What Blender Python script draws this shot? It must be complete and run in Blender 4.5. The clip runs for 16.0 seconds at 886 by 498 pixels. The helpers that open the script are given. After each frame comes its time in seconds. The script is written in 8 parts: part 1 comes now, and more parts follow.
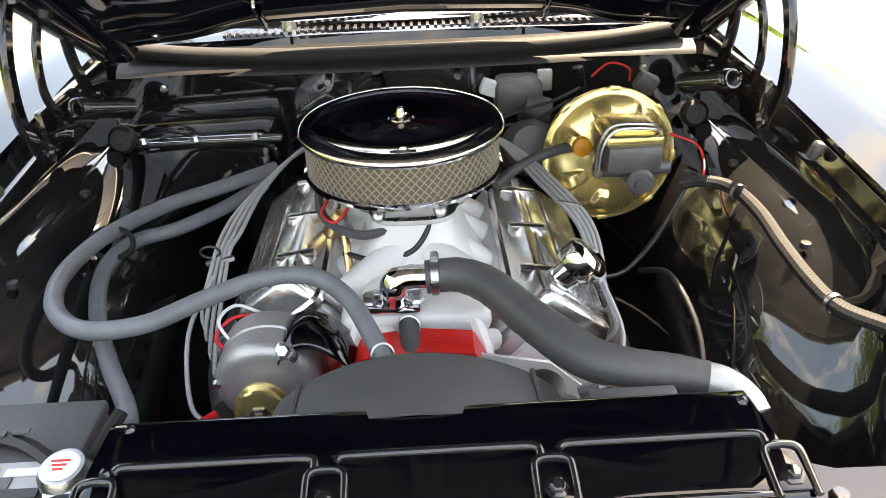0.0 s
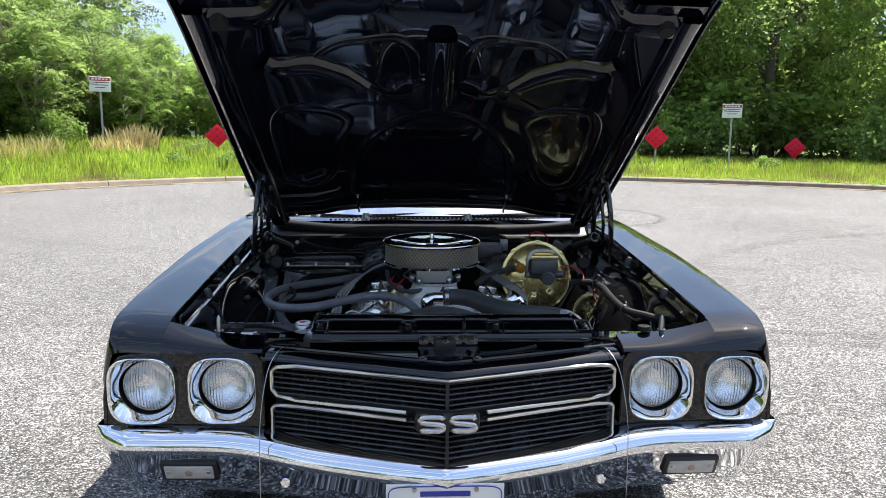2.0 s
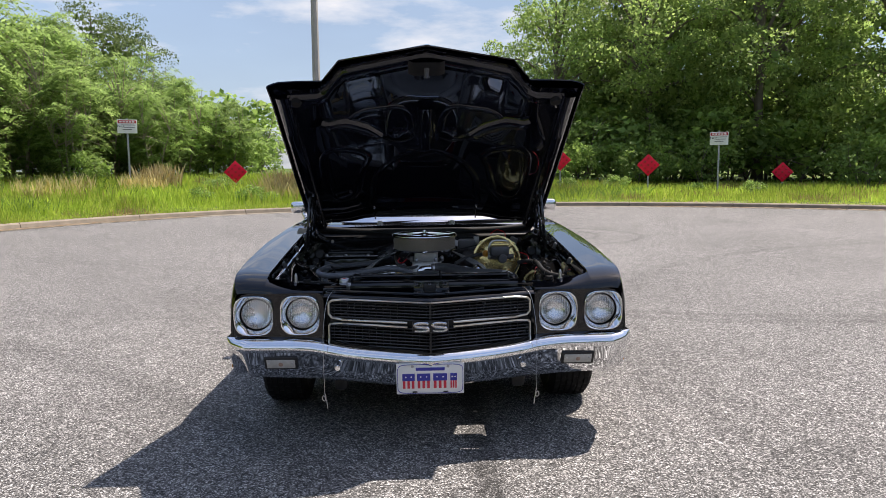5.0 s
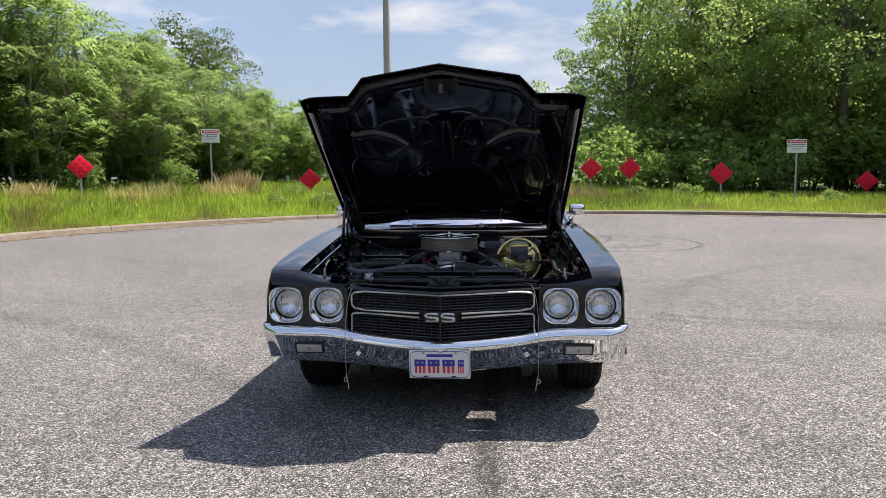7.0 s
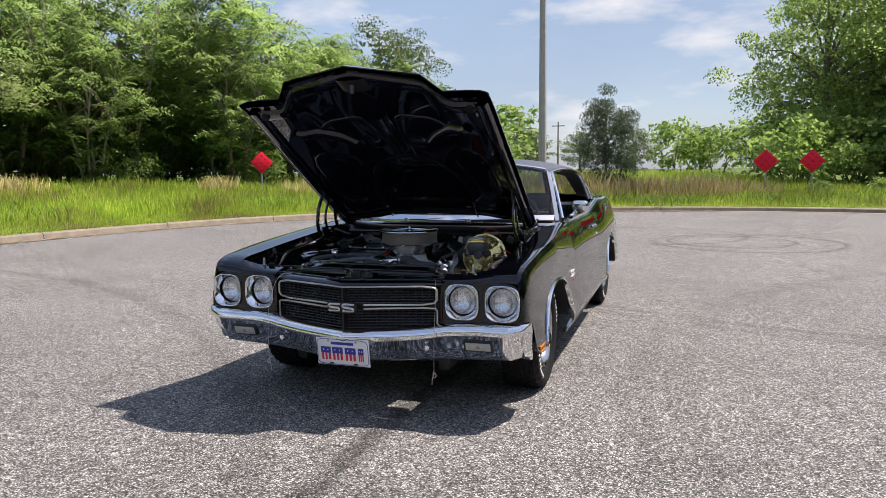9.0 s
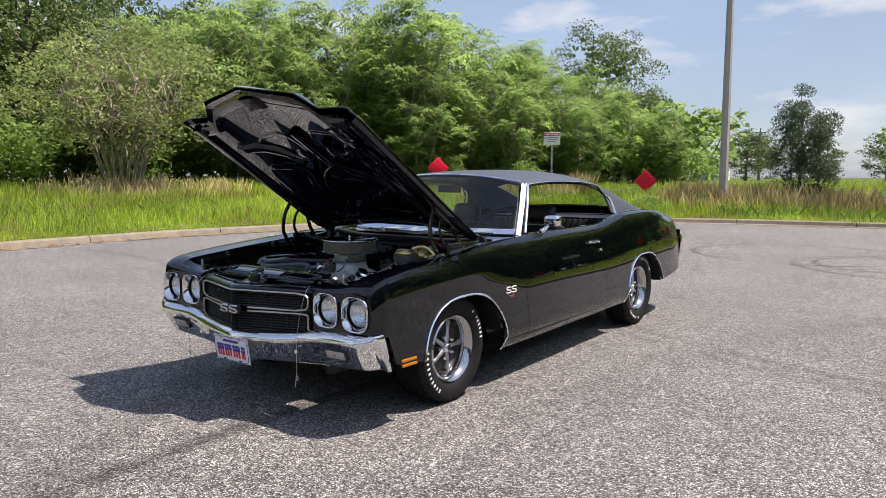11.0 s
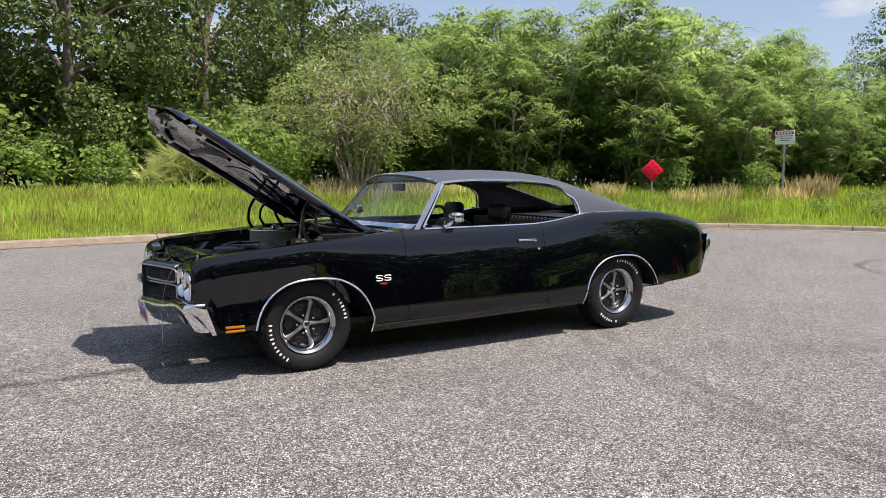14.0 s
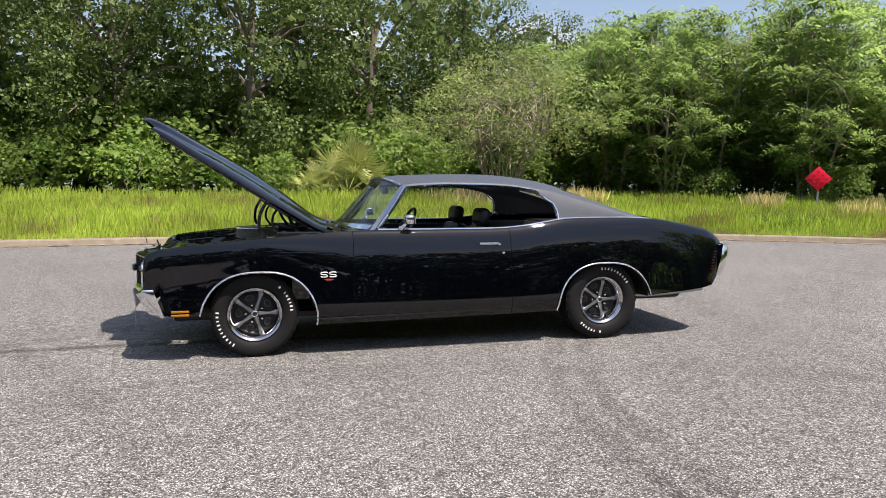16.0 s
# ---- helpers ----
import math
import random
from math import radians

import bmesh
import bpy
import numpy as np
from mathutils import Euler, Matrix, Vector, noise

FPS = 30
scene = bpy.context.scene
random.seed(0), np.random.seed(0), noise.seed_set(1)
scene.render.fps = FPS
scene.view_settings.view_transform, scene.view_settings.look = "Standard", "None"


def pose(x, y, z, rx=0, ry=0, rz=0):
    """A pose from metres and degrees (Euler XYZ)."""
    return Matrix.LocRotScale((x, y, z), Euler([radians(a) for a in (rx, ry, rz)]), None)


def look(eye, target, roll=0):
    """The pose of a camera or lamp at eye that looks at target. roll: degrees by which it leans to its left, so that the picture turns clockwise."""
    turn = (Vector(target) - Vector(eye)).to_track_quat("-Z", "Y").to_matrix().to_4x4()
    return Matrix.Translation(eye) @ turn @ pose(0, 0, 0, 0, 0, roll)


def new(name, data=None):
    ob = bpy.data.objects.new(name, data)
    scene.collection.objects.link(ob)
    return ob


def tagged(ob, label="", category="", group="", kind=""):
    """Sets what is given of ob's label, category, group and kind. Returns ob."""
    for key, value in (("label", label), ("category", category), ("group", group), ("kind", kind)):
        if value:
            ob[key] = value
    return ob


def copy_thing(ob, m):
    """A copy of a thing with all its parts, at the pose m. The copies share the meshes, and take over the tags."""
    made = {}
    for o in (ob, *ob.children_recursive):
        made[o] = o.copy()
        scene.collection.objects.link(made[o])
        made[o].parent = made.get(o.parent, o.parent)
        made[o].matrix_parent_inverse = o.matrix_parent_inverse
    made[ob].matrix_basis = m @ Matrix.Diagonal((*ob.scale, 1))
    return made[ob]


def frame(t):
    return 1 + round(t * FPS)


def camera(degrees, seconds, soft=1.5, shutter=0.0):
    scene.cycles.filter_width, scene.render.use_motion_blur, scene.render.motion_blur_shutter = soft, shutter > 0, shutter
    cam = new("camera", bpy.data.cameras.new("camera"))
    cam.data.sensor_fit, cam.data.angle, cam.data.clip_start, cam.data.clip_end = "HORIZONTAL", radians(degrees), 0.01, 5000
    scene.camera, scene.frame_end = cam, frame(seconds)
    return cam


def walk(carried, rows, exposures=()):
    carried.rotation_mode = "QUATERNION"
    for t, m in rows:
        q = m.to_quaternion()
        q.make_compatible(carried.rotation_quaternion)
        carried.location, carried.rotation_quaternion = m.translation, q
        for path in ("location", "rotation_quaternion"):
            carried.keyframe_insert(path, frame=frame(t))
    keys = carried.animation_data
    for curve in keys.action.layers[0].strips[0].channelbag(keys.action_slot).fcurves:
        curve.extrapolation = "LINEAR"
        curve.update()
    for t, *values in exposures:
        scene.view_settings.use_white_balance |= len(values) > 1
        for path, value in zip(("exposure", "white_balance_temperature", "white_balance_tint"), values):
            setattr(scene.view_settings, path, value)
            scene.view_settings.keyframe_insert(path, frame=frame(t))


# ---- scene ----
cam = camera(63.1, 16.0, soft=0.8)
PATH = [
    (0, (0.024, -1.225, 1.412), (0.067, 0.48, 0.367), -2.1),
    (0.3, (0.0, -1.425, 1.386), (0.069, 0.369, 0.504), -1.3),
    (0.5, (-0.025, -1.588, 1.367), (0.052, 0.254, 0.592), -0.9),
    (1, (-0.06, -1.974, 1.359), (0.022, -0.048, 0.826), 0.5),
    (1.5, (-0.063, -2.371, 1.333), (0.022, -0.411, 0.945), 0.8),
    (2, (-0.1, -2.716, 1.334), (-0.005, -0.743, 1.018), 0.6),
    (2.5, (-0.142, -3.045, 1.343), (-0.04, -1.066, 1.074), 0.4),
    (3, (-0.105, -3.312, 1.33), (-0.013, -1.329, 1.087), -0.0),
    (3.5, (-0.091, -3.553, 1.33), (-0.009, -1.568, 1.095), -0.5),
    (3.7, (-0.106, -3.627, 1.331), (-0.021, -1.643, 1.094), -0.6),
    (5.8, (-0.028, -4.342, 1.316), (0.004, -2.354, 1.1), -0.4),
    (6, (-0.035, -4.364, 1.315), (-0.019, -2.375, 1.103), -0.3),
    (6.5, (0.02, -4.427, 1.318), (-0.023, -2.438, 1.111), -0.3),
    (7, (0.261, -4.477, 1.31), (0.123, -2.492, 1.105), -0.5),
    (7.5, (0.553, -4.493, 1.302), (0.294, -2.52, 1.099), -0.6),
    (8, (0.91, -4.425, 1.307), (0.517, -2.475, 1.103), -0.6),
    (8.5, (1.316, -4.379, 1.309), (0.786, -2.463, 1.096), -0.7),
    (10.8, (3.212, -3.579, 1.352), (2.076, -1.945, 1.149), 0.1),
    (11, (3.381, -3.486, 1.357), (2.189, -1.893, 1.155), 0.1),
    (11.5, (3.827, -3.258, 1.364), (2.517, -1.762, 1.158), 0.3),
    (12, (4.195, -2.991, 1.346), (2.779, -1.594, 1.136), 0.4),
    (12.5, (4.57, -2.72, 1.36), (3.064, -1.422, 1.144), 0.6),
    (13, (4.939, -2.444, 1.365), (3.359, -1.236, 1.16), 0.5),
    (13.5, (5.238, -2.121, 1.349), (3.593, -1.002, 1.149), 0.4),
    (14, (5.561, -1.758, 1.326), (3.852, -0.737, 1.133), 0.1),
    (14.5, (5.837, -1.391, 1.316), (4.068, -0.479, 1.124), -0.1),
    (15, (6.055, -0.977, 1.31), (4.229, -0.182, 1.125), -0.1),
    (15.5, (6.311, -0.552, 1.309), (4.433, 0.114, 1.131), 0.1),
    (16, (6.419, -0.156, 1.293), (4.502, 0.39, 1.121), 0.5),
]
walk(cam, [(t, look(*p)) for t, *p in PATH],
     exposures=[(0.0, 3.5, 10200, 12), (0.5, 3.12, 9500, 12), (1.0, 2.45, 7500, 11), (1.5, 1.74, 6500, 10), (2.0, 1.24, 6700, 10), (2.5, 0.90, 6700, 10),
                (3.5, 0.73, 6900, 14), (6.0, 0.65, 6950, 15), (11.0, 0.62, 7000, 16), (13.0, 0.62, 7050, 16), (16.0, 0.64, 7050, 15)])

# ---- world, sun, exposure ----
SUN_DIR = Vector((0.438, 0.27, 1.0)).normalized()      # towards the sun
SUN_EL = math.asin(SUN_DIR.z)
SUN_AZ = math.atan2(SUN_DIR.x, SUN_DIR.y)
world = bpy.data.worlds.new("sky")
scene.world = world
world.use_nodes = True
wn, wl = world.node_tree.nodes, world.node_tree.links
wn.clear()
w_out = wn.new("ShaderNodeOutputWorld")
w_bg = wn.new("ShaderNodeBackground")
w_sky = wn.new("ShaderNodeTexSky")
w_sky.sky_type = 'NISHITA'
w_sky.sun_disc = False
w_sky.sun_elevation = SUN_EL
w_sky.sun_rotation = SUN_AZ
w_sky.air_density = 1.0
w_sky.dust_density = 1.0
w_sky.ozone_density = 2.0
w_co = wn.new("ShaderNodeTexCoord")
w_map = wn.new("ShaderNodeMapping")
w_map.inputs["Scale"].default_value = (1.0, 1.0, 3.2)
w_noise = wn.new("ShaderNodeTexNoise")
w_noise.inputs["Scale"].default_value = 4.2
w_noise.inputs["Detail"].default_value = 9
w_noise.inputs["Roughness"].default_value = 0.56
w_ramp = wn.new("ShaderNodeValToRGB")
w_ramp.color_ramp.elements[0].position = 0.515
w_ramp.color_ramp.elements[1].position = 0.69
w_veil = wn.new("ShaderNodeTexNoise")
w_veil.inputs["Scale"].default_value = 1.3
w_veil.inputs["Detail"].default_value = 5
w_vramp = wn.new("ShaderNodeMapRange")
w_vramp.inputs["From Min"].default_value = 0.3
w_vramp.inputs["From Max"].default_value = 0.8
w_vramp.inputs["To Min"].default_value = 0.5
w_vramp.inputs["To Max"].default_value = 0.85
w_high = wn.new("ShaderNodeSeparateXYZ")
w_thin = wn.new("ShaderNodeMapRange")                    # the haze thins out overhead
w_thin.inputs["From Min"].default_value = 0.28
w_thin.inputs["From Max"].default_value = 0.70
w_thin.inputs["To Min"].default_value = 1.0
w_thin.inputs["To Max"].default_value = 0.12
w_low = wn.new("ShaderNodeMath")
w_low.operation = 'MULTIPLY'
w_haze = wn.new("ShaderNodeMix")
w_haze.data_type = 'RGBA'
w_haze.inputs["B"].default_value = (1.34, 1.82, 2.58, 1)
w_mix = wn.new("ShaderNodeMix")
w_mix.data_type = 'RGBA'
w_mix.inputs["B"].default_value = (3.75, 3.95, 4.25, 1)
w_bg.inputs["Strength"].default_value = 0.15
wl.new(w_co.outputs["Generated"], w_map.inputs["Vector"])
wl.new(w_map.outputs["Vector"], w_noise.inputs["Vector"])
wl.new(w_map.outputs["Vector"], w_veil.inputs["Vector"])
wl.new(w_noise.outputs["Fac"], w_ramp.inputs["Fac"])
wl.new(w_veil.outputs["Fac"], w_vramp.inputs["Value"])
wl.new(w_ramp.outputs["Color"], w_mix.inputs["Factor"])
wl.new(w_co.outputs["Generated"], w_high.inputs["Vector"])
wl.new(w_high.outputs["Z"], w_thin.inputs["Value"])
wl.new(w_vramp.outputs["Result"], w_low.inputs[0])
wl.new(w_thin.outputs["Result"], w_low.inputs[1])
wl.new(w_low.outputs["Value"], w_haze.inputs["Factor"])
wl.new(w_sky.outputs["Color"], w_haze.inputs["A"])
wl.new(w_haze.outputs["Result"], w_mix.inputs["A"])
wl.new(w_mix.outputs["Result"], w_bg.inputs["Color"])
wl.new(w_bg.outputs["Background"], w_out.inputs["Surface"])

sun_data = bpy.data.lights.new("sun", 'SUN')
sun_data.energy = 5.0
sun_data.angle = radians(0.55)
sun_data.color = (1.0, 0.955, 0.89)
sun = new("sun", sun_data)
sun.matrix_world = look(SUN_DIR * 60, (0, 0, 0))


# ---- materials ----
def nodes_of(name):
    m = bpy.data.materials.new(name)
    m.use_nodes = True
    return m, m.node_tree.nodes, m.node_tree.links, m.node_tree.nodes["Principled BSDF"]


def surface(name, base, rough=0.5, metal=0.0, coat=0.0, vary=0.12, scale=6.0, grain=0.0, grain_scale=300.0,
            random_amount=0.0, spec=0.5, transmission=0.0, ior=1.45, dust=0.0):
    """A plain surface with patchy colour, uneven gloss and fine relief."""
    m, n, l, b = nodes_of(name)
    b.inputs["Roughness"].default_value = rough
    b.inputs["Metallic"].default_value = metal
    b.inputs["Coat Weight"].default_value = coat
    b.inputs["Coat Roughness"].default_value = 0.02
    b.inputs["Coat IOR"].default_value = 1.55
    b.inputs["Specular IOR Level"].default_value = spec
    b.inputs["Transmission Weight"].default_value = transmission
    b.inputs["IOR"].default_value = ior
    co = n.new("ShaderNodeTexCoord")
    no = n.new("ShaderNodeTexNoise")
    no.inputs["Scale"].default_value = scale
    no.inputs["Detail"].default_value = 6
    l.new(co.outputs["Object"], no.inputs["Vector"])
    hi = tuple(min(1.0, c * (1 + vary)) for c in base)
    lo = tuple(c * (1 - vary) for c in base)
    mx = n.new("ShaderNodeMix")
    mx.data_type = 'RGBA'
    mx.inputs["A"].default_value = (*lo, 1)
    mx.inputs["B"].default_value = (*hi, 1)
    l.new(no.outputs["Fac"], mx.inputs["Factor"])
    out = mx.outputs["Result"]
    if random_amount:
        info = n.new("ShaderNodeObjectInfo")
        hs = n.new("ShaderNodeHueSaturation")
        mr = n.new("ShaderNodeMapRange")
        mr.inputs["To Min"].default_value = 1 - random_amount
        mr.inputs["To Max"].default_value = 1 + random_amount
        l.new(info.outputs["Random"], mr.inputs["Value"])
        l.new(mr.outputs["Result"], hs.inputs["Value"])
        l.new(out, hs.inputs["Color"])
        out = hs.outputs["Color"]
    if dust:
        dn = n.new("ShaderNodeTexNoise")
        dn.inputs["Scale"].default_value = 45
        dn.inputs["Detail"].default_value = 8
        l.new(co.outputs["Object"], dn.inputs["Vector"])
        dr = n.new("ShaderNodeMapRange")
        dr.inputs["From Min"].default_value = 0.48
        dr.inputs["From Max"].default_value = 0.75
        dr.inputs["To Max"].default_value = dust
        l.new(dn.outputs["Fac"], dr.inputs["Value"])
        dm = n.new("ShaderNodeMix")
        dm.data_type = 'RGBA'
        dm.inputs["B"].default_value = (0.22, 0.20, 0.17, 1)
        l.new(dr.outputs["Result"], dm.inputs["Factor"])
        l.new(out, dm.inputs["A"])
        out = dm.outputs["Result"]
    l.new(out, b.inputs["Base Color"])
    rr = n.new("ShaderNodeMapRange")
    rr.inputs["To Min"].default_value = max(0.0, rough * 0.75)
    rr.inputs["To Max"].default_value = min(1.0, rough * 1.25)
    l.new(no.outputs["Fac"], rr.inputs["Value"])
    l.new(rr.outputs["Result"], b.inputs["Roughness"])
    if grain:
        gn = n.new("ShaderNodeTexNoise")
        gn.inputs["Scale"].default_value = grain_scale
        gn.inputs["Detail"].default_value = 3
        l.new(co.outputs["Object"], gn.inputs["Vector"])
        bp = n.new("ShaderNodeBump")
        bp.inputs["Strength"].default_value = grain
        bp.inputs["Distance"].default_value = 0.002
        l.new(gn.outputs["Fac"], bp.inputs["Height"])
        l.new(bp.outputs["Normal"], b.inputs["Normal"])
    return m


def gloss_black(name, base, rough, least=0.028, power=4.2, dust=0.0):
    """Deep black lacquer: a dark body under a clear gloss that grows towards the grazing view."""
    m, n, l, b = nodes_of(name)
    n.remove(b)
    co = n.new("ShaderNodeTexCoord")
    no = n.new("ShaderNodeTexNoise")
    no.inputs["Scale"].default_value = 4
    no.inputs["Detail"].default_value = 8
    l.new(co.outputs["Object"], no.inputs["Vector"])
    body = n.new("ShaderNodeBsdfDiffuse")
    tint = n.new("ShaderNodeMix")
    tint.data_type = 'RGBA'
    tint.inputs["A"].default_value = (*(c * 0.7 for c in base), 1)
    tint.inputs["B"].default_value = (*(c * 1.3 + dust * 0.1 for c in base), 1)
    l.new(no.outputs["Fac"], tint.inputs["Factor"])
    l.new(tint.outputs["Result"], body.inputs["Color"])
    gloss = n.new("ShaderNodeBsdfGlossy")
    gloss.inputs["Color"].default_value = (0.97, 0.98, 1.0, 1)
    rr = n.new("ShaderNodeMapRange")
    rr.inputs["To Min"].default_value = rough * 0.6
    rr.inputs["To Max"].default_value = rough * 1.5
    l.new(no.outputs["Fac"], rr.inputs["Value"])
    l.new(rr.outputs["Result"], gloss.inputs["Roughness"])
    lw = n.new("ShaderNodeLayerWeight")
    lw.inputs["Blend"].default_value = 0.5
    pw = n.new("ShaderNodeMath")
    pw.operation = 'POWER'
    pw.inputs[1].default_value = power
    l.new(lw.outputs["Facing"], pw.inputs[0])
    mr = n.new("ShaderNodeMapRange")
    mr.inputs["To Min"].default_value = least
    mr.inputs["To Max"].default_value = 0.98
    l.new(pw.outputs["Value"], mr.inputs["Value"])
    mix = n.new("ShaderNodeMixShader")
    l.new(mr.outputs["Result"], mix.inputs["Fac"])
    l.new(body.outputs["BSDF"], mix.inputs[1])
    l.new(gloss.outputs["BSDF"], mix.inputs[2])
    l.new(mix.outputs["Shader"], n["Material Output"].inputs["Surface"])
    return m


def leaf_surface(name, dark, light, through_light=0.35, straw=0.0):
    """Foliage: each leaf its own green, some light passing through."""
    m, n, l, b = nodes_of(name)
    b.inputs["Roughness"].default_value = 0.5
    b.inputs["Specular IOR Level"].default_value = 0.35
    geo = n.new("ShaderNodeNewGeometry")
    ramp = n.new("ShaderNodeMix")
    ramp.data_type = 'RGBA'
    ramp.inputs["A"].default_value = (*dark, 1)
    ramp.inputs["B"].default_value = (*light, 1)
    l.new(geo.outputs["Random Per Island"], ramp.inputs["Factor"])
    out = ramp.outputs["Result"]
    big = n.new("ShaderNodeTexNoise")
    big.inputs["Scale"].default_value = 0.35
    big.inputs["Detail"].default_value = 5
    l.new(geo.outputs["Position"], big.inputs["Vector"])
    hs = n.new("ShaderNodeHueSaturation")
    mr = n.new("ShaderNodeMapRange")
    mr.inputs["From Min"].default_value = 0.3
    mr.inputs["From Max"].default_value = 0.7
    mr.inputs["To Min"].default_value = 0.7
    mr.inputs["To Max"].default_value = 1.3
    l.new(big.outputs["Fac"], mr.inputs["Value"])
    l.new(mr.outputs["Result"], hs.inputs["Value"])
    l.new(out, hs.inputs["Color"])
    out = hs.outputs["Color"]
    if straw:
        sn = n.new("ShaderNodeTexNoise")
        sn.inputs["Scale"].default_value = 0.55
        sn.inputs["Detail"].default_value = 6
        l.new(geo.outputs["Position"], sn.inputs["Vector"])
        sm = n.new("ShaderNodeMath")
        sm.operation = 'ADD'
        rnd = n.new("ShaderNodeMath")
        rnd.operation = 'MULTIPLY'
        rnd.inputs[1].default_value = 0.22
        l.new(geo.outputs["Random Per Island"], rnd.inputs[0])
        l.new(sn.outputs["Fac"], sm.inputs[0])
        l.new(rnd.outputs["Value"], sm.inputs[1])
        sr = n.new("ShaderNodeMapRange")
        sr.inputs["From Min"].default_value = 0.74 - straw * 0.2
        sr.inputs["From Max"].default_value = 0.86 - straw * 0.2
        l.new(sm.outputs["Value"], sr.inputs["Value"])
        mm = n.new("ShaderNodeMix")
        mm.data_type = 'RGBA'
        mm.inputs["B"].default_value = (0.36, 0.27, 0.13, 1)
        l.new(sr.outputs["Result"], mm.inputs["Factor"])
        l.new(out, mm.inputs["A"])
        out = mm.outputs["Result"]
    l.new(out, b.inputs["Base Color"])
    tr = n.new("ShaderNodeBsdfTranslucent")
    l.new(out, tr.inputs["Color"])
    mix = n.new("ShaderNodeMixShader")
    mix.inputs["Fac"].default_value = through_light
    l.new(b.outputs["BSDF"], mix.inputs[1])
    l.new(tr.outputs["BSDF"], mix.inputs[2])
    l.new(mix.outputs["Shader"], n["Material Output"].inputs["Surface"])
    return m


def asphalt_surface():
    """Worn asphalt: pale stone chips in dark binder, large stains, arcs left by tyres."""
    m, n, l, b = nodes_of("asphalt")
    geo = n.new("ShaderNodeNewGeometry")
    pos = geo.outputs["Position"]

    def noise_at(scale, detail=4, rough=0.55):
        t = n.new("ShaderNodeTexNoise")
        t.inputs["Scale"].default_value = scale
        t.inputs["Detail"].default_value = detail
        t.inputs["Roughness"].default_value = rough
        l.new(pos, t.inputs["Vector"])
        return t.outputs["Fac"]

    def math_node(op, a, c=None, clamp=False):
        t = n.new("ShaderNodeMath")
        t.operation = op
        t.use_clamp = clamp
        for i, v in enumerate((a, c)):
            if v is None:
                continue
            if isinstance(v, (int, float)):
                t.inputs[i].default_value = v
            else:
                l.new(v, t.inputs[i])
        return t.outputs["Value"]

    def ranged(v, a, c, to_a=0.0, to_c=1.0):
        t = n.new("ShaderNodeMapRange")
        t.inputs["From Min"].default_value = a
        t.inputs["From Max"].default_value = c
        t.inputs["To Min"].default_value = to_a
        t.inputs["To Max"].default_value = to_c
        l.new(v, t.inputs["Value"])
        return t.outputs["Result"]

    vor = n.new("ShaderNodeTexVoronoi")
    vor.inputs["Scale"].default_value = 155
    l.new(pos, vor.inputs["Vector"])
    sep = n.new("ShaderNodeSeparateColor")
    l.new(vor.outputs["Color"], sep.inputs["Color"])
    chip = n.new("ShaderNodeValToRGB")
    els = chip.color_ramp.elements
    els[0].position, els[0].color = 0.0, (0.04, 0.039, 0.038, 1)
    els[1].position, els[1].color = 1.0, (0.66, 0.642, 0.615, 1)
    for p, c in ((0.35, 0.105), (0.62, 0.205), (0.85, 0.40)):
        e = els.new(p)
        e.color = (c, c * 0.97, c * 0.94, 1)
    l.new(sep.outputs["Red"], chip.inputs["Fac"])
    gap = ranged(vor.outputs["Distance"], 0.35, 0.75, 1.0, 0.45)
    stain = ranged(noise_at(0.45, 8), 0.3, 0.7, 0.80, 1.07)
    fine = ranged(noise_at(9.0, 5), 0.3, 0.7, 0.86, 1.10)
    coarse = n.new("ShaderNodeTexVoronoi")
    coarse.inputs["Scale"].default_value = 52
    l.new(pos, coarse.inputs["Vector"])
    csep = n.new("ShaderNodeSeparateColor")
    l.new(coarse.outputs["Color"], csep.inputs["Color"])
    clump = ranged(csep.outputs["Green"], 0.0, 1.0, 0.68, 1.32)
    shade = math_node('MULTIPLY', math_node('MULTIPLY', math_node('MULTIPLY', stain, fine), clump), gap)

    def ring(cx, cy, r, width, strength, far=None):
        d = n.new("ShaderNodeVectorMath")
        d.operation = 'DISTANCE'
        flat = n.new("ShaderNodeVectorMath")
        flat.operation = 'MULTIPLY'
        flat.inputs[1].default_value = (1, 1, 0)
        l.new(pos, flat.inputs[0])
        l.new(flat.outputs["Vector"], d.inputs[0])
        d.inputs[1].default_value = (cx, cy, 0)
        off = math_node('ABSOLUTE', math_node('SUBTRACT', d.outputs["Value"], r))
        line = ranged(off, width * 0.35, width, 1 - strength, 1.0)
        if far is None:
            return line
        xyz = n.new("ShaderNodeSeparateXYZ")
        l.new(pos, xyz.inputs[0])
        return math_node('MAXIMUM', line, ranged(xyz.outputs["Y"], far - 0.6, far))

    worn = ranged(noise_at(1.6, 3), 0.30, 0.50, 0.35, 1.0)
    marks = None
    for args in ((2.3, 9.4, 1.05, 0.08, 0.42), (2.55, 9.25, 1.55, 0.09, 0.42), (0.85, 10.4, 1.78, 0.09, 0.42),
                 (8.3, 0.4, 6.9, 0.14, 0.14), (8.55, 0.5, 6.9, 0.12, 0.10), (14.4, -0.9, 14.17, 0.10, 0.55, 1.5), (-9.0, -7.5, 10.6, 0.16, 0.2),
                 (5.0, -9.0, 8.6, 0.2, 0.12), (3.8, 7.25, 5.40, 0.10, 0.24, 3.0), (3.8, 7.25, 5.63, 0.11, 0.20, 3.0), (3.0, 22.0, 17.6, 0.25, 0.1), (2.6, 24.0, 22.3, 0.16, 0.07)):
        r = ring(*args)
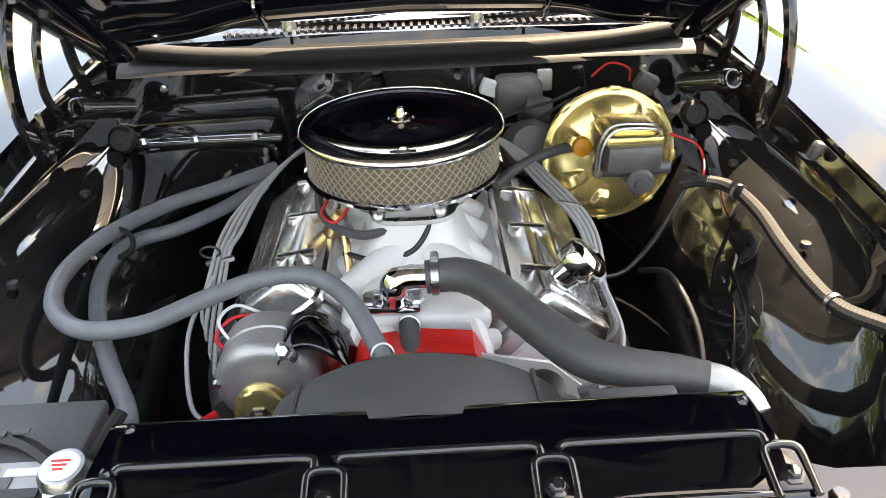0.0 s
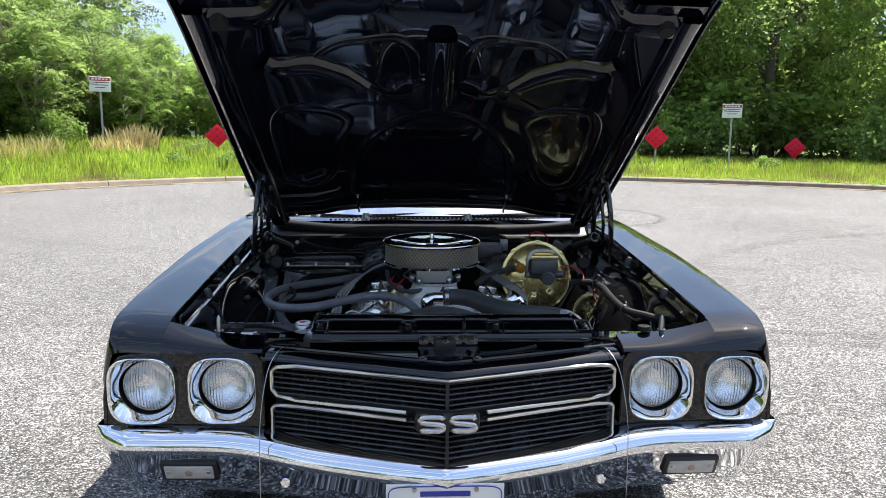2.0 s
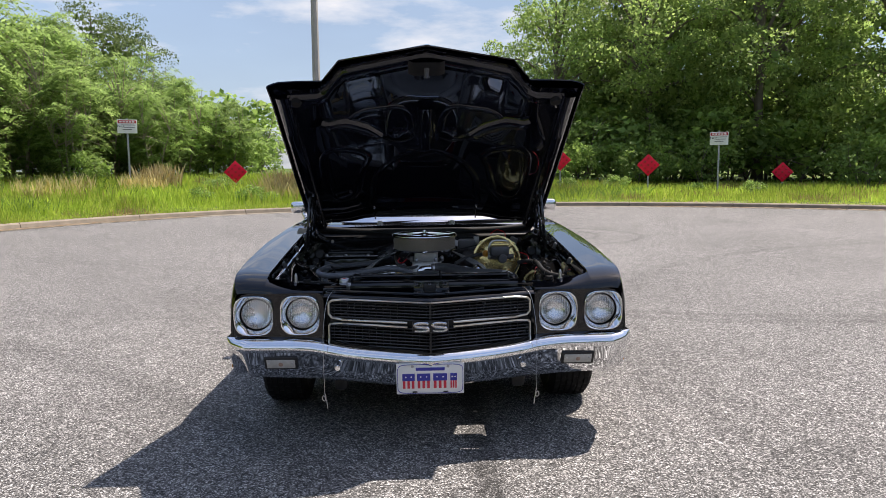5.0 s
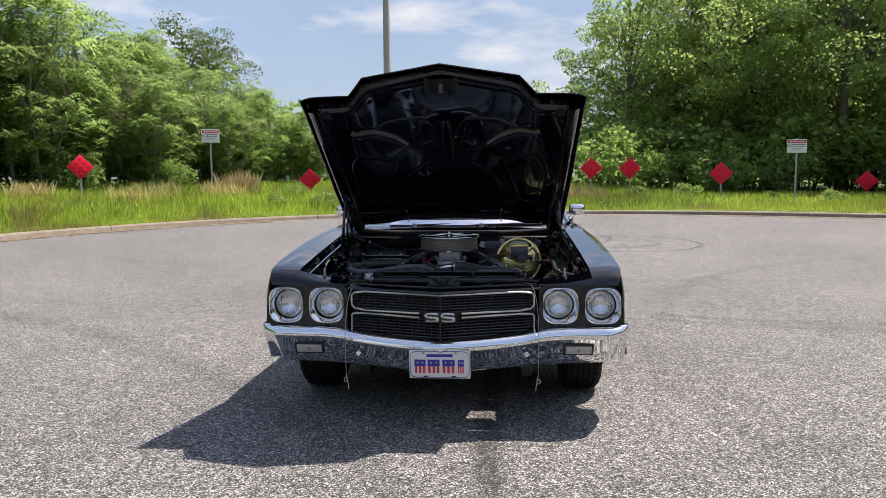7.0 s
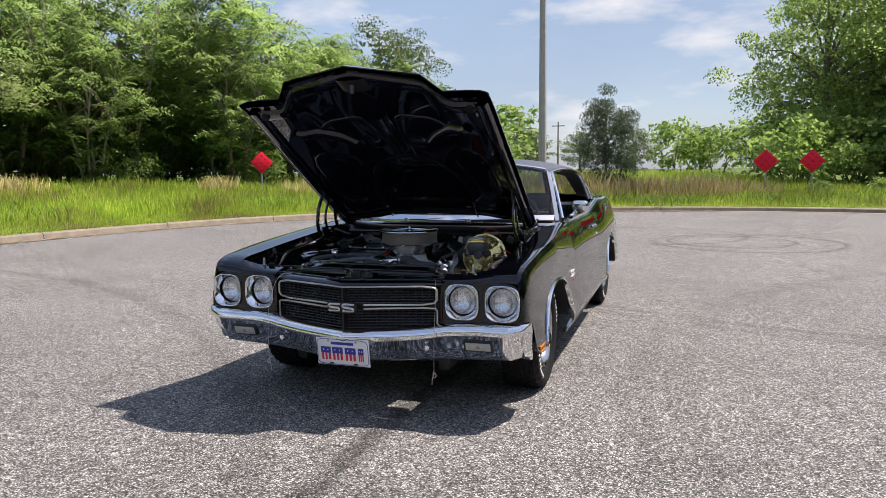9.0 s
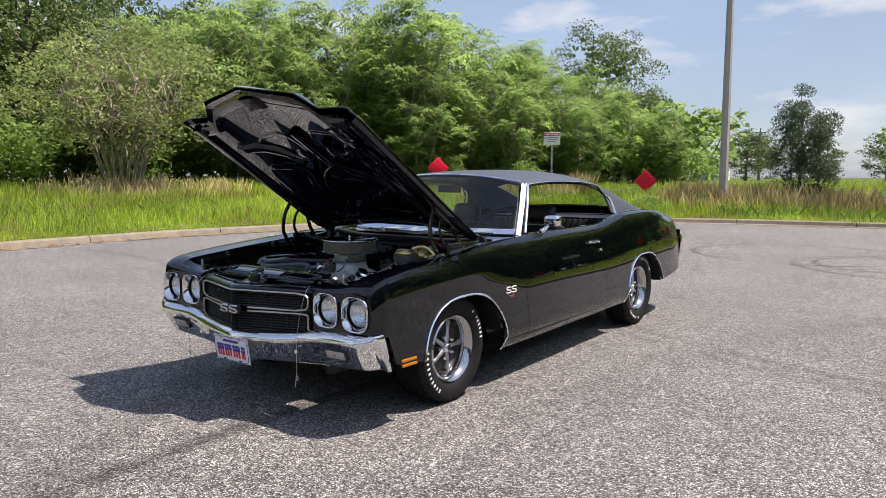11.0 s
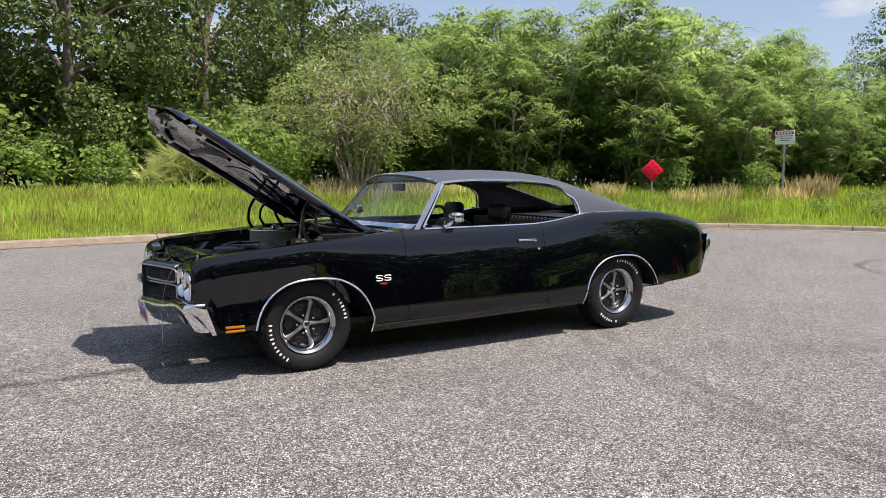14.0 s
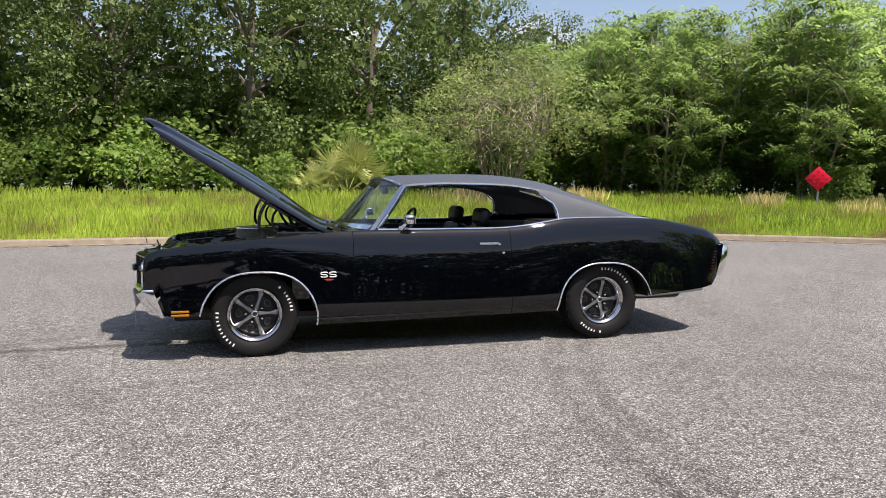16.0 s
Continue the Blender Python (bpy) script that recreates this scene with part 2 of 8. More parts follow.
        marks = r if marks is None else math_node('MULTIPLY', marks, r)
    fade = n.new("ShaderNodeMix")
    fade.data_type = 'FLOAT'
    fade.inputs["A"].default_value = 1.0
    l.new(worn, fade.inputs["Factor"])
    l.new(marks, fade.inputs["B"])
    shade = math_node('MULTIPLY', shade, fade.outputs["Result"])
    mul = n.new("ShaderNodeMix")
    mul.data_type = 'RGBA'
    mul.blend_type = 'MULTIPLY'
    mul.inputs["Factor"].default_value = 1.0
    comb = n.new("ShaderNodeCombineColor")
    for k in ("Red", "Green", "Blue"):
        l.new(shade, comb.inputs[k])
    l.new(chip.outputs["Color"], mul.inputs["A"])
    l.new(comb.outputs["Color"], mul.inputs["B"])
    l.new(mul.outputs["Result"], b.inputs["Base Color"])
    b.inputs["Roughness"].default_value = 0.85
    b.inputs["Specular IOR Level"].default_value = 0.3
    bump = n.new("ShaderNodeBump")
    bump.inputs["Strength"].default_value = 0.55
    bump.inputs["Distance"].default_value = 0.004
    l.new(vor.outputs["Distance"], bump.inputs["Height"])
    bump.invert = True
    l.new(bump.outputs["Normal"], b.inputs["Normal"])
    return m


def soil_surface():
    m, n, l, b = nodes_of("grass_soil")
    geo = n.new("ShaderNodeNewGeometry")
    t = n.new("ShaderNodeTexNoise")
    t.inputs["Scale"].default_value = 1.8
    t.inputs["Detail"].default_value = 9
    l.new(geo.outputs["Position"], t.inputs["Vector"])
    r = n.new("ShaderNodeValToRGB")
    els = r.color_ramp.elements
    els[0].position, els[0].color = 0.33, (0.05, 0.085, 0.018, 1)
    els[1].position, els[1].color = 0.70, (0.15, 0.13, 0.06, 1)
    e = els.new(0.52)
    e.color = (0.085, 0.13, 0.025, 1)
    l.new(t.outputs["Fac"], r.inputs["Fac"])
    l.new(r.outputs["Color"], b.inputs["Base Color"])
    b.inputs["Roughness"].default_value = 0.95
    b.inputs["Specular IOR Level"].default_value = 0.1
    return m


def window_glass(name, tint, flutes=False, film=0.0):
    """Thin pane: mostly clear, with a true gloss."""
    m, n, l, b = nodes_of(name)
    n.remove(b)
    t = n.new("ShaderNodeBsdfTransparent")
    t.inputs["Color"].default_value = (*tint, 1)
    g = n.new("ShaderNodeBsdfGlossy")
    g.inputs["Roughness"].default_value = 0.015
    f = n.new("ShaderNodeLayerWeight")
    f.inputs["Blend"].default_value = 0.5
    fp = n.new("ShaderNodeMath")
    fp.operation = 'POWER'
    fp.inputs[1].default_value = 4.5
    l.new(f.outputs["Facing"], fp.inputs[0])
    fm = n.new("ShaderNodeMapRange")
    fm.inputs["To Min"].default_value = 0.05
    fm.inputs["To Max"].default_value = 0.95
    l.new(fp.outputs["Value"], fm.inputs["Value"])
    mx = n.new("ShaderNodeMixShader")
    if flutes:
        co = n.new("ShaderNodeTexCoord")
        wv = n.new("ShaderNodeTexWave")
        wv.inputs["Scale"].default_value = 38
        wv.inputs["Distortion"].default_value = 0.6
        l.new(co.outputs["Object"], wv.inputs["Vector"])
        bp = n.new("ShaderNodeBump")
        bp.inputs["Strength"].default_value = 1.0
        bp.inputs["Distance"].default_value = 0.005
        l.new(wv.outputs["Fac"], bp.inputs["Height"])
        for q in (g, f):
            l.new(bp.outputs["Normal"], q.inputs["Normal"])
    l.new(fm.outputs["Result"], mx.inputs["Fac"])
    l.new(t.outputs["BSDF"], mx.inputs[1])
    l.new(g.outputs["BSDF"], mx.inputs[2])
    end = mx.outputs["Shader"]
    if film:
        d = n.new("ShaderNodeBsdfTranslucent")
        d.inputs["Color"].default_value = (0.8, 0.8, 0.78, 1)
        co = n.new("ShaderNodeTexCoord")
        dn = n.new("ShaderNodeTexNoise")
        dn.inputs["Scale"].default_value = 5
        dn.inputs["Detail"].default_value = 7
        l.new(co.outputs["Object"], dn.inputs["Vector"])
        mr = n.new("ShaderNodeMapRange")
        mr.inputs["To Min"].default_value = film * 0.5
        mr.inputs["To Max"].default_value = film * 1.5
        l.new(dn.outputs["Fac"], mr.inputs["Value"])
        m2 = n.new("ShaderNodeMixShader")
        l.new(mr.outputs["Result"], m2.inputs["Fac"])
        l.new(end, m2.inputs[1])
        l.new(d.outputs["BSDF"], m2.inputs[2])
        end = m2.outputs["Shader"]
    l.new(end, n["Material Output"].inputs["Surface"])
    return m


ASPHALT = asphalt_surface()
SOIL = soil_surface()
CONCRETE = surface("concrete", (0.215, 0.180, 0.135), 0.9, vary=0.55, scale=5.0, grain=0.7, grain_scale=60, dust=0.6)
PAINT = gloss_black("black_paint", (0.0008, 0.0010, 0.0020), 0.012, 0.047, 3.8)
# body paint again, raised towards navy to stand in for bounce light
UNDER_LIT = gloss_black("hood_underside_lit_black", (0.0032, 0.0040, 0.0090), 0.012, 0.050, 2.9)
BAY = gloss_black("bay_black", (0.0065, 0.0065, 0.0072), 0.03, 0.058, 2.8, dust=0.035)
GRILLEBAR = surface("grille_bar_grey", (0.042, 0.042, 0.044), 0.25, vary=0.2, scale=14)
SATIN = surface("satin_black", (0.012, 0.012, 0.013), 0.42, vary=0.3, scale=14, grain=0.1)
RUBBER = surface("rubber", (0.009, 0.009, 0.0095), 0.7, vary=0.3, scale=20, grain=0.25, grain_scale=160, spec=0.25)
HOSE = surface("hose_rubber", (0.125, 0.132, 0.146), 0.5, vary=0.38, scale=30, grain=0.2)
CONDUIT = surface("grey_conduit", (0.020, 0.020, 0.021), 0.6, vary=0.2, scale=30, spec=0.2)
DARKHOSE = surface("dark_hose_rubber", (0.055, 0.056, 0.058), 0.5, vary=0.25, scale=30, grain=0.2)
VINYL = surface("roof_vinyl", (0.054, 0.062, 0.080), 0.5, vary=0.18, scale=25, grain=0.6, grain_scale=420)
SEATVINYL = surface("seat_vinyl", (0.014, 0.014, 0.016), 0.42, vary=0.2, scale=20, grain=0.3)
RIM = surface("rim_steel", (0.50, 0.50, 0.51), 0.12, metal=1.0, vary=0.1, scale=20)
POLISHED = surface("polished_aluminium", (0.74, 0.74, 0.74), 0.21, metal=1.0, vary=0.06, scale=12)
CHROME = surface("chrome", (0.80, 0.81, 0.83), 0.035, metal=1.0, vary=0.03, scale=5)
TRIM = surface("satin_trim", (0.60, 0.58, 0.53), 0.30, metal=1.0, vary=0.1, scale=12)
ALU = surface("cast_aluminium", (0.55, 0.55, 0.55), 0.42, metal=0.6, vary=0.15, scale=18, grain=0.4, grain_scale=240)
SILVER = surface("silver_paint", (0.58, 0.58, 0.57), 0.45, metal=0.12, vary=0.12, scale=22, grain=0.3, grain_scale=260)
STEEL = surface("steel", (0.42, 0.42, 0.43), 0.3, metal=1.0, vary=0.2, scale=30, grain=0.2)
GOLD = surface("gold_zinc", (0.80, 0.64, 0.28), 0.22, metal=0.85, vary=0.2, scale=10, grain=0.05)
MESHWIRE = surface("screen_wire", (0.40, 0.37, 0.32), 0.38, metal=0.5, vary=0.1, scale=30)
CASTGREY = surface("grey_casting", (0.34, 0.34, 0.34), 0.38, metal=0.6, vary=0.2, scale=18, grain=0.4, grain_scale=240)
IRON = surface("cast_iron", (0.11, 0.11, 0.115), 0.5, metal=0.6, vary=0.3, scale=40, grain=0.5)
RED = surface("red_enamel", (0.52, 0.012, 0.010), 0.3, vary=0.15, scale=20)
REDSIGN = surface("red_reflector_sheet", (0.82, 0.010, 0.045), 0.5, vary=0.12, scale=14, spec=0.3)
WHITE = surface("white_paint", (0.78, 0.78, 0.76), 0.5, vary=0.06, scale=20)
WHITERUB = surface("white_rubber", (0.72, 0.72, 0.70), 0.6, vary=0.08, scale=40)
SIGNRED = surface("sign_red", (0.50, 0.03, 0.03), 0.5, vary=0.1)
BLUE = surface("plate_blue", (0.03, 0.035, 0.30), 0.4, vary=0.1)
PLATERED = surface("plate_red", (0.62, 0.03, 0.06), 0.4, vary=0.1)
GALV = surface("galvanised", (0.38, 0.38, 0.38), 0.55, metal=0.7, vary=0.2, scale=15, grain=0.2)
POLEC = surface("pole_concrete", (0.36, 0.34, 0.31), 0.85, vary=0.2, scale=4, grain=0.4, grain_scale=90)
AMBER = surface("amber_lens", (0.34, 0.12, 0.005), 0.15, vary=0.1, spec=0.6)
ORANGE = surface("orange_plastic", (0.62, 0.25, 0.02), 0.45, vary=0.1)
REDLENS = surface("red_lens", (0.03, 0.002, 0.002), 0.3, vary=0.1)
BULB = surface("tinted_bulb", (0.34, 0.24, 0.19), 0.2, vary=0.2, scale=60)
BRASS = surface("brass", (0.62, 0.45, 0.22), 0.3, metal=1.0, vary=0.15, scale=20)
WIRE_RED = surface("red_wire", (0.5, 0.01, 0.015), 0.4, vary=0.1)
WIRE_GREY = surface("grey_lead", (0.30, 0.305, 0.31), 0.45, vary=0.15, scale=30)
CLOTH = surface("pale_label", (0.62, 0.64, 0.66), 0.5, vary=0.1)
FILTER = surface("filter_paper", (0.17, 0.14, 0.10), 0.85, vary=0.12, scale=30)
FINS = surface("radiator_fins", (0.36, 0.355, 0.335), 0.45, metal=0.4, vary=0.2, scale=60)
BARK = surface("bark", (0.14, 0.115, 0.09), 0.95, vary=0.4, scale=5, grain=0.8, grain_scale=30)
PALEBARK = surface("pale_bark", (0.26, 0.22, 0.17), 0.95, vary=0.35, scale=6, grain=0.6, grain_scale=40)
LENS = window_glass("lamp_glass", (0.97, 0.98, 0.99), flutes=True, film=0.05)
REFLECT = surface("lamp_reflector", (0.90, 0.91, 0.92), 0.26, metal=1.0, vary=0.04)
FROSTED = surface("frosted_lens", (0.42, 0.41, 0.39), 0.16, vary=0.3, scale=40, spec=0.6)
GLASS = window_glass("window_glass", (0.80, 0.86, 0.83))
WINDSHIELD = window_glass("windshield_glass", (0.80, 0.86, 0.83), film=0.10)
OAK_LEAF = leaf_surface("oak_leaf", (0.058, 0.096, 0.026), (0.155, 0.212, 0.058), 0.36)
CEDAR_LEAF = leaf_surface("cedar_leaf", (0.055, 0.09, 0.045), (0.12, 0.17, 0.085), 0.35)
# paler leaf colour puts the glow of sun behind the crowns into the material
BACKLIT_LEAF = leaf_surface("backlit_leaf", (0.170, 0.270, 0.070), (0.40, 0.51, 0.16), 0.70)
YOUNG_LEAF = leaf_surface("young_leaf", (0.150, 0.235, 0.065), (0.30, 0.41, 0.13), 0.74)
BUSH_LEAF = leaf_surface("bush_leaf", (0.155, 0.260, 0.057), (0.33, 0.45, 0.122), 0.62)
LITTER = leaf_surface("dry_leaf", (0.16, 0.09, 0.045), (0.42, 0.28, 0.15), 0.1)
OLIVE_LEAF = leaf_surface("olive_leaf", (0.17, 0.23, 0.075), (0.34, 0.40, 0.14), 0.5)
PALM_LEAF = leaf_surface("palm_leaf", (0.30, 0.36, 0.10), (0.52, 0.54, 0.21), 0.3)
GRASS = leaf_surface("grass_blade", (0.30, 0.42, 0.055), (0.62, 0.72, 0.14), 0.5, straw=0.26)
REED = leaf_surface("reed_blade", (0.38, 0.31, 0.15), (0.60, 0.52, 0.29), 0.35)
STRAW = leaf_surface("straw_blade", (0.55, 0.47, 0.20), (0.78, 0.70, 0.38), 0.4)


# ---- shape helpers ----
class Geo:
    """Vertices and faces that grow into one mesh."""

    def __init__(self):
        self.v, self.f = [], []

    def add(self, v, f):
        o = len(self.v)
        self.v += [tuple(p) for p in v]
        self.f += [tuple(i + o for i in q) for q in f]
        return self

    def grid(self, rows, close=False):
        """Faces between rows of points, all of one length."""
        k = len(rows[0])
        f = []
        for i in range(len(rows) - 1):
            for j in range(k if close else k - 1):
                a, c = i * k + j, i * k + (j + 1) % k
                f.append((a, c, c + k, a + k))
        return self.add([p for r in rows for p in r], f)

    def box(self, c, s, m=None, taper=1.0):
        x, y, z = (q / 2 for q in s)
        v = [Vector((c[0] + a * x * (taper if d > 0 else 1), c[1] + b * y * (taper if d > 0 else 1), c[2] + d * z))
             for d in (-1, 1) for b in (-1, 1) for a in (-1, 1)]
        if m is not None:
            v = [m @ p for p in v]
        return self.add(v, [(0, 2, 3, 1), (4, 5, 7, 6), (0, 1, 5, 4), (1, 3, 7, 5), (3, 2, 6, 7), (2, 0, 4, 6)])

    def rbox(self, c, s, r=0.01, m=None, seg=2):
        """A box with rounded edges."""
        b = bmesh.new()
        bmesh.ops.create_cube(b, size=1.0, matrix=Matrix.Translation(c) @ Matrix.Diagonal((*s, 1)))
        bmesh.ops.bevel(b, geom=b.edges[:], offset=min(r, min(s) * 0.45), segments=seg, affect='EDGES', profile=0.5)
        b.verts.index_update()
        v = [(m @ q.co) if m is not None else q.co.copy() for q in b.verts]
        f = [[q.index for q in g.verts] for g in b.faces]
        b.free()
        return self.add(v, f)

    def tube(self, pts, r, n=10, cap=True):
        """A round bar through points; r: one radius, or one a point."""
        pts = [Vector(p) for p in pts]
        rs = r if isinstance(r, (list, tuple)) else [r] * len(pts)
        rows, up = [], None
        for i, p in enumerate(pts):
            d = (pts[min(i + 1, len(pts) - 1)] - pts[max(i - 1, 0)])
            d = d.normalized() if d.length > 1e-9 else Vector((0, 0, 1))
            if up is None:
                up = d.orthogonal().normalized()
            up = (up - d * up.dot(d))
            up = up.normalized() if up.length > 1e-6 else d.orthogonal().normalized()
            w = d.cross(up)
            rows.append([p + (up * math.cos(2 * math.pi * k / n) + w * math.sin(2 * math.pi * k / n)) * rs[i] for k in range(n)])
        o = len(self.v)
        self.grid(rows, close=True)
        if cap:
            self.f.append(tuple(o + k for k in reversed(range(n))))
            self.f.append(tuple(o + (len(rows) - 1) * n + k for k in range(n)))
        return self

    def lathe(self, prof, m, n=32, cap=False):
        """Turns (radius, height) pairs about the z axis of m."""
        rows = [[m @ Vector((r * math.cos(2 * math.pi * k / n), r * math.sin(2 * math.pi * k / n), h)) for k in range(n)] for r, h in prof]
        o = len(self.v)
        self.grid(rows, close=True)
        if cap:
            self.f.append(tuple(o + k for k in reversed(range(n))))
            self.f.append(tuple(o + (len(rows) - 1) * n + k for k in range(n)))
        return self

    def mesh(self, name, mat, smooth=40):
        me = bpy.data.meshes.new(name)
        me.from_pydata(self.v, [], self.f)
        me.materials.append(mat)
        if smooth:
            me.shade_smooth()
            me.set_sharp_from_angle(angle=radians(smooth))
        me.update()
        return me


def fix_normals(ob):
    b = bmesh.new()
    b.from_mesh(ob.data)
    bmesh.ops.remove_doubles(b, verts=b.verts[:], dist=0.00005)
    bmesh.ops.recalc_face_normals(b, faces=b.faces[:])
    b.to_mesh(ob.data)
    b.free()


def part(name, geo, mat, parent=None, label="", smooth=40, solid=0.0, normals=True):
    """One mesh object under a thing or a part, or a thing of its own."""
    ob = new(name, geo.mesh(name, mat, 0))
    if normals:
        fix_normals(ob)
    if smooth:
        ob.data.shade_smooth()
        ob.data.set_sharp_from_angle(angle=radians(smooth))
        if solid:
            me = ob.data
            uses = np.zeros(len(me.edges), dtype=np.int32)
            idx = np.empty(len(me.loops), dtype=np.int32)
            me.loops.foreach_get("edge_index", idx)
            np.add.at(uses, idx, 1)
            sharp = np.zeros(len(me.edges), dtype=bool)
            me.edges.foreach_get("use_edge_sharp", sharp)
            me.edges.foreach_set("use_edge_sharp", sharp | (uses == 1))
    if parent is not None:
        ob.parent = parent
        ob.matrix_parent_inverse = Matrix.Translation(-parent.location) if parent.parent is None else Matrix.Identity(4)
    if solid:
        sm = ob.modifiers.new("thickness", 'SOLIDIFY')
        sm.thickness = solid
        sm.offset = -1
    if label:
        ob["label"] = label
    return ob


def curve_pts(pts, steps=8):
    """A smooth line through points."""
    p = [Vector(q) for q in pts]
    p = [2 * p[0] - p[1]] + p + [2 * p[-1] - p[-2]]
    out = []
    for i in range(1, len(p) - 2):
        for k in range(steps):
            t = k / steps
            a, b, c, d = p[i - 1], p[i], p[i + 1], p[i + 2]
            out.append(0.5 * (2 * b + (c - a) * t + (2 * a - 5 * b + 4 * c - d) * t * t + (3 * b - a - 3 * c + d) * t ** 3))
    return out + [p[-2]]


def interp(x, table):
    """Linear look-up in (x, value) pairs."""
    return float(np.interp(x, [t[0] for t in table], [t[1] for t in table]))


def smooth_interp(x, table):
    """Smooth look-up in (x, value) pairs."""
    xs = [t[0] for t in table]
    if x <= xs[0]:
        return table[0][1]
    if x >= xs[-1]:
        return table[-1][1]
    i = max(k for k in range(len(xs)) if xs[k] <= x)
    i = min(i, len(xs) - 2)
    slope = [0.0] * len(xs)
    for k in range(len(xs)):
        a, c = max(k - 1, 0), min(k + 1, len(xs) - 1)
        slope[k] = (table[c][1] - table[a][1]) / (xs[c] - xs[a])
    h = xs[i + 1] - xs[i]
    t = (x - xs[i]) / h
    return ((2 * t ** 3 - 3 * t * t + 1) * table[i][1] + (t ** 3 - 2 * t * t + t) * h * slope[i]
            + (-2 * t ** 3 + 3 * t * t) * table[i + 1][1] + (t ** 3 - t * t) * h * slope[i + 1])

# ---- ground, kerb, verge ----
MID = Vector((1.5, 4.0, 0.0))
KERB = curve_pts([(-9.3, -60, 0), (-9.2, -24, 0), (-9.5, -9, 0), (-10.2, -4, 0), (-10.9, 1.5, 0), (-11.0, 6, 0), (-9.9, 10.8, 0), (-7.8, 14.4, 0),
                  (-4.8, 17.0, 0), (-1, 18.4, 0), (4, 18.8, 0), (8, 17.7, 0), (12, 15.4, 0), (15, 12.6, 0), (18.5, 9.6, 0), (24, 6.6, 0), (34, 4.2, 0), (60, 2.5, 0)], 14)

ground = tagged(part("ground", Geo().grid([[(x, y, 0) for x in np.linspace(-700, 700, 15)] for y in np.linspace(-700, 700, 15)]), ASPHALT, smooth=0),
                "weathered grey asphalt lot with pale stone chips", "road", kind="structure")


def outward(p):
    d = (p - MID)
    d.z = 0
    return d.normalized()


VERGE = ((0.15, 0.12), (0.8, 0.15), (2.0, 0.24), (4.0, 0.42), (7.0, 0.62), (11.0, 0.78), (18.0, 0.85), (40.0, 0.9), (120.0, 0.6), (640.0, 0.3))


def rise(x, h):
    """The verge lies lower towards the east end of the lot."""
    return h if h < 0.12 else 0.12 + (h - 0.12) * interp(x, [(2.0, 1.0), (9.0, 0.32)])


rows = []
for off, h in VERGE:
    rows.append([p + outward(p) * off + Vector((0, 0, rise((p + outward(p) * off).x, h) + (0.05 * noise.noise(p * 0.4 + Vector((off, 0, 0))) if 0.5 < off < 60 else 0))) for p in KERB])
tagged(part("verge", Geo().grid(rows), SOIL, smooth=60), "grassy earth verge rising gently behind the kerb", "ground", kind="structure")

kerb = new("kerb")
tagged(kerb, "pale weathered concrete kerb round the lot", "kerb", kind="structure")
lengths = np.cumsum([0] + [(KERB[i + 1] - KERB[i]).length for i in range(len(KERB) - 1)])
start, total = 28.0, float(lengths[-1])


def kerb_at(s):
    i = int(np.clip(np.searchsorted(lengths, s) - 1, 0, len(KERB) - 2))
    t = (s - lengths[i]) / (lengths[i + 1] - lengths[i])
    return KERB[i].lerp(KERB[i + 1], float(t))


s = start
while s < total - 4:
    g = Geo()
    kr = []
    for k in range(6):
        p = kerb_at(s + 0.008 + k * (2.984 / 5))
        o = outward(p)
        kr.append([p + o * a + Vector((0, 0, z)) for a, z in ((-0.32, -0.02), (-0.32, 0.006), (-0.03, 0.012), (0.0, 0.10), (0.03, 0.125), (0.15, 0.135), (0.17, 0.0))])
    g.grid(kr)
    g.f += [tuple(range(7)), tuple(range(len(g.v) - 7, len(g.v)))]
    part("kerb_segment", g, CONCRETE, kerb, smooth=30)
    s += 3.0


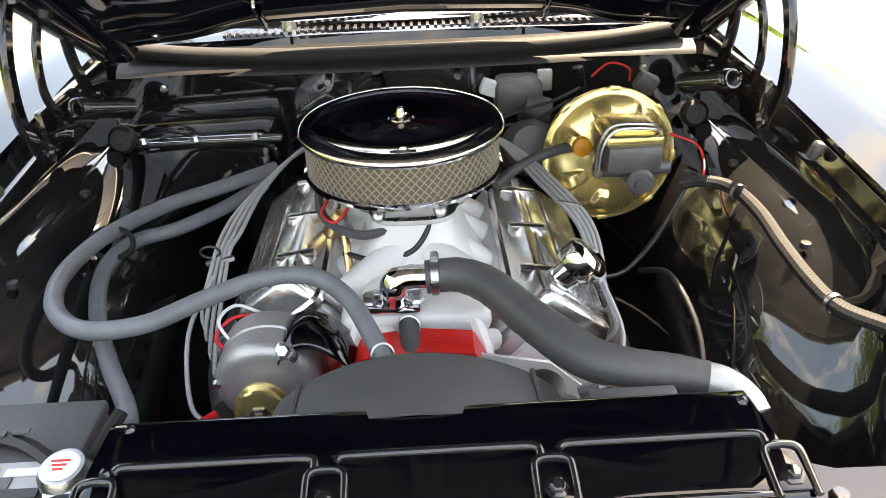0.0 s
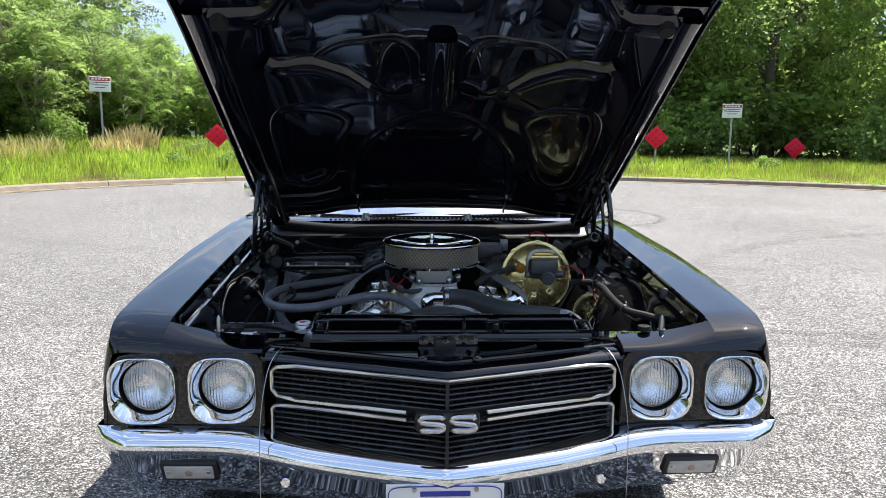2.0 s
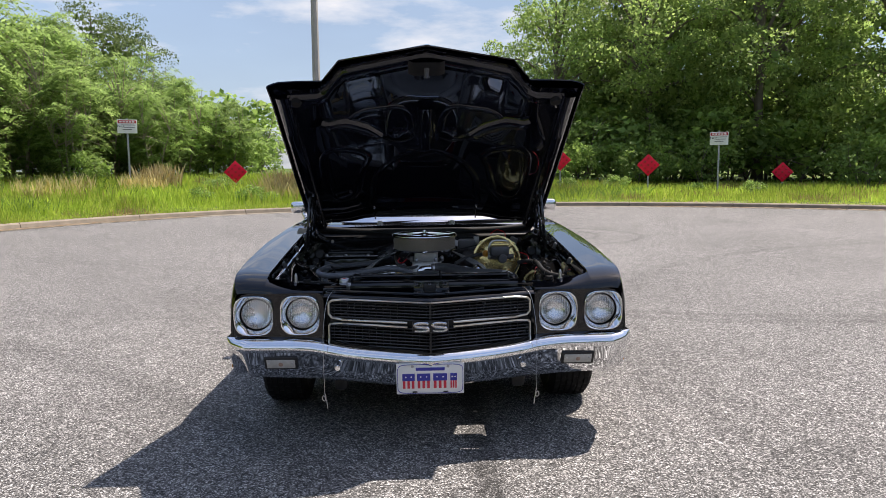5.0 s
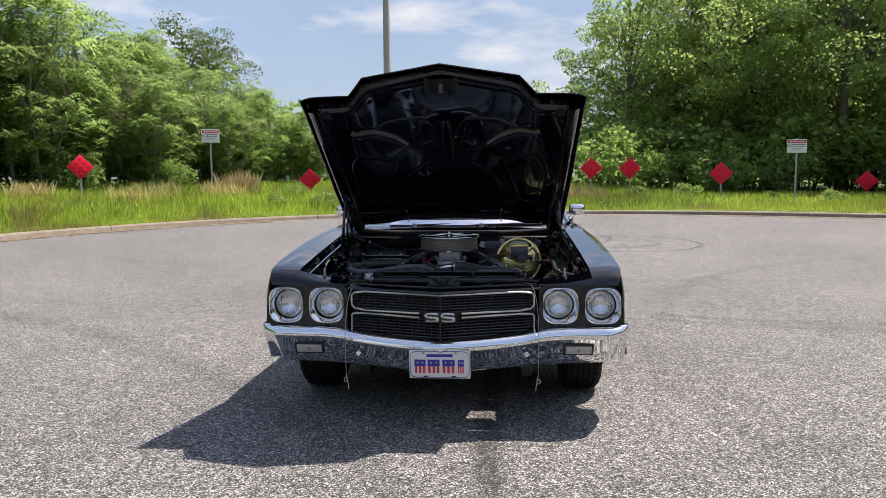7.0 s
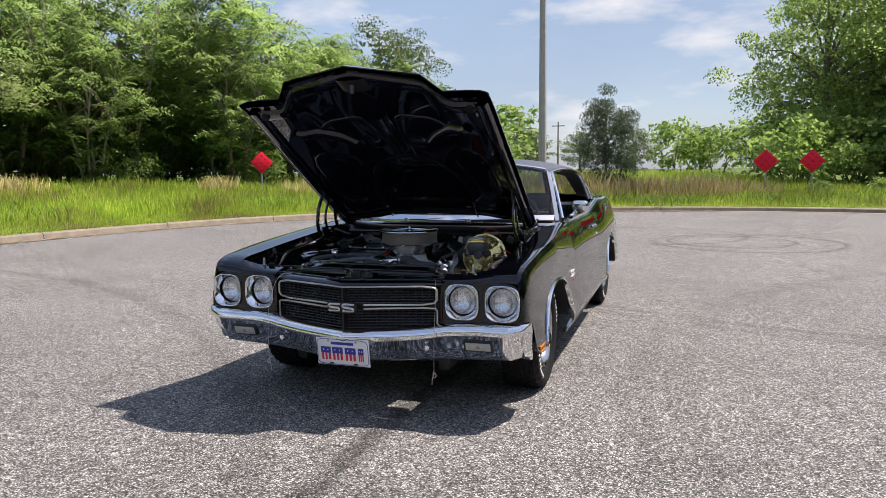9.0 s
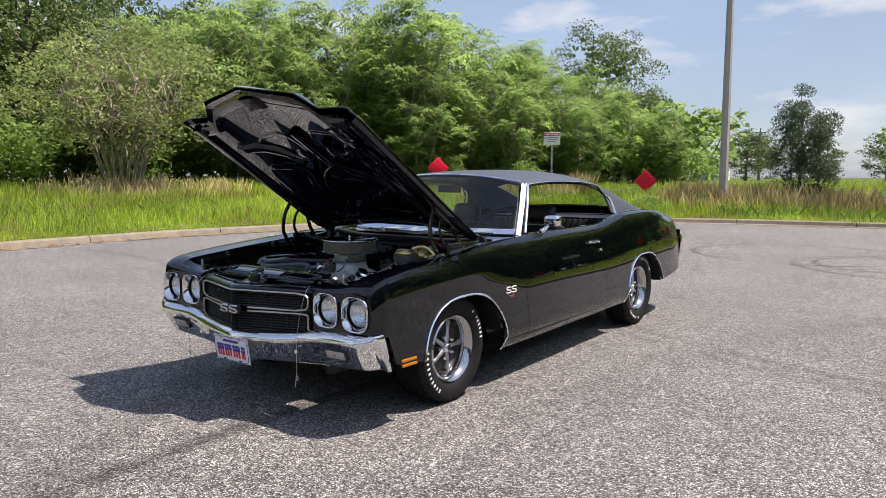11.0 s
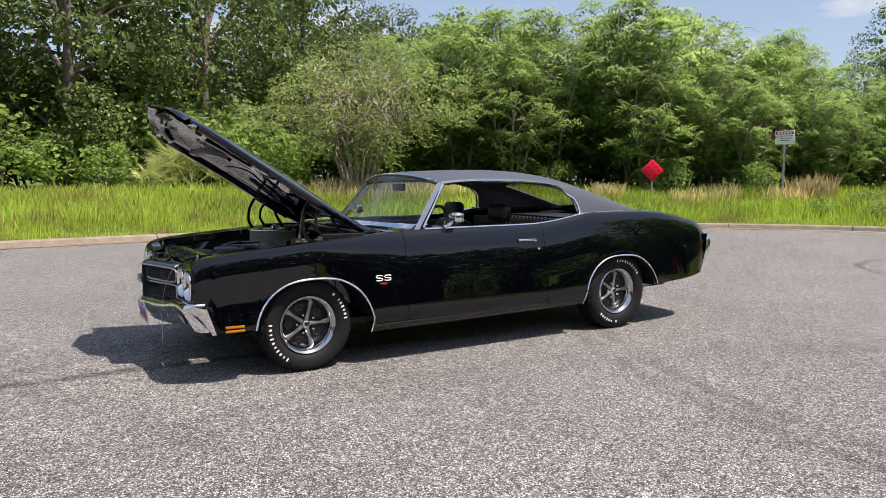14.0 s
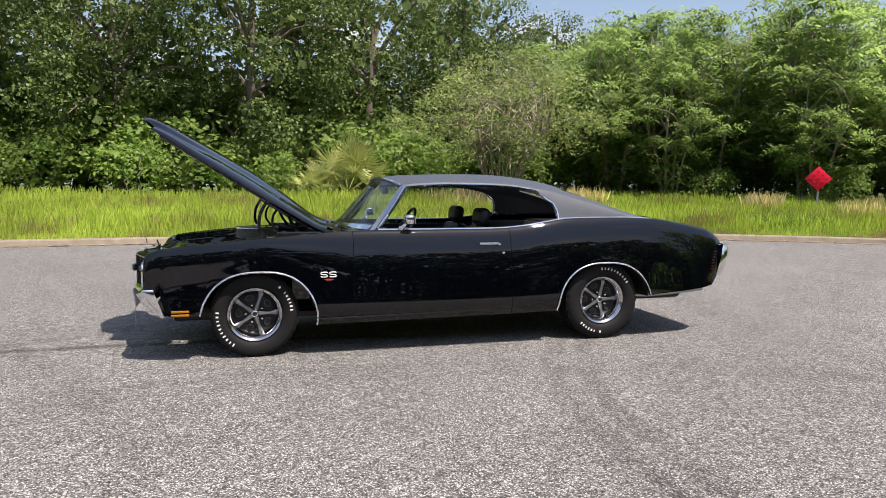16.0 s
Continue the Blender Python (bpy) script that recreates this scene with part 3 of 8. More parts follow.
# ---- grass ----
def blades(name, count, mat, label, spots=None, height=(0.28, 0.62), width=0.022, depth=(0.2, 13.0), seed=3, lean=0.35):
    """Many single blades, each a bent sliver; spots: (x, y, radius) clumps, otherwise along the verge."""
    r = np.random.default_rng(seed)
    n = count
    if spots is None:
        a, c = 50.0, total - 36.0
        pts = np.array([kerb_at(q) for q in np.linspace(a, c, 400)])
        idx = r.integers(0, 399, n)
        t = r.random(n)[:, None]
        p = pts[idx] * (1 - t) + pts[idx + 1] * t
        d = p - np.array(MID)
        d[:, 2] = 0
        d /= np.linalg.norm(d, axis=1)[:, None]
        off = depth[0] + (depth[1] - depth[0]) * r.random(n) ** 1.5
        p = p + d * off[:, None]
    else:
        k = r.integers(0, len(spots), n)
        sp = np.array(spots)[k]
        ang, rad = r.random(n) * 2 * np.pi, np.sqrt(r.random(n)) * sp[:, 2]
        p = np.stack([sp[:, 0] + np.cos(ang) * rad, sp[:, 1] + np.sin(ang) * rad, 0 * ang], 1)
        near = np.array(KERB)[None, ::4]
        off = np.full(n, 6.0)
        for i in range(0, n, 4000):
            off[i:i + 4000] = np.sqrt(((p[i:i + 4000, None, :2] - near[..., :2]) ** 2).sum(-1)).min(1)
    low = np.interp(p[:, 0], [2.0, 9.0], [1.0, 0.32])
    p[:, 2] = 0.08 + (np.interp(off, [v[0] for v in VERGE], [v[1] for v in VERGE]) - 0.12) * low
    wave = np.sin(p[:, 0] * 1.3) * np.cos(p[:, 1] * 1.1) * 0.5 + np.sin(p[:, 0] * 0.31 + p[:, 1] * 0.47) * 0.5
    h = (height[0] + (height[1] - height[0]) * r.random(n)) * (1 + 0.25 * wave) * (np.clip(off / 1.5, 0.35, 1.0) * (0.55 + 0.45 * low) if spots is None else 1.0)
    ang = r.random(n) * 2 * np.pi
    side = np.stack([np.cos(ang), np.sin(ang), 0 * ang], 1) * (width * (0.6 + 0.8 * r.random(n)))[:, None]
    tilt = np.stack([np.cos(ang + 1.57), np.sin(ang + 1.57), 0 * ang], 1) * (lean * h * (r.random(n) * 2 - 1))[:, None]
    up = np.stack([0 * h, 0 * h, h], 1)
    v = np.stack([p - side, p + side, p + up * 0.6 + tilt * 0.35 + side * 0.6, p + up + tilt, p + up * 0.6 + tilt * 0.35 - side * 0.6], 1).reshape(-1, 3)
    f = [(i, i + 1, i + 2, i + 3, i + 4) for i in range(0, 5 * n, 5)]
    me = bpy.data.meshes.new(name)
    me.from_pydata(v.tolist(), [], f)
    me.materials.append(mat)
    return tagged(new(name, me), label, "grass", kind="stuff")


blades("grass", 150000, GRASS, "tall bright green grass with dry straw among it", height=(0.18, 0.50), width=0.0115, depth=(0.1, 13.0))
blades("dry_grass", 7000, STRAW, "dry straw-coloured grass clumps in the verge",
       [(-18.2, 10.2, 2.2), (-18.8, 8.2, 2.0), (-17.8, 11.8, 1.2), (-11.4, 19.0, 1.2), (-9.2, 20.6, 0.8),
        (-3.0, 20.6, 1.5), (-0.5, 21.3, 1.8), (1.5, 21.8, 1.5), (3.5, 22.2, 1.0), (-4.4, 20.0, 1.0), (-13.8, 16.6, 0.6)], (0.15, 0.72), 0.0055, seed=8, lean=0.42)
blades("dry_reeds", 5200, REED, "tall brown dry reeds beside the lamp pole",
       [(-4.2, 20.6, 0.9), (-2.6, 20.5, 0.9), (-1.2, 20.8, 1.2), (0.6, 21.2, 1.2), (2.2, 21.4, 1.0), (-9.0, 21.4, 0.7), (-19.2, 9.2, 1.6)], (0.25, 0.95), 0.006, seed=17, lean=0.40)
blades("weeds", 5200, BUSH_LEAF, "low leafy weeds among the grass",
       [(-9.4, 20.3, 1.6), (-10.5, 14.8, 1.1), (2.4, 21.4, 1.8), (-13.0, 20.5, 1.8), (0.6, 20.2, 1.5), (6.6, 20.9, 1.4), (16.4, 17.6, 1.2),
        (-2.0, 19.9, 1.4), (4.4, 20.9, 1.4), (-13.5, 8.0, 1.4), (-14.2, 4.2, 1.4)], (0.10, 0.45), 0.013, seed=12, lean=0.9)




# dry leaves swept against the kerb
rl = np.random.default_rng(44)
lv = []
for q in np.linspace(54.0, total - 38.0, 5200):
    if noise.noise(Vector((q * 0.13, 3.0, 0.0))) < -0.12:
        continue
    p = kerb_at(float(q) + rl.uniform(-0.2, 0.2))
    c = p + outward(p) * float(0.34 * rl.random() ** 0.5 * -1.0 - 0.02 + (0.6 if rl.random() < 0.3 else 0.0))
    lift = 0.016 if (c - MID).length < (p - MID).length else 0.15
    a, sz = rl.uniform(0, 6.28), rl.uniform(0.025, 0.06)
    for d, w in ((0, 1.0), (1.57, 0.5), (3.14, 1.0), (4.71, 0.5)):
        lv.append((c.x + math.cos(a + d) * sz * w, c.y + math.sin(a + d) * sz * w, lift + 0.012 * rl.random()))
lm = bpy.data.meshes.new("dry_leaves")
lm.from_pydata(lv, [], [(i, i + 1, i + 2, i + 3) for i in range(0, len(lv), 4)])
lm.materials.append(LITTER)
tagged(new("dry_leaves", lm), "brown dry leaves swept against the kerb", "leaf litter", kind="stuff")


# ---- trees ----
def leaf_cloud(r, centres, radii, per, size, droop, flat=0.72, outward=0.95):
    """Single leaves, four corners each, strewn over the outside of clumps and facing outwards."""
    k = np.repeat(np.arange(len(centres)), per)
    n = len(k)
    d = r.normal(size=(n, 3))
    d[:, 2] += 0.35
    d /= np.linalg.norm(d, axis=1)[:, None]
    p = centres[k] + d * (radii[k] * (0.55 + 0.45 * r.random(n) ** 0.6))[:, None] * np.array((1, 1, flat))
    ax = r.normal(size=(n, 3)) + d * 0.5
    ax[:, 2] -= droop
    ax /= np.linalg.norm(ax, axis=1)[:, None]
    nrm = r.normal(size=(n, 3)) * 0.42 + d * outward + np.array((0.0, 0.0, 1.25 - 0.95 * outward))
    sd = np.cross(ax, nrm)
    sd /= np.linalg.norm(sd, axis=1)[:, None] + 1e-9
    ln = size[0] + (size[1] - size[0]) * r.random(n)
    wd = ln * size[2]
    a, s_ = ax * ln[:, None], sd * wd[:, None]
    v = np.stack([p - a * 0.5, p - a * 0.05 + s_, p + a * 0.5, p - a * 0.05 - s_], 1)
    return v.reshape(-1, 3)


def frond_cloud(r, tips, fronds, length, pairs=5):
    """Feathery leaves: round each twig end a flat whorl of arching fronds, each with pairs of leaflets."""
    n = len(tips) * fronds
    base = np.repeat(tips, fronds, 0) + r.normal(size=(n, 3)) * 0.07
    az = np.tile(np.arange(fronds) * 2 * np.pi / fronds, len(tips)) + np.repeat(r.random(len(tips)) * 6.28, fronds) + r.normal(size=n) * 0.25
    out = np.stack([np.cos(az), np.sin(az), 0 * az], 1)
    across = np.stack([-np.sin(az), np.cos(az), 0 * az], 1)
    ln = length[0] + (length[1] - length[0]) * r.random(n)
    rise, fall = 0.2 + 1.0 * r.random(n), 0.6 + 0.8 * r.random(n)
    roll = r.normal(size=n) * 0.6
    made = []
    for q in range(pairs):
        t = 0.22 + 0.78 * q / (pairs - 1)
        c = base + out * (ln * t)[:, None] + np.stack([0 * ln, 0 * ln, ln * (rise * t - fall * t * t)], 1)
        ll = ln * (0.34 * math.sin(math.pi * (0.18 + 0.70 * t)))
        for sg in (-1, 1):
            d = across * sg * 0.86 + out * 0.42
            d[:, 2] = -0.22 + sg * roll
            d /= np.linalg.norm(d, axis=1)[:, None]
            w = out * 0.9 - across * sg * 0.42
            w[:, 2] = 0.15 * r.normal(size=n)
            a, b = d * ll[:, None], w * (ll * 0.24)[:, None]
            made.append(np.stack([c, c + a * 0.45 + b, c + a, c + a * 0.45 - b], 1))
    return np.concatenate(made).reshape(-1, 3)


def crown_mesh(name, mat, v):
    me = bpy.data.meshes.new(name)
    me.from_pydata(v.tolist(), [], [(i, i + 1, i + 2, i + 3) for i in range(0, len(v), 4)])
    me.materials.append(mat)
    return me


def make_tree(kind, label, seed, height, spread, low, clumps, per, size, droop, clump_r, leaf, bark, stems=1, trunk_r=0.16, flat=0.72, core=0, fronds=0, outward=0.95):
    """A tree at the origin: tapered trunk, limbs out to the clumps, and a crown of single leaves."""
    r = np.random.default_rng(seed)
    top = height * 0.94
    cs = []
    while len(cs) < clumps:
        d = r.normal(size=3)
        d /= np.linalg.norm(d)
        rad = (0.35 + 0.65 * r.random() ** 0.5)
        mid = (low + top) / 2
        q = np.array((d[0] * spread * rad, d[1] * spread * rad, mid + d[2] * (top - low) / 2 * rad))
        shape = 1.0 - 0.45 * max(0.0, (q[2] - mid) / (top - mid)) ** 2
        q[:2] *= shape * (0.75 + 0.5 * noise.noise(Vector((q[0] * 0.4, q[1] * 0.4, q[2] * 0.4 + seed))) + 0.25)
        cs.append(q)
    cs = np.array(cs)
    radii = clump_r * (0.65 + 0.7 * r.random(len(cs)))
    if fronds:
        v = frond_cloud(r, cs, fronds, size)
    else:
        v = leaf_cloud(r, cs, radii, per, size, droop, flat, outward)
    # core: oversized inner leaves added to block light and deepen shade between clumps
    if core:
        inner = leaf_cloud(r, cs * np.array((0.62, 0.62, 0.90)) + np.array((0, 0, 0.02 * height)), radii * 0.9, core, (0.30 * clump_r, 0.52 * clump_r, 0.42), 0.0, 1.0)
        v = np.concatenate([v, inner])
    g = Geo()
    for s_ in range(stems):
        a = 2 * math.pi * s_ / stems + 0.4
        foot = Vector((0.25 * math.cos(a), 0.25 * math.sin(a), -0.25)) if stems > 1 else Vector((0, 0, -0.25))
        lean_ = spread * (0.45 if stems > 1 else 0.08)
        pts = curve_pts([foot, foot + Vector((lean_ * 0.3 * math.cos(a), lean_ * 0.3 * math.sin(a), height * 0.28)),
                         foot + Vector((lean_ * 0.8 * math.cos(a + 0.3), lean_ * 0.8 * math.sin(a + 0.3), height * 0.55)),
                         foot + Vector((lean_ * math.cos(a + 0.5), lean_ * math.sin(a + 0.5), height * 0.86))], 4)
        k = len(pts)
        g.tube(pts, [trunk_r / (1 if stems == 1 else 2.0) * (1 - 0.86 * i / (k - 1)) * (1.35 if i == 0 else 1) for i in range(k)], 8 if height > 4 else 5)
        for i in r.choice(len(cs), min(len(cs), 16 if stems == 1 else 7 if height > 4 else 2), replace=False):
            tip = Vector(cs[i])
            b = pts[int(np.clip(k * (0.25 + 0.5 * tip.z / height), 1, k - 2))]
            if tip.z < b.z - 0.5:
                b = pts[2]
            bend = b.lerp(tip, 0.5) + Vector((0, 0, 0.06 * height))
            g.tube(curve_pts([b, bend, tip], 3), [trunk_r * 0.36, trunk_r * 0.3, trunk_r * 0.25, trunk_r * 0.2, trunk_r * 0.16, trunk_r * 0.11, trunk_r * 0.06], 5, cap=False)
    ob = new(kind)
    tagged(ob, label, "bush" if "bush" in kind or "shrub" in kind else "tree")
    part("trunk", g, bark, ob, smooth=60, normals=False)
    cr = new("crown", crown_mesh("crown", leaf, v))
    cr.parent = ob
    return ob


OAK_L = "tall dark green oak with a dense crown behind the grass"
YNG_L = "slender light green young tree with feathery leaves in a thicket"
oaks = [make_tree("oak_tree", OAK_L, 20 + i, 13.0, 4.8, 0.6, 88, 225, (0.09, 0.175, 0.38), 0.2, 1.12, OAK_LEAF, BARK, trunk_r=0.30, flat=0.58, core=8) for i in range(3)]
# trees on the east bank, their backlight carried by the lightened leaf colour
bank_trees = [make_tree("bank_tree", "tall broadleaf tree at the edge of the lot, leaves paled for backlight", 33 + i, 12.6, 4.6, 0.5, 140, 210, (0.10, 0.19, 0.30), 0.4, 0.90, BACKLIT_LEAF, BARK, trunk_r=0.24, flat=0.66, core=4, outward=0.65) for i in range(2)]
far_oak = make_tree("oak_tree", OAK_L, 29, 13.0, 4.8, 0.3, 95, 58, (0.24, 0.40, 0.34), 0.2, 1.05, OAK_LEAF, BARK, trunk_r=0.30, flat=0.62, core=4)
youngs = [make_tree("young_tree", YNG_L, 40 + i, 8.6, 2.6, 0.5, 190, 0, (0.42, 0.78), 0.8, 0.46, YOUNG_LEAF, PALEBARK, stems=4 if i else 3, trunk_r=0.15, flat=0.8, fronds=8) for i in range(3)]
bushes = [make_tree("bush", "rounded leafy green bush at the edge of the wood", 60 + i, 2.6, 1.5, 0.1, 45, 32, (0.12, 0.23, 0.30), 0.2, 0.45, BUSH_LEAF, BARK, stems=4, trunk_r=0.06, core=3) for i in range(2)]
shrub = make_tree("dry_shrub", "big olive shrub with bare pale stems below", 71, 6.0, 2.9, 1.1, 150, 95, (0.08, 0.15, 0.20), -0.6, 0.48, OLIVE_LEAF, PALEBARK, stems=19, trunk_r=0.065)
cedar = make_tree("cedar_tree", "small dark grey-green conical tree beside the lamp pole", 75, 4.8, 1.25, 0.2, 95, 300, (0.05, 0.10, 0.22), 0.0, 0.42, CEDAR_LEAF, BARK, trunk_r=0.09, core=3)

# out-of-view tree in the dark cedar leaf, seen only mirrored in the car
unseen_wood = make_tree("oak_tree", "dark dense tree out of view across the lot, added for reflections", 31, 11.0, 4.8, 0.2, 90, 45, (0.34, 0.52, 0.32), 0.2, 1.05, CEDAR_LEAF, BARK, trunk_r=0.30, flat=0.62, core=5)

rt = random.Random(5)


def ground_z(x, y):
    p = Vector((x, y, 0))
    off = min((p - q).length for q in KERB)
    return rise(x, interp(off, VERGE))


used = set()


def plant(kinds, i, x, y, scale, wide=1.0):
    base = kinds[i % len(kinds)]
    m = pose(x, y, ground_z(x, y) - 0.05, 0, 0, rt.uniform(0, 360)) @ Matrix.Diagonal((scale * wide, scale * wide, scale, 1))
    if base in used:
        ob = copy_thing(base, Matrix.Identity(4))
        ob.matrix_basis = m
    else:
        used.add(base)
        ob = base
        ob.matrix_basis = m
    return ob


spots_oak = [(-29, -28, 1.0), (-28, -22, 1.05), (-28.5, -16, 1.0), (-27.5, -10.5, 1.1), (-28, -5, 1.0), (-28.5, 0.5, 1.12), (-29, 6, 1.05), (-30, 11.5, 0.95),
             (-34, 18, 0.92), (-31, 27, 0.80), (-26, 31, 0.82),
             (-35.6, 78.3, 1.62), (7.4, 33.5, 0.92), (11.5, 31.5, 1.05), (16, 29.5, 1.12), (20.5, 26.5, 1.1)]
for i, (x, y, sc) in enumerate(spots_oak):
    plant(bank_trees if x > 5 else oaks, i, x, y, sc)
spots_young = [(-24.5, 13.5, 0.92), (-22.5, 16.0, 1.0), (-23.8, 18.8, 1.1), (-20.0, 19.2, 1.05), (-21, 22.5, 1.1), (-17.6, 22.0, 1.08), (-18.2, 25.5, 1.1), (-15.2, 24.2, 0.78),
               (-15.5, 28, 0.82), (-12.6, 26.4, 0.68), (-12.5, 30, 0.74), (-10.2, 28.2, 0.56), (-8.6, 29.4, 0.47), (-26, 17, 1.05), (-26.5, 22, 1.1), (-23, 26, 1.1), (-19.5, 16.8, 0.75), (-17.2, 31.5, 0.98), (-20, 35, 1.05),
               (-16.0, 21.0, 0.72), (-13.0, 23.6, 0.55), (-10.6, 25.6, 0.48)]
for i, (x, y, sc) in enumerate(spots_young):
    plant(youngs, i, x, y, sc, 1.12)
for i, (x, y, sc) in enumerate([(5.3, 26.8, 1.15), (7.2, 27.6, 0.8), (9.6, 27.0, 0.9), (12.6, 27.0, 1.0), (17.0, 22.6, 0.9), (20.2, 19.6, 1.0), (0.6, 41, 1.4), (2.8, 40, 1.2), (-25.5, 5.8, 1.35), (-25.2, 8.2, 0.9),
                                (-24.6, 1.6, 0.8), (-25.0, -4.0, 1.0), (-24.6, -9.5, 0.9), (-24.4, -15, 1.1), (-22.8, 11.8, 0.9), (-18.4, 18.0, 0.6), (-12.0, 22.6, 0.55), (-14.8, 20.9, 0.6), (22.6, 15.6, 0.9), (18.2, 25.2, 0.8)]):
    plant(bushes, i, x, y, sc)
for i in range(16):
    plant(bushes, i, -27.2 + 1.4 * math.sin(i * 2.1), -26 + 2.6 * i, 1.35 + 0.35 * math.sin(i * 1.7), 1.25)
for i in range(12):
    plant(bushes, i, 6.5 + 2.0 * i, 30.2 - 0.085 * i * i + 0.8 * math.sin(i * 2.3), 1.3 + 0.3 * math.sin(i * 1.9), 1.25)
for i in range(14):
    plant(bushes, i, -25.5 + 1.35 * i, 17.5 + 0.93 * i + 1.6, 1.05 + 0.25 * math.sin(i * 1.3), 1.25)
for i in range(15):
    plant([far_oak], i, -39.0 + 1.5 * math.sin(i * 2.1), -40 + 5.2 * i, 0.62 + 0.05 * math.sin(i * 1.3), 1.3)
for i in range(8):
    plant([far_oak], i, 8.0 + 4.0 * i, 39.0 - 0.16 * i * i, 0.55 + 0.05 * math.sin(i * 1.7), 1.3)
for i in range(20):
    plant(bushes, i, -30.6 + 0.8 * math.sin(i * 2.7), -30 + 2.5 * i, 1.0 + 0.2 * math.sin(i * 1.9), 1.5)
for i in range(18):
    plant(bushes, i, -34.0 + 1.2 * math.sin(i * 1.9), -33 + 3.6 * i, 2.2 + 0.3 * math.sin(i * 2.7), 1.5)
for i in range(9):
    plant(bushes, i, -28.5 + 2.3 * i, 25.5 + 1.35 * i, 1.7 + 0.3 * math.sin(i * 2.7), 1.4)
for i in range(10):
    plant(bushes, i, 8.5 + 2.6 * i, 36.5 - 0.12 * i * i, 2.0, 1.5)
rw = random.Random(21)
for i in range(26):
    a = rw.uniform(78.0, total - 62.0)
    p = kerb_at(a)
    p = p + outward(p) * rw.uniform(1.6, 7.0)
    plant(bushes, i, p.x, p.y, rw.uniform(0.12, 0.27), 1.2)
for i, (x, y) in enumerate(((3.2, 22.4), (5.6, 23.0), (7.6, 23.4), (10.2, 22.2), (11.6, 20.6), (1.0, 21.8), (16.5, 19.0))):
    plant(bushes, i, x, y, 0.18 + 0.05 * (i % 3), 1.25)
plant([shrub], 0, -20.4, 9.9, 1.04, 1.38)
plant([cedar], 0, -1.3, 21.6, 0.84, 0.9)
# unseen woods behind and beside the lot, added to darken the paint's reflections
for i in range(11):
    plant([unseen_wood], i, 35 + 2.5 * (i % 2), -34 + 6.0 * i, 1.15, 1.1)
for i, (x, y, sc) in enumerate(((25.5, 23, 0.75), (29, 17.5, 0.72), (32, 11.5, 0.75), (30, 27, 0.9))):
    plant([unseen_wood], i + 1, x, y, sc, 1.1)
# low unseen row added to close pale gaps in the door's reflection
for i in range(17):
    plant([unseen_wood], i + 1, 32.5, -36 + 4.1 * i, 0.34, 2.5)
for i in range(7):
    plant([unseen_wood], i + 1, -24 + 9.0 * i, -46 - 3 * (i % 2), 1.1)

for i, (x, y) in enumerate(((22, 44), (15, 46), (-50, 40))):
    plant([far_oak], i, x, y, 1.0)
for i, (x, y, sc) in enumerate(((-36, -20, 1.2), (-35, -8, 1.25), (-36, 3, 1.2), (-37, 12, 1.05), (-38, 25, 0.98), (13.5, 38, 1.2), (20, 35, 1.25))):
    plant([far_oak], i, x, y, sc)

for i, (x, y, sc) in enumerate(((-18.5, 51, 0.58), (-21.5, 60, 0.70), (-22.5, 54, 0.62), (-28.6, 47.9, 0.74), (-32.5, 45, 0.85))):
    plant([far_oak], i, x, y, sc, 1.15)

# fan palm
palm = new("fan_palm")
tagged(palm, "low fan palm with stiff yellow-green fronds", "palm")
rp = random.Random(9)
for k in range(34):
    a, el = rp.uniform(0, 2 * math.pi), radians(rp.uniform(22, 86))
    ln = rp.uniform(0.9, 1.5)
    out = Vector((math.cos(a) * math.cos(el), math.sin(a) * math.cos(el), math.sin(el)))
    hub = out * ln * 0.75 + Vector((0, 0, 0.35))
    g = Geo()
    g.tube([(0, 0, 0.2), hub], 0.012, 4)
    turn = rp.uniform(-0.7, 0.7)
    across = (out.cross(Vector((0, 0, 1))).normalized() * math.cos(turn) + Vector((0, 0, 1)) * math.sin(turn)).normalized()
    for j in range(15):
        b = radians(-84 + 12 * j)
        tip = hub + (out * math.cos(b) + across * math.sin(b)) * ln * 0.62 + Vector((0, 0, -0.10 * abs(math.sin(b)) - 0.08))
        w = (out * -math.sin(b) + across * math.cos(b)) * 0.030
        m_ = hub.lerp(tip, 0.45)
        g.add([hub, m_ + w, tip, m_ - w], [(0, 1, 2, 3)])
    part("frond", g, PALM_LEAF, palm, smooth=0, normals=False)
palm.matrix_basis = pose(-22.6, 4.1, ground_z(-22.6, 4.1)) @ Matrix.Scale(1.3, 4)
palm_b = copy_thing(palm, pose(-21.9, 2.8, ground_z(-21.9, 2.8), 0, 0, 70))
palm_b.scale = (0.7, 0.7, 0.7)


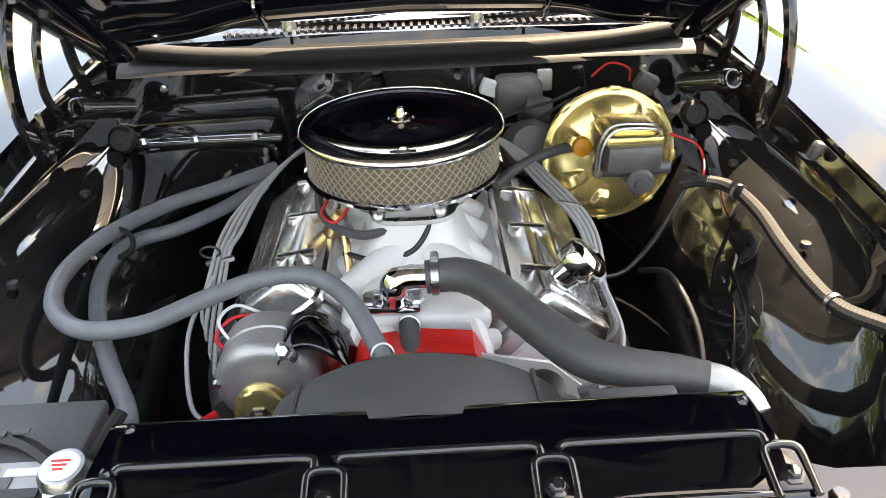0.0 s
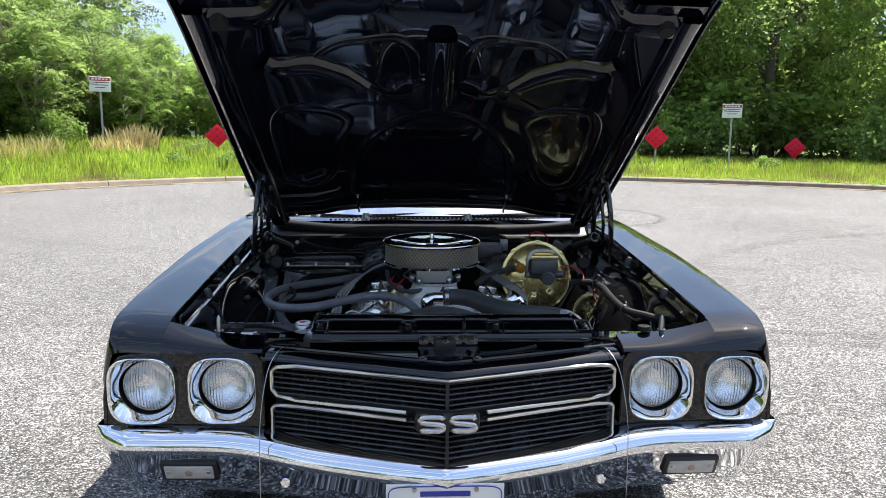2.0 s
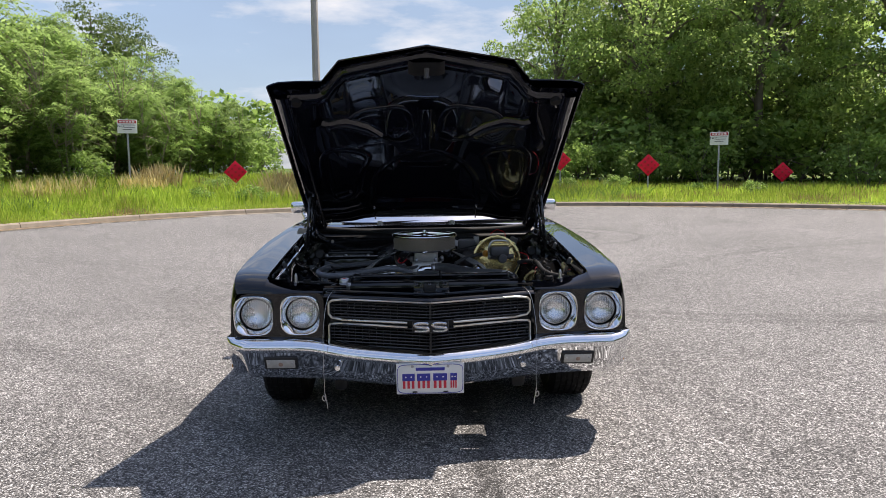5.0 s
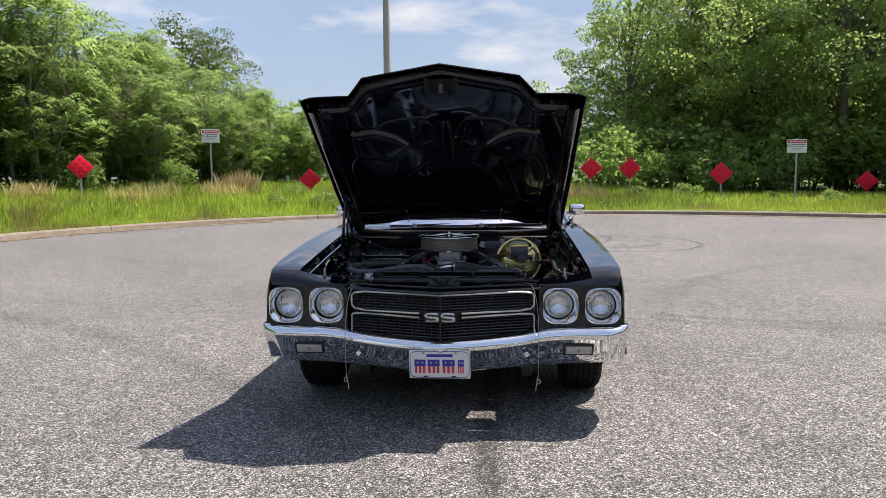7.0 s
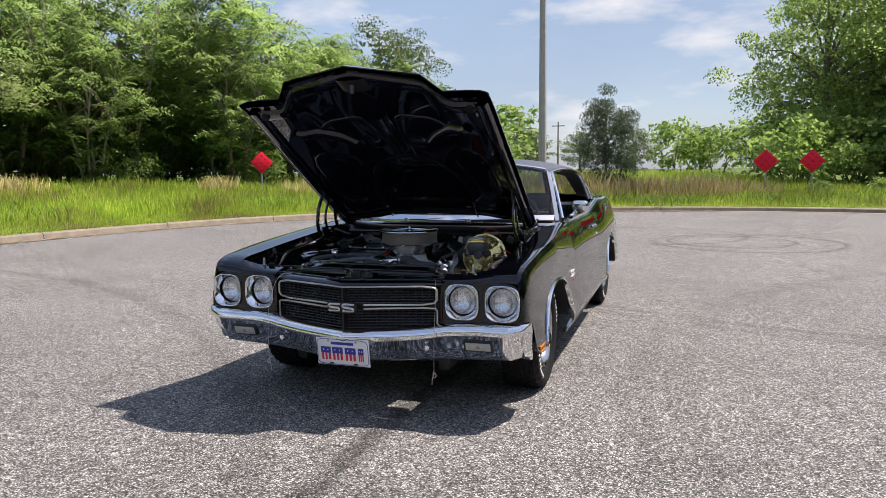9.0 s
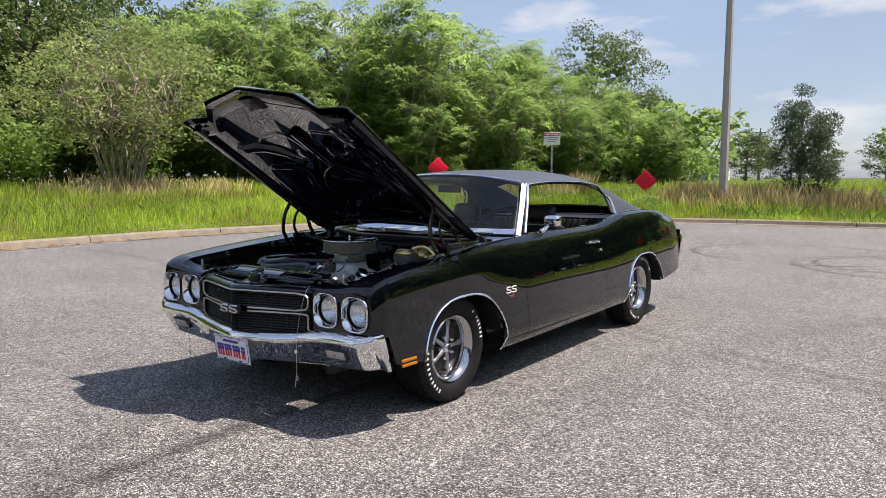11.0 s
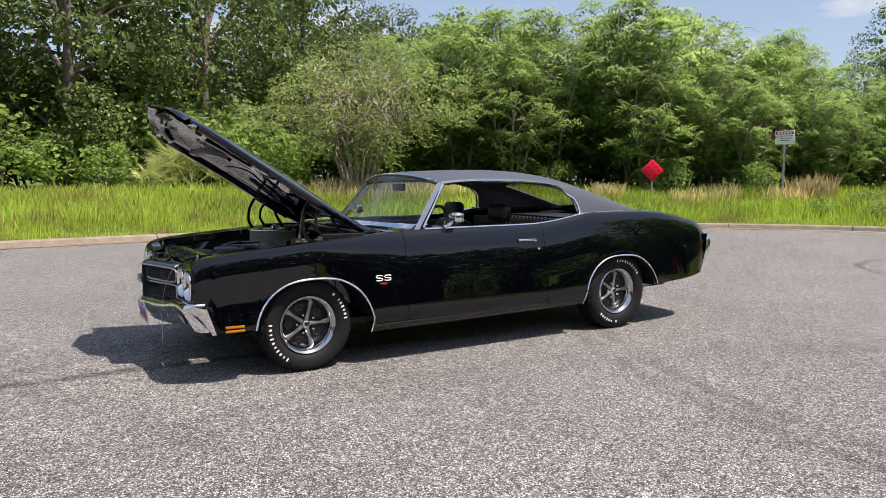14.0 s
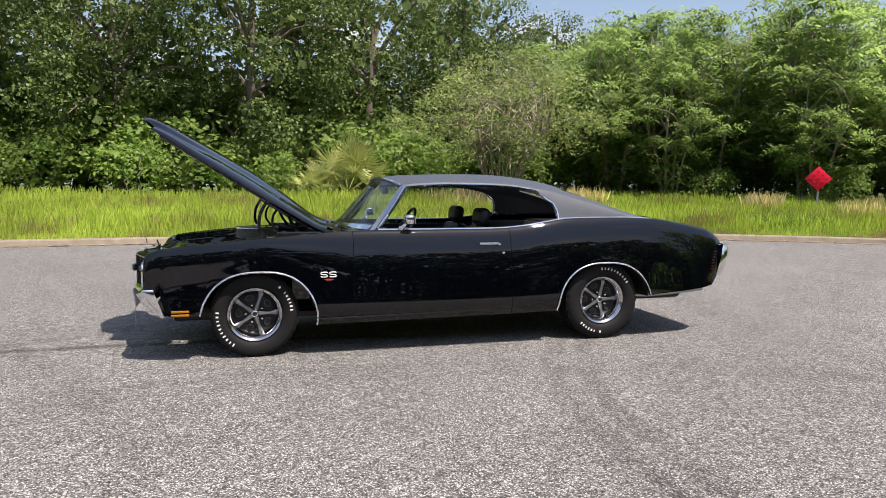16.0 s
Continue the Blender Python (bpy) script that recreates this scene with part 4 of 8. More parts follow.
# ---- signs, markers, pole ----
def post_sign(x, y, z, turn):
    ob = new("warning_sign")
    tagged(ob, "white sign with a red band on a thin grey metal post", "sign", "lot warning signs")
    g0 = ground_z(x, y)
    part("post", Geo().box((0, 0, (z + 0.28 - g0) / 2), (0.06, 0.03, z + 0.28 - g0)), GALV, ob)
    panel = part("panel", Geo().rbox((0, -0.03, z - g0), (0.62, 0.012, 0.46), 0.02), WHITE, ob)
    part("red_band", Geo().box((0, -0.039, z - g0 + 0.155), (0.58, 0.004, 0.10)), SIGNRED, panel)
    for k, w in enumerate((0.40, 0.34, 0.30)):
        part("text_bar", Geo().box((0.06 if k < 2 else 0.0, -0.039, z - g0 + 0.05 - 0.075 * k), (w, 0.004, 0.022)), IRON, panel)
    for k in range(5):
        part("text_bar", Geo().box((-0.2 + 0.1 * k, -0.043, z - g0 + 0.155), (0.07, 0.004, 0.045)), WHITE, panel)
    fc = bpy.data.curves.new("word", 'FONT')
    fc.body, fc.size, fc.extrude, fc.align_x = "NO", 0.14, 0.002, 'CENTER'
    fc.materials.append(IRON)
    w = new("word", fc)
    w.parent = panel
    w.matrix_basis = pose(-0.20, -0.040, z - g0 - 0.03, 90, 0, 0)
    ob.matrix_basis = pose(x, y, g0, 0, 0, turn)
    return ob


post_sign(-9.85, 21.07, 2.76, 22)
post_sign(10.8, 21.6, 2.19, -22)


def diamond_marker(x, y, z, turn):
    ob = new("diamond_marker")
    tagged(ob, "red reflective diamond end-of-road marker on a post", "road marker", "red diamond markers")
    g0 = ground_z(x, y)
    h = z - g0
    part("post", Geo().box((0, 0, h / 2), (0.055, 0.03, h)), GALV, ob)
    d = part("plate", Geo().rbox((0, 0, 0), (0.57, 0.012, 0.57), 0.03, m=pose(0, -0.03, h, 0, 45, 0)), REDSIGN, ob)
    for a in range(3):
        for b in range(3):
            q = pose(0, -0.037, h, 0, 45, 0) @ Vector(((a - 1) * 0.17, 0, (b - 1) * 0.17))
            part("reflector", Geo().lathe([(0.0, 0.008), (0.03, 0.006), (0.04, 0)], Matrix.Translation(q) @ pose(0, 0, 0, 90, 0, 0), 10), RED, d)
    ob.matrix_basis = pose(x, y, g0, 0, 0, turn)
    return ob


for x, y, z, turn in ((-13.05, 18.15, 1.66, 42), (-6.49, 21.98, 1.18, 14), (3.9, 22.74, 1.50, -8), (5.38, 23.1, 1.49, -11), (8.35, 21.9, 1.27, -17), (14.6, 24.4, 0.93, -28)):
    diamond_marker(x, y, z, turn)

lp = new("lamp_pole")
tagged(lp, "tall tapered grey concrete lamp pole behind the kerb", "lamp pole")
part("shaft", Geo().tube([(0, 0, -0.2), (0, 0, 6), (0, 0, 13)], [0.145, 0.115, 0.08], 8), POLEC, lp, smooth=0)
part("base_collar", Geo().tube([(0, 0, 0), (0, 0, 0.25)], [0.2, 0.19], 12), POLEC, lp)
lp.matrix_basis = pose(-3.32, 20.4, ground_z(-3.32, 20.4))

# far roofs and poles beyond the field
shed = new("far_warehouse")
tagged(shed, "long low white warehouse far across the field", "building")
part("wall", Geo().box((0, 0, 2.0), (26, 12, 4.0)), WHITE, shed, smooth=0)
part("roof", Geo().add([(-13.4, -6.4, 4.0), (13.4, -6.4, 4.0), (13.4, 0, 5.0), (-13.4, 0, 5.0), (-13.4, 6.4, 4.0), (13.4, 6.4, 4.0)],
                       [(0, 1, 2, 3), (3, 2, 5, 4), (0, 3, 4), (1, 5, 2)]), GALV, shed, smooth=0)
for k in range(5):
    part("bay_door", Geo().box((-9 + 4.5 * k, -6.03, 1.5), (2.6, 0.1, 3.0)), GALV, shed, smooth=0)
shed.matrix_basis = pose(-46, 128, 0.2, 0, 0, 14)
for x, y in ((-31, 118), (-27, 125), (-21, 120)):
    up = new("utility_pole")
    tagged(up, "far wooden utility pole with a crossarm", "utility pole", "far utility poles")
    part("shaft", Geo().tube([(0, 0, 0), (0, 0, 9)], [0.16, 0.11], 6), BARK, up)
    part("crossarm", Geo().box((0, 0, 8.3), (2.2, 0.12, 0.14)), BARK, up)
    up.matrix_basis = pose(x, y, 0.3)
for i, (x, y, sc) in enumerate([(-38, 110, 0.55), (-24, 105, 0.62), (-16, 112, 0.55), (-30, 138, 0.7), (-8, 118, 0.6), (2, 120, 0.62), (-52, 100, 0.6), (10, 112, 0.62), (-66, 96, 0.7)]):
    plant([far_oak], i, x, y, sc, 1.3)

# ---- the car: body ----
car = new("car")
tagged(car, "glossy black two-door muscle car with hood raised and grey vinyl roof", "car")

HALF = [(-0.812, 0.930), (-0.80, 0.941), (-0.76, 0.951), (-0.70, 0.957), (-0.4, 0.962), (0.2, 0.966), (0.9, 0.970), (1.6, 0.964), (2.2, 0.958), (2.8, 0.958), (3.3, 0.945), (3.7, 0.92), (4.0, 0.888), (4.10, 0.868)]
CREST = [(-0.812, 0.742), (-0.806, 0.763), (-0.79, 0.783), (-0.765, 0.800), (-0.735, 0.812), (-0.70, 0.823), (-0.54, 0.846), (-0.29, 0.872), (0.1, 0.905), (0.49, 0.934), (0.77, 0.944), (1.4, 0.948), (1.93, 0.953),
         (2.15, 0.972), (2.32, 1.000), (2.50, 1.026), (2.8, 1.034), (3.15, 1.032), (3.4, 1.018), (3.6, 0.988), (3.87, 0.936), (3.96, 0.908), (4.03, 0.867), (4.09, 0.818), (4.12, 0.79)]
SKIN = [(0.0, 0.060), (0.05, 0.035), (0.11, 0.010), (0.15, 0.002), (0.185, 0.0), (0.25, 0.0040), (0.34, 0.0115), (0.45, 0.0200), (0.53, 0.0265), (0.57, 0.0300), (0.63, 0.0355), (0.70, 0.0435), (0.78, 0.055), (0.88, 0.074), (0.95, 0.092), (1.0, 0.112)]


def low_edge(y):
    """Lower edge of the side: sill, wheel openings, valance."""
    sill = interp(y, [(-0.812, 0.528), (-0.70, 0.52), (-0.665, 0.362), (-0.6, 0.356), (-0.45, 0.345), (0.41, 0.235), (2.40, 0.265), (3.28, 0.375), (3.85, 0.415), (4.03, 0.437), (4.09, 0.515)])
    for yc, rear, top, half in ((-0.008, 0.43, 0.650, 0.425), (2.845, 0.43, 0.662, 0.44)):
        d = (y - yc) / half
        if abs(d) < 1:
            sill = max(sill, 0.30 + (top - 0.30) * (1 - abs(d) ** 2.6) ** 0.55)
    return sill


def side_x(y, z):
    t = smooth_interp(y, CREST)
    h = min(1.0, max(0.0, (z - 0.24) / (t - 0.24)))
    ease = interp(y, [(-0.8, 0.45), (0.0, 0.55), (0.69, 1.0)])
    return smooth_interp(y, HALF) + 0.012 - smooth_interp(h, SKIN) * interp(h, [(0.42, 1.0), (0.80, ease)])


def skin(y0, y1, sgn, inner, n=None, rows_=22, drop=0.02, sink=None):
    """Side panel between two stations, its crest and its top in to the inner edge. inner(y): (x, z)."""
    ys = list(np.linspace(y0, y1, n or max(3, int(abs(y1 - y0) / 0.035))))
    for yc, half in ((-0.008, 0.425), (2.845, 0.44)):
        ys += [yc + sg * half * q for sg in (-1, 1) for q in (0.9, 0.95, 0.975, 0.99, 0.998, 1.001) if y0 < yc + sg * half * q < y1]
    if y0 < -0.8:
        ys += [-0.810, -0.807, -0.802, -0.796, -0.788, -0.77, -0.755]
    ys = sorted(ys)
    g = Geo()
    rows = []
    for y in ys:
        z0, z1 = low_edge(y), smooth_interp(y, CREST) - (sink(y) if sink else 0.0)
        r = [(sgn * (side_x(y, z0) - drop), y, z0 - 0.0)]
        for k in range(rows_ + 1):
            t = k / rows_
            t = t + 0.12 * math.sin(math.pi * t) * 0.5
            z = z0 + (z1 - z0) * t
            r.append((sgn * side_x(y, z + (sink(y) * t if sink else 0.0)), y, z))
        xi, zi = inner(y)
        xo = side_x(y, smooth_interp(y, CREST))
        for t in (0.12, 0.28, 0.5, 0.75, 1.0):
            r.append((sgn * (xo + (xi - xo) * t), y, z1 + (zi - z1) * t + (0.006 if sink else 0.012) * math.sin(math.pi * min(1, t * 1.15)) * (1 - t)))
        r.append((sgn * (xi - 0.004), y, zi - 0.03))
        rows.append(r)
    if y1 > 3.9:
        rows = [[(x, y - 0.065 * min(1.2, max(0.0, (0.83 - z) / 0.31)) * max(0.0, (y - 3.72) / 0.28), z) for x, y, z in r] for r in rows]
    return g.grid(rows)


def fender_inner(y):
    return interp(y, [(-0.812, 0.766), (-0.7, 0.762), (0.5, 0.756), (0.72, 0.76)]), smooth_interp(y, [(-0.812, 0.742), (-0.806, 0.760), (-0.79, 0.779), (-0.765, 0.795), (-0.735, 0.807), (-0.70, 0.819), (-0.54, 0.836), (-0.29, 0.861), (0.1, 0.894), (0.49, 0.926), (0.72, 0.940)])


def fender_drop(y):
    """How far the fender's shoulder lies below its inner edge."""
    return interp(y, [(-0.812, 0.0), (-0.735, 0.001), (-0.6, 0.002), (0.3, 0.002), (0.69, 0.0)])


def door_inner(y):
    return 0.815, smooth_interp(y, CREST) - 0.002


def quarter_inner(y):
    return interp(y, [(2.0, 0.815), (2.5, 0.80), (3.3, 0.755), (3.6, 0.70), (4.06, 0.70)]), smooth_interp(y, CREST) - interp(y, [(2.0, 0.0), (3.2, -0.002), (3.6, -0.010), (4.06, -0.012)])


for sgn in (1, -1):
    part("fender", skin(-0.812, 0.694, sgn, fender_inner, sink=fender_drop), PAINT, car, smooth=50, solid=0.004)
    door = part("door", skin(0.698, 1.989, sgn, door_inner), PAINT, car, smooth=50, solid=0.004)
    part("quarter_panel", skin(1.993, 4.09, sgn, quarter_inner), PAINT, car, smooth=50, solid=0.004)
    for yj in (0.696, 1.991):
        jamb = Geo().grid([[(sgn * (side_x(y, z) - 0.012), y, z) for z in np.linspace(0.26, smooth_interp(yj, CREST) - 0.03, 14)] for y in (yj - 0.02, yj, yj + 0.02)])
        part("door_jamb", jamb, SATIN, car, "dark door gap", solid=0.003)
    # sill strip, seam line of the door's foot
    sill = Geo()
    sill.grid([[(sgn * (side_x(y, 0.30) + d), y, interp(y, [(0.43, 0.285), (2.38, 0.318)]) + z) for d, z in ((-0.002, 0.006), (0.004, 0.003), (0.004, -0.003), (-0.002, -0.006))] for y in np.linspace(0.44, 2.37, 30)])
    part("sill_seam", sill, SATIN, car, "dark seam under the door")
    if sgn > 0:
        hd = part("door_handle", Geo().rbox((side_x(1.80, 0.838) + 0.012, 1.80, 0.838), (0.022, 0.17, 0.020), 0.008), CHROME, door, "chrome door handle")
        part("push_button", Geo().lathe([(0.0, 0.022), (0.012, 0.02), (0.014, 0)], Matrix.Translation((side_x(1.885, 0.835) + 0.002, 1.885, 0.835)) @ pose(0, 0, 0, 0, 90, 0), 14), CHROME, door)
        part("door_lock", Geo().lathe([(0.0, 0.012), (0.011, 0.011), (0.013, 0)], Matrix.Translation((side_x(1.92, 0.765), 1.92, 0.765)) @ pose(0, 0, 0, 0, 90, 0), 14), CHROME, door, "round chrome key lock")
        em = part("fender_emblem", Geo().rbox((side_x(0.502, 0.584) + 0.001, 0.502, 0.584), (0.002, 0.074, 0.003), 0.0008), STEEL, car, "white side emblem over small red numerals")
        num = bpy.data.curves.new("numerals", 'FONT')
        num.body, num.size, num.extrude, num.align_x = "454", 0.029, 0.0008, 'CENTER'
        num.materials.append(SIGNRED)
        no_ = new("numerals", num)
        no_.parent = em
        no_.matrix_basis = Matrix.Translation((side_x(0.502, 0.584) + 0.002, 0.502, 0.572)) @ pose(0, 0, 0, 90, 0, 90)

        def scroll(y0, z0, s_, x0):
            """One bent bar of the emblem."""
            pts = [(0.5, 0.36), (0.38, 0.5), (-0.30, 0.5), (-0.5, 0.34), (-0.42, 0.08), (0.36, -0.08), (0.5, -0.30), (0.34, -0.5), (-0.36, -0.5), (-0.5, -0.36)]
            return curve_pts([(x0, y0 + a * s_ * 1.35, z0 + b * s_) for a, b in pts], 4)
        for q in (-0.033, 0.033):
            part("emblem_scroll", Geo().tube(scroll(0.500 + q, 0.622, 0.036, side_x(0.502, 0.622) + 0.003), 0.0036, 6), WHITERUB, em, "white bent emblem bar")
    # wheel arch trims, belt and sill brightwork
    for yc, half in ((-0.008, 0.425), (2.845, 0.44)):
        rows = []
        for a in np.linspace(-1, 1, 61):
            s_ = math.copysign(1 - (1 - abs(a)) ** 2.2, a)
            y = yc + s_ * half * 0.9995
            z = low_edge(y) if abs(s_) < 0.999 else low_edge(yc + math.copysign(half * 1.002, s_))
            nrm = Vector((0, s_ * 0.9, 1 - abs(s_) ** 3 + 0.02)).normalized()
            c = Vector((sgn * (side_x(y, z) + 0.003), y, z))
            rows.append([c + nrm * d + Vector((sgn * e, 0, 0)) for d, e in ((-0.006, -0.02), (-0.006, 0.005), (0.001, 0.009), (0.007, 0.004), (0.008, -0.012))])
        part("arch_trim", Geo().grid(rows), CHROME, car, "chrome wheel-arch trim")
    belt = [(sgn * 0.838, y, smooth_interp(y, CREST) + 0.008) for y in np.linspace(0.90, 2.02, 20)] + [(sgn * 0.834, y, smooth_interp(y, CREST) + 0.008) for y in np.linspace(2.06, 2.48, 14)]
    part("belt_trim", Geo().tube(belt, 0.009, 6), CHROME, car, "thin chrome belt trim")
    # marker lights, front and rear
    for z in (0.352, 0.378):
        part("side_marker", Geo().rbox((sgn * (side_x(-0.56, z) + 0.001), -0.565, z), (0.012, 0.125, 0.017), 0.004), AMBER, car, "amber side marker strip")
    for k in range(7):
        part("rear_marker", Geo().rbox((sgn * (side_x(3.97, 0.585 + 0.025 * k) - 0.0005), 3.936 + 0.0075 * k, 0.582 + 0.025 * k), (0.007, 0.030, 0.010), 0.003), REDLENS, car, "dark red rear marker rib")
    # wheel houses
    for yc, r_, y_ in ((-0.015, 0.42, 0), (2.845, 0.42, 0)):
        rows = []
        for k in range(25):
            a = 0.16 + (math.pi - 0.32) * k / 24
            rows.append([(sgn * x, yc + math.cos(a) * r_, 0.30 + math.sin(a) * (0.40 if x > 0.6 else 0.38)) for x in ((0.943, 0.8, 0.68, 0.64) if yc < 1 else (0.943, 0.8, 0.62, 0.50))])
        part("wheel_house", Geo().grid(rows), SATIN, car, "dull black wheel well", solid=0.003)

# cowl, deck, tail panel, floor
cow = [[(x, y, z + 0.012 * (1 - (x / 0.76) ** 2)) for x in np.linspace(-0.757, 0.757, 17)] for y, z in ((0.585, 0.885), (0.60, 0.925), (0.66, 0.930), (0.74, 0.934), (0.84, 0.94))]
cowl = part("cowl_panel", Geo().grid(cow), PAINT, car, smooth=50, solid=0.004)
for k in range(46):
    x = -0.46 + 0.0205 * k
    part("vent_slot", Geo().box((x, 0.648, 0.941 - 0.012 * (x / 0.76) ** 2), (0.008, 0.045, 0.004)), SATIN, cowl)
part("cowl_seal", Geo().tube([(x, 0.580 - 0.035 * (1 - (x / 0.7) ** 2), 0.900 + 0.03 * (x / 0.7) ** 4) for x in np.linspace(-0.70, 0.70, 28)], 0.020, 12), CONDUIT, car, "rubber hood seal strip")
deck = [[(x, y, smooth_interp(y, CREST) + 0.012 + 0.03 * (1 - (x / 0.72) ** 2)) for x in np.linspace(-0.71, 0.71, 13)] for y in np.linspace(3.36, 4.03, 15)]
deck.append([(x, 4.088, 0.80) for x in np.linspace(-0.71, 0.71, 13)])
part("deck_lid", Geo().grid(deck), PAINT, car, smooth=50, solid=0.004)
part("tail_panel", Geo().grid([[(x, y, z) for x in np.linspace(-0.84, 0.84, 9)] for y, z in ((4.078, 0.80), (4.07, 0.76), (4.0, 0.55), (3.94, 0.44))]), PAINT, car, solid=0.004)
part("floor_pan", Geo().box((0, 1.42, 0.27), (1.24, 2.96, 0.04)), SATIN, car, smooth=0)
part("fuel_tank", Geo().rbox((0, 3.5, 0.36), (1.1, 0.7, 0.18), 0.04), SATIN, car)
for sgn in (1, -1):
    part("tail_pipe", Geo().tube(curve_pts([(sgn * 0.62, 2.2, 0.24), (sgn * 0.66, 2.6, 0.36), (sgn * 0.66, 3.1, 0.36), (sgn * 0.68, 3.4, 0.335), (sgn * 0.76, 3.92, 0.39)], 5), 0.024, 10), STEEL, car, "steel exhaust tail pipe")

# rear bumper
rb = []
for x, e in [(-0.862, -0.008), (-0.866, 0.035), (-0.845, 0.062), (-0.7, 0.085), (0, 0.11), (0.7, 0.085), (0.845, 0.062), (0.866, 0.035), (0.862, -0.008)]:
    rb.append([(x * f, 4.006 + (z - 0.525) * 0.31 + e + b * min(1.0, (e + 0.008) / 0.05), z) for f, b, z in ((0.985, -0.02, 0.522), (0.998, -0.006, 0.528), (1.0, 0.004, 0.59), (0.998, 0.008, 0.67), (0.985, 0.006, 0.73), (0.962, -0.004, 0.772), (0.945, -0.022, 0.790), (0.93, -0.118, 0.791))])
part("rear_bumper", Geo().grid(rb), CHROME, car, "chrome rear bumper", smooth=60, solid=0.004)

# ---- roof, pillars, glass ----
EDGE_Z = [(1.10, 1.300), (1.17, 1.314), (1.35, 1.328), (1.55, 1.334), (2.05, 1.322), (2.36, 1.276), (2.57, 1.226), (2.8, 1.165), (3.1, 1.085), (3.30, 1.040), (3.42, 1.022)]
EDGE_X = [(1.10, 0.655), (1.3, 0.672), (2.0, 0.684), (2.5, 0.694), (3.0, 0.70), (3.42, 0.705)]
MID_Z = [(1.03, 1.350), (1.15, 1.374), (1.318, 1.394), (1.745, 1.408), (2.1, 1.402), (2.43, 1.366), (2.65, 1.318), (2.85, 1.256), (3.1, 1.168), (3.3, 1.092), (3.45, 1.045)]
roof_rows = []
for y in np.linspace(1.10, 2.62, 34):
    ze, xe = smooth_interp(y, EDGE_Z), smooth_interp(y, EDGE_X)
    zc = smooth_interp(y, MID_Z)
    roof_rows.append([(f * xe, y - 0.07 * (1 - f * f) * max(0, (1.5 - y) / 0.4), ze + (zc - ze) * (1 - abs(f) ** 2.4)) for f in np.linspace(-1, 1, 25)])
roof = part("roof", Geo().grid(roof_rows), VINYL, car, "dark grey grained vinyl roof cover", smooth=60, solid=0.02)
for sgn in (1, -1):
    rows = []
    for y in list(np.linspace(1.14, 2.38, 18)) + list(np.linspace(2.40, 2.455, 8)) + list(np.linspace(2.50, 3.42, 18)):
        ze, xe = smooth_interp(y, EDGE_Z), smooth_interp(y, EDGE_X)
        if y < 2.39:
            zb = ze - interp(y, [(1.1, 0.03), (2.1, 0.036), (2.3, 0.045), (2.39, 0.07)])
        elif y < 2.46:
            zb = interp(y, [(2.39, 1.198), (2.42, 1.17), (2.44, 1.12), (2.452, 1.07), (2.457, 1.03)])
        else:
            zb = 1.030
        zb = min(zb, ze - 0.004)
        xb = xe + (ze - zb) * 0.33 + 0.012
        rows.append([(sgn * (xe + (xb - xe) * t ** 0.8), y, ze + (zb - ze) * t + 0.006 * math.sin(math.pi * t)) for t in (0, 0.15, 0.4, 0.7, 1.0)])
    part("roof_side", Geo().grid(rows), VINYL, roof, smooth=60, solid=0.015)
    # roof behind, from the sail to the rear glass
    rows = []
    for y in np.linspace(2.62, 3.42, 18):
        ze, xe = smooth_interp(y, EDGE_Z), smooth_interp(y, EDGE_X)
        zc = smooth_interp(y, MID_Z)
        rows.append([(sgn * f * xe, y, ze + (zc - ze) * (1 - abs(f) ** 2.4)) for f in (0.76, 0.84, 0.92, 0.97, 1.0)])
    part("sail_panel", Geo().grid(rows), VINYL, roof, smooth=60, solid=0.012)
    # drip rail and window brightwork
    rail = [(sgn * (smooth_interp(y, EDGE_X) + 0.022), y, smooth_interp(y, EDGE_Z) - 0.026) for y in np.linspace(1.16, 2.28, 20)] + \
           [(sgn * x, y, z) for x, y, z in ((0.742, 2.38, 1.19), (0.765, 2.425, 1.16), (0.788, 2.45, 1.10), (0.805, 2.458, 1.045), (0.812, 2.45, 1.03))]
    part("drip_rail", Geo().tube([(sgn * 0.815, 0.905, 0.957), (sgn * 0.75, 1.04, 1.13), (sgn * 0.688, 1.150, 1.283)] + rail, 0.011, 6), CHROME, car, "bright window surround trim")
    part("sail_trim", Geo().tube([(sgn * 0.812, 2.46, 1.034), (sgn * 0.80, 2.8, 1.042), (sgn * 0.775, 3.15, 1.040), (sgn * 0.745, 3.42, 1.026)], 0.007, 6), CHROME, car, "thin chrome roof-edge trim")
    g = Geo()
    g.grid([[(sgn * (0.775 - dx), 0.845 + dy, 0.945), (sgn * (0.715 - dx), 0.99 + dy, 1.13), (sgn * (0.652 - dx), 1.125 + dy, 1.305)] for dx, dy in ((0.0, 0.0), (-0.022, 0.035), (0.012, 0.085), (0.05, 0.05))], close=False)
    part("windshield_pillar", g, RIM, car, "bright metal windshield pillar", solid=0.004)
    part("quarter_trim_inner", Geo().rbox((sgn * 0.74, 2.75, 0.80), (0.03, 0.75, 0.30), 0.01), SEATVINYL, car, "black inner trim panel")
    part("door_card", Geo().rbox((sgn * 0.80, 1.40, 0.70), (0.05, 1.15, 0.44), 0.015), SEATVINYL, car, "black vinyl door lining")
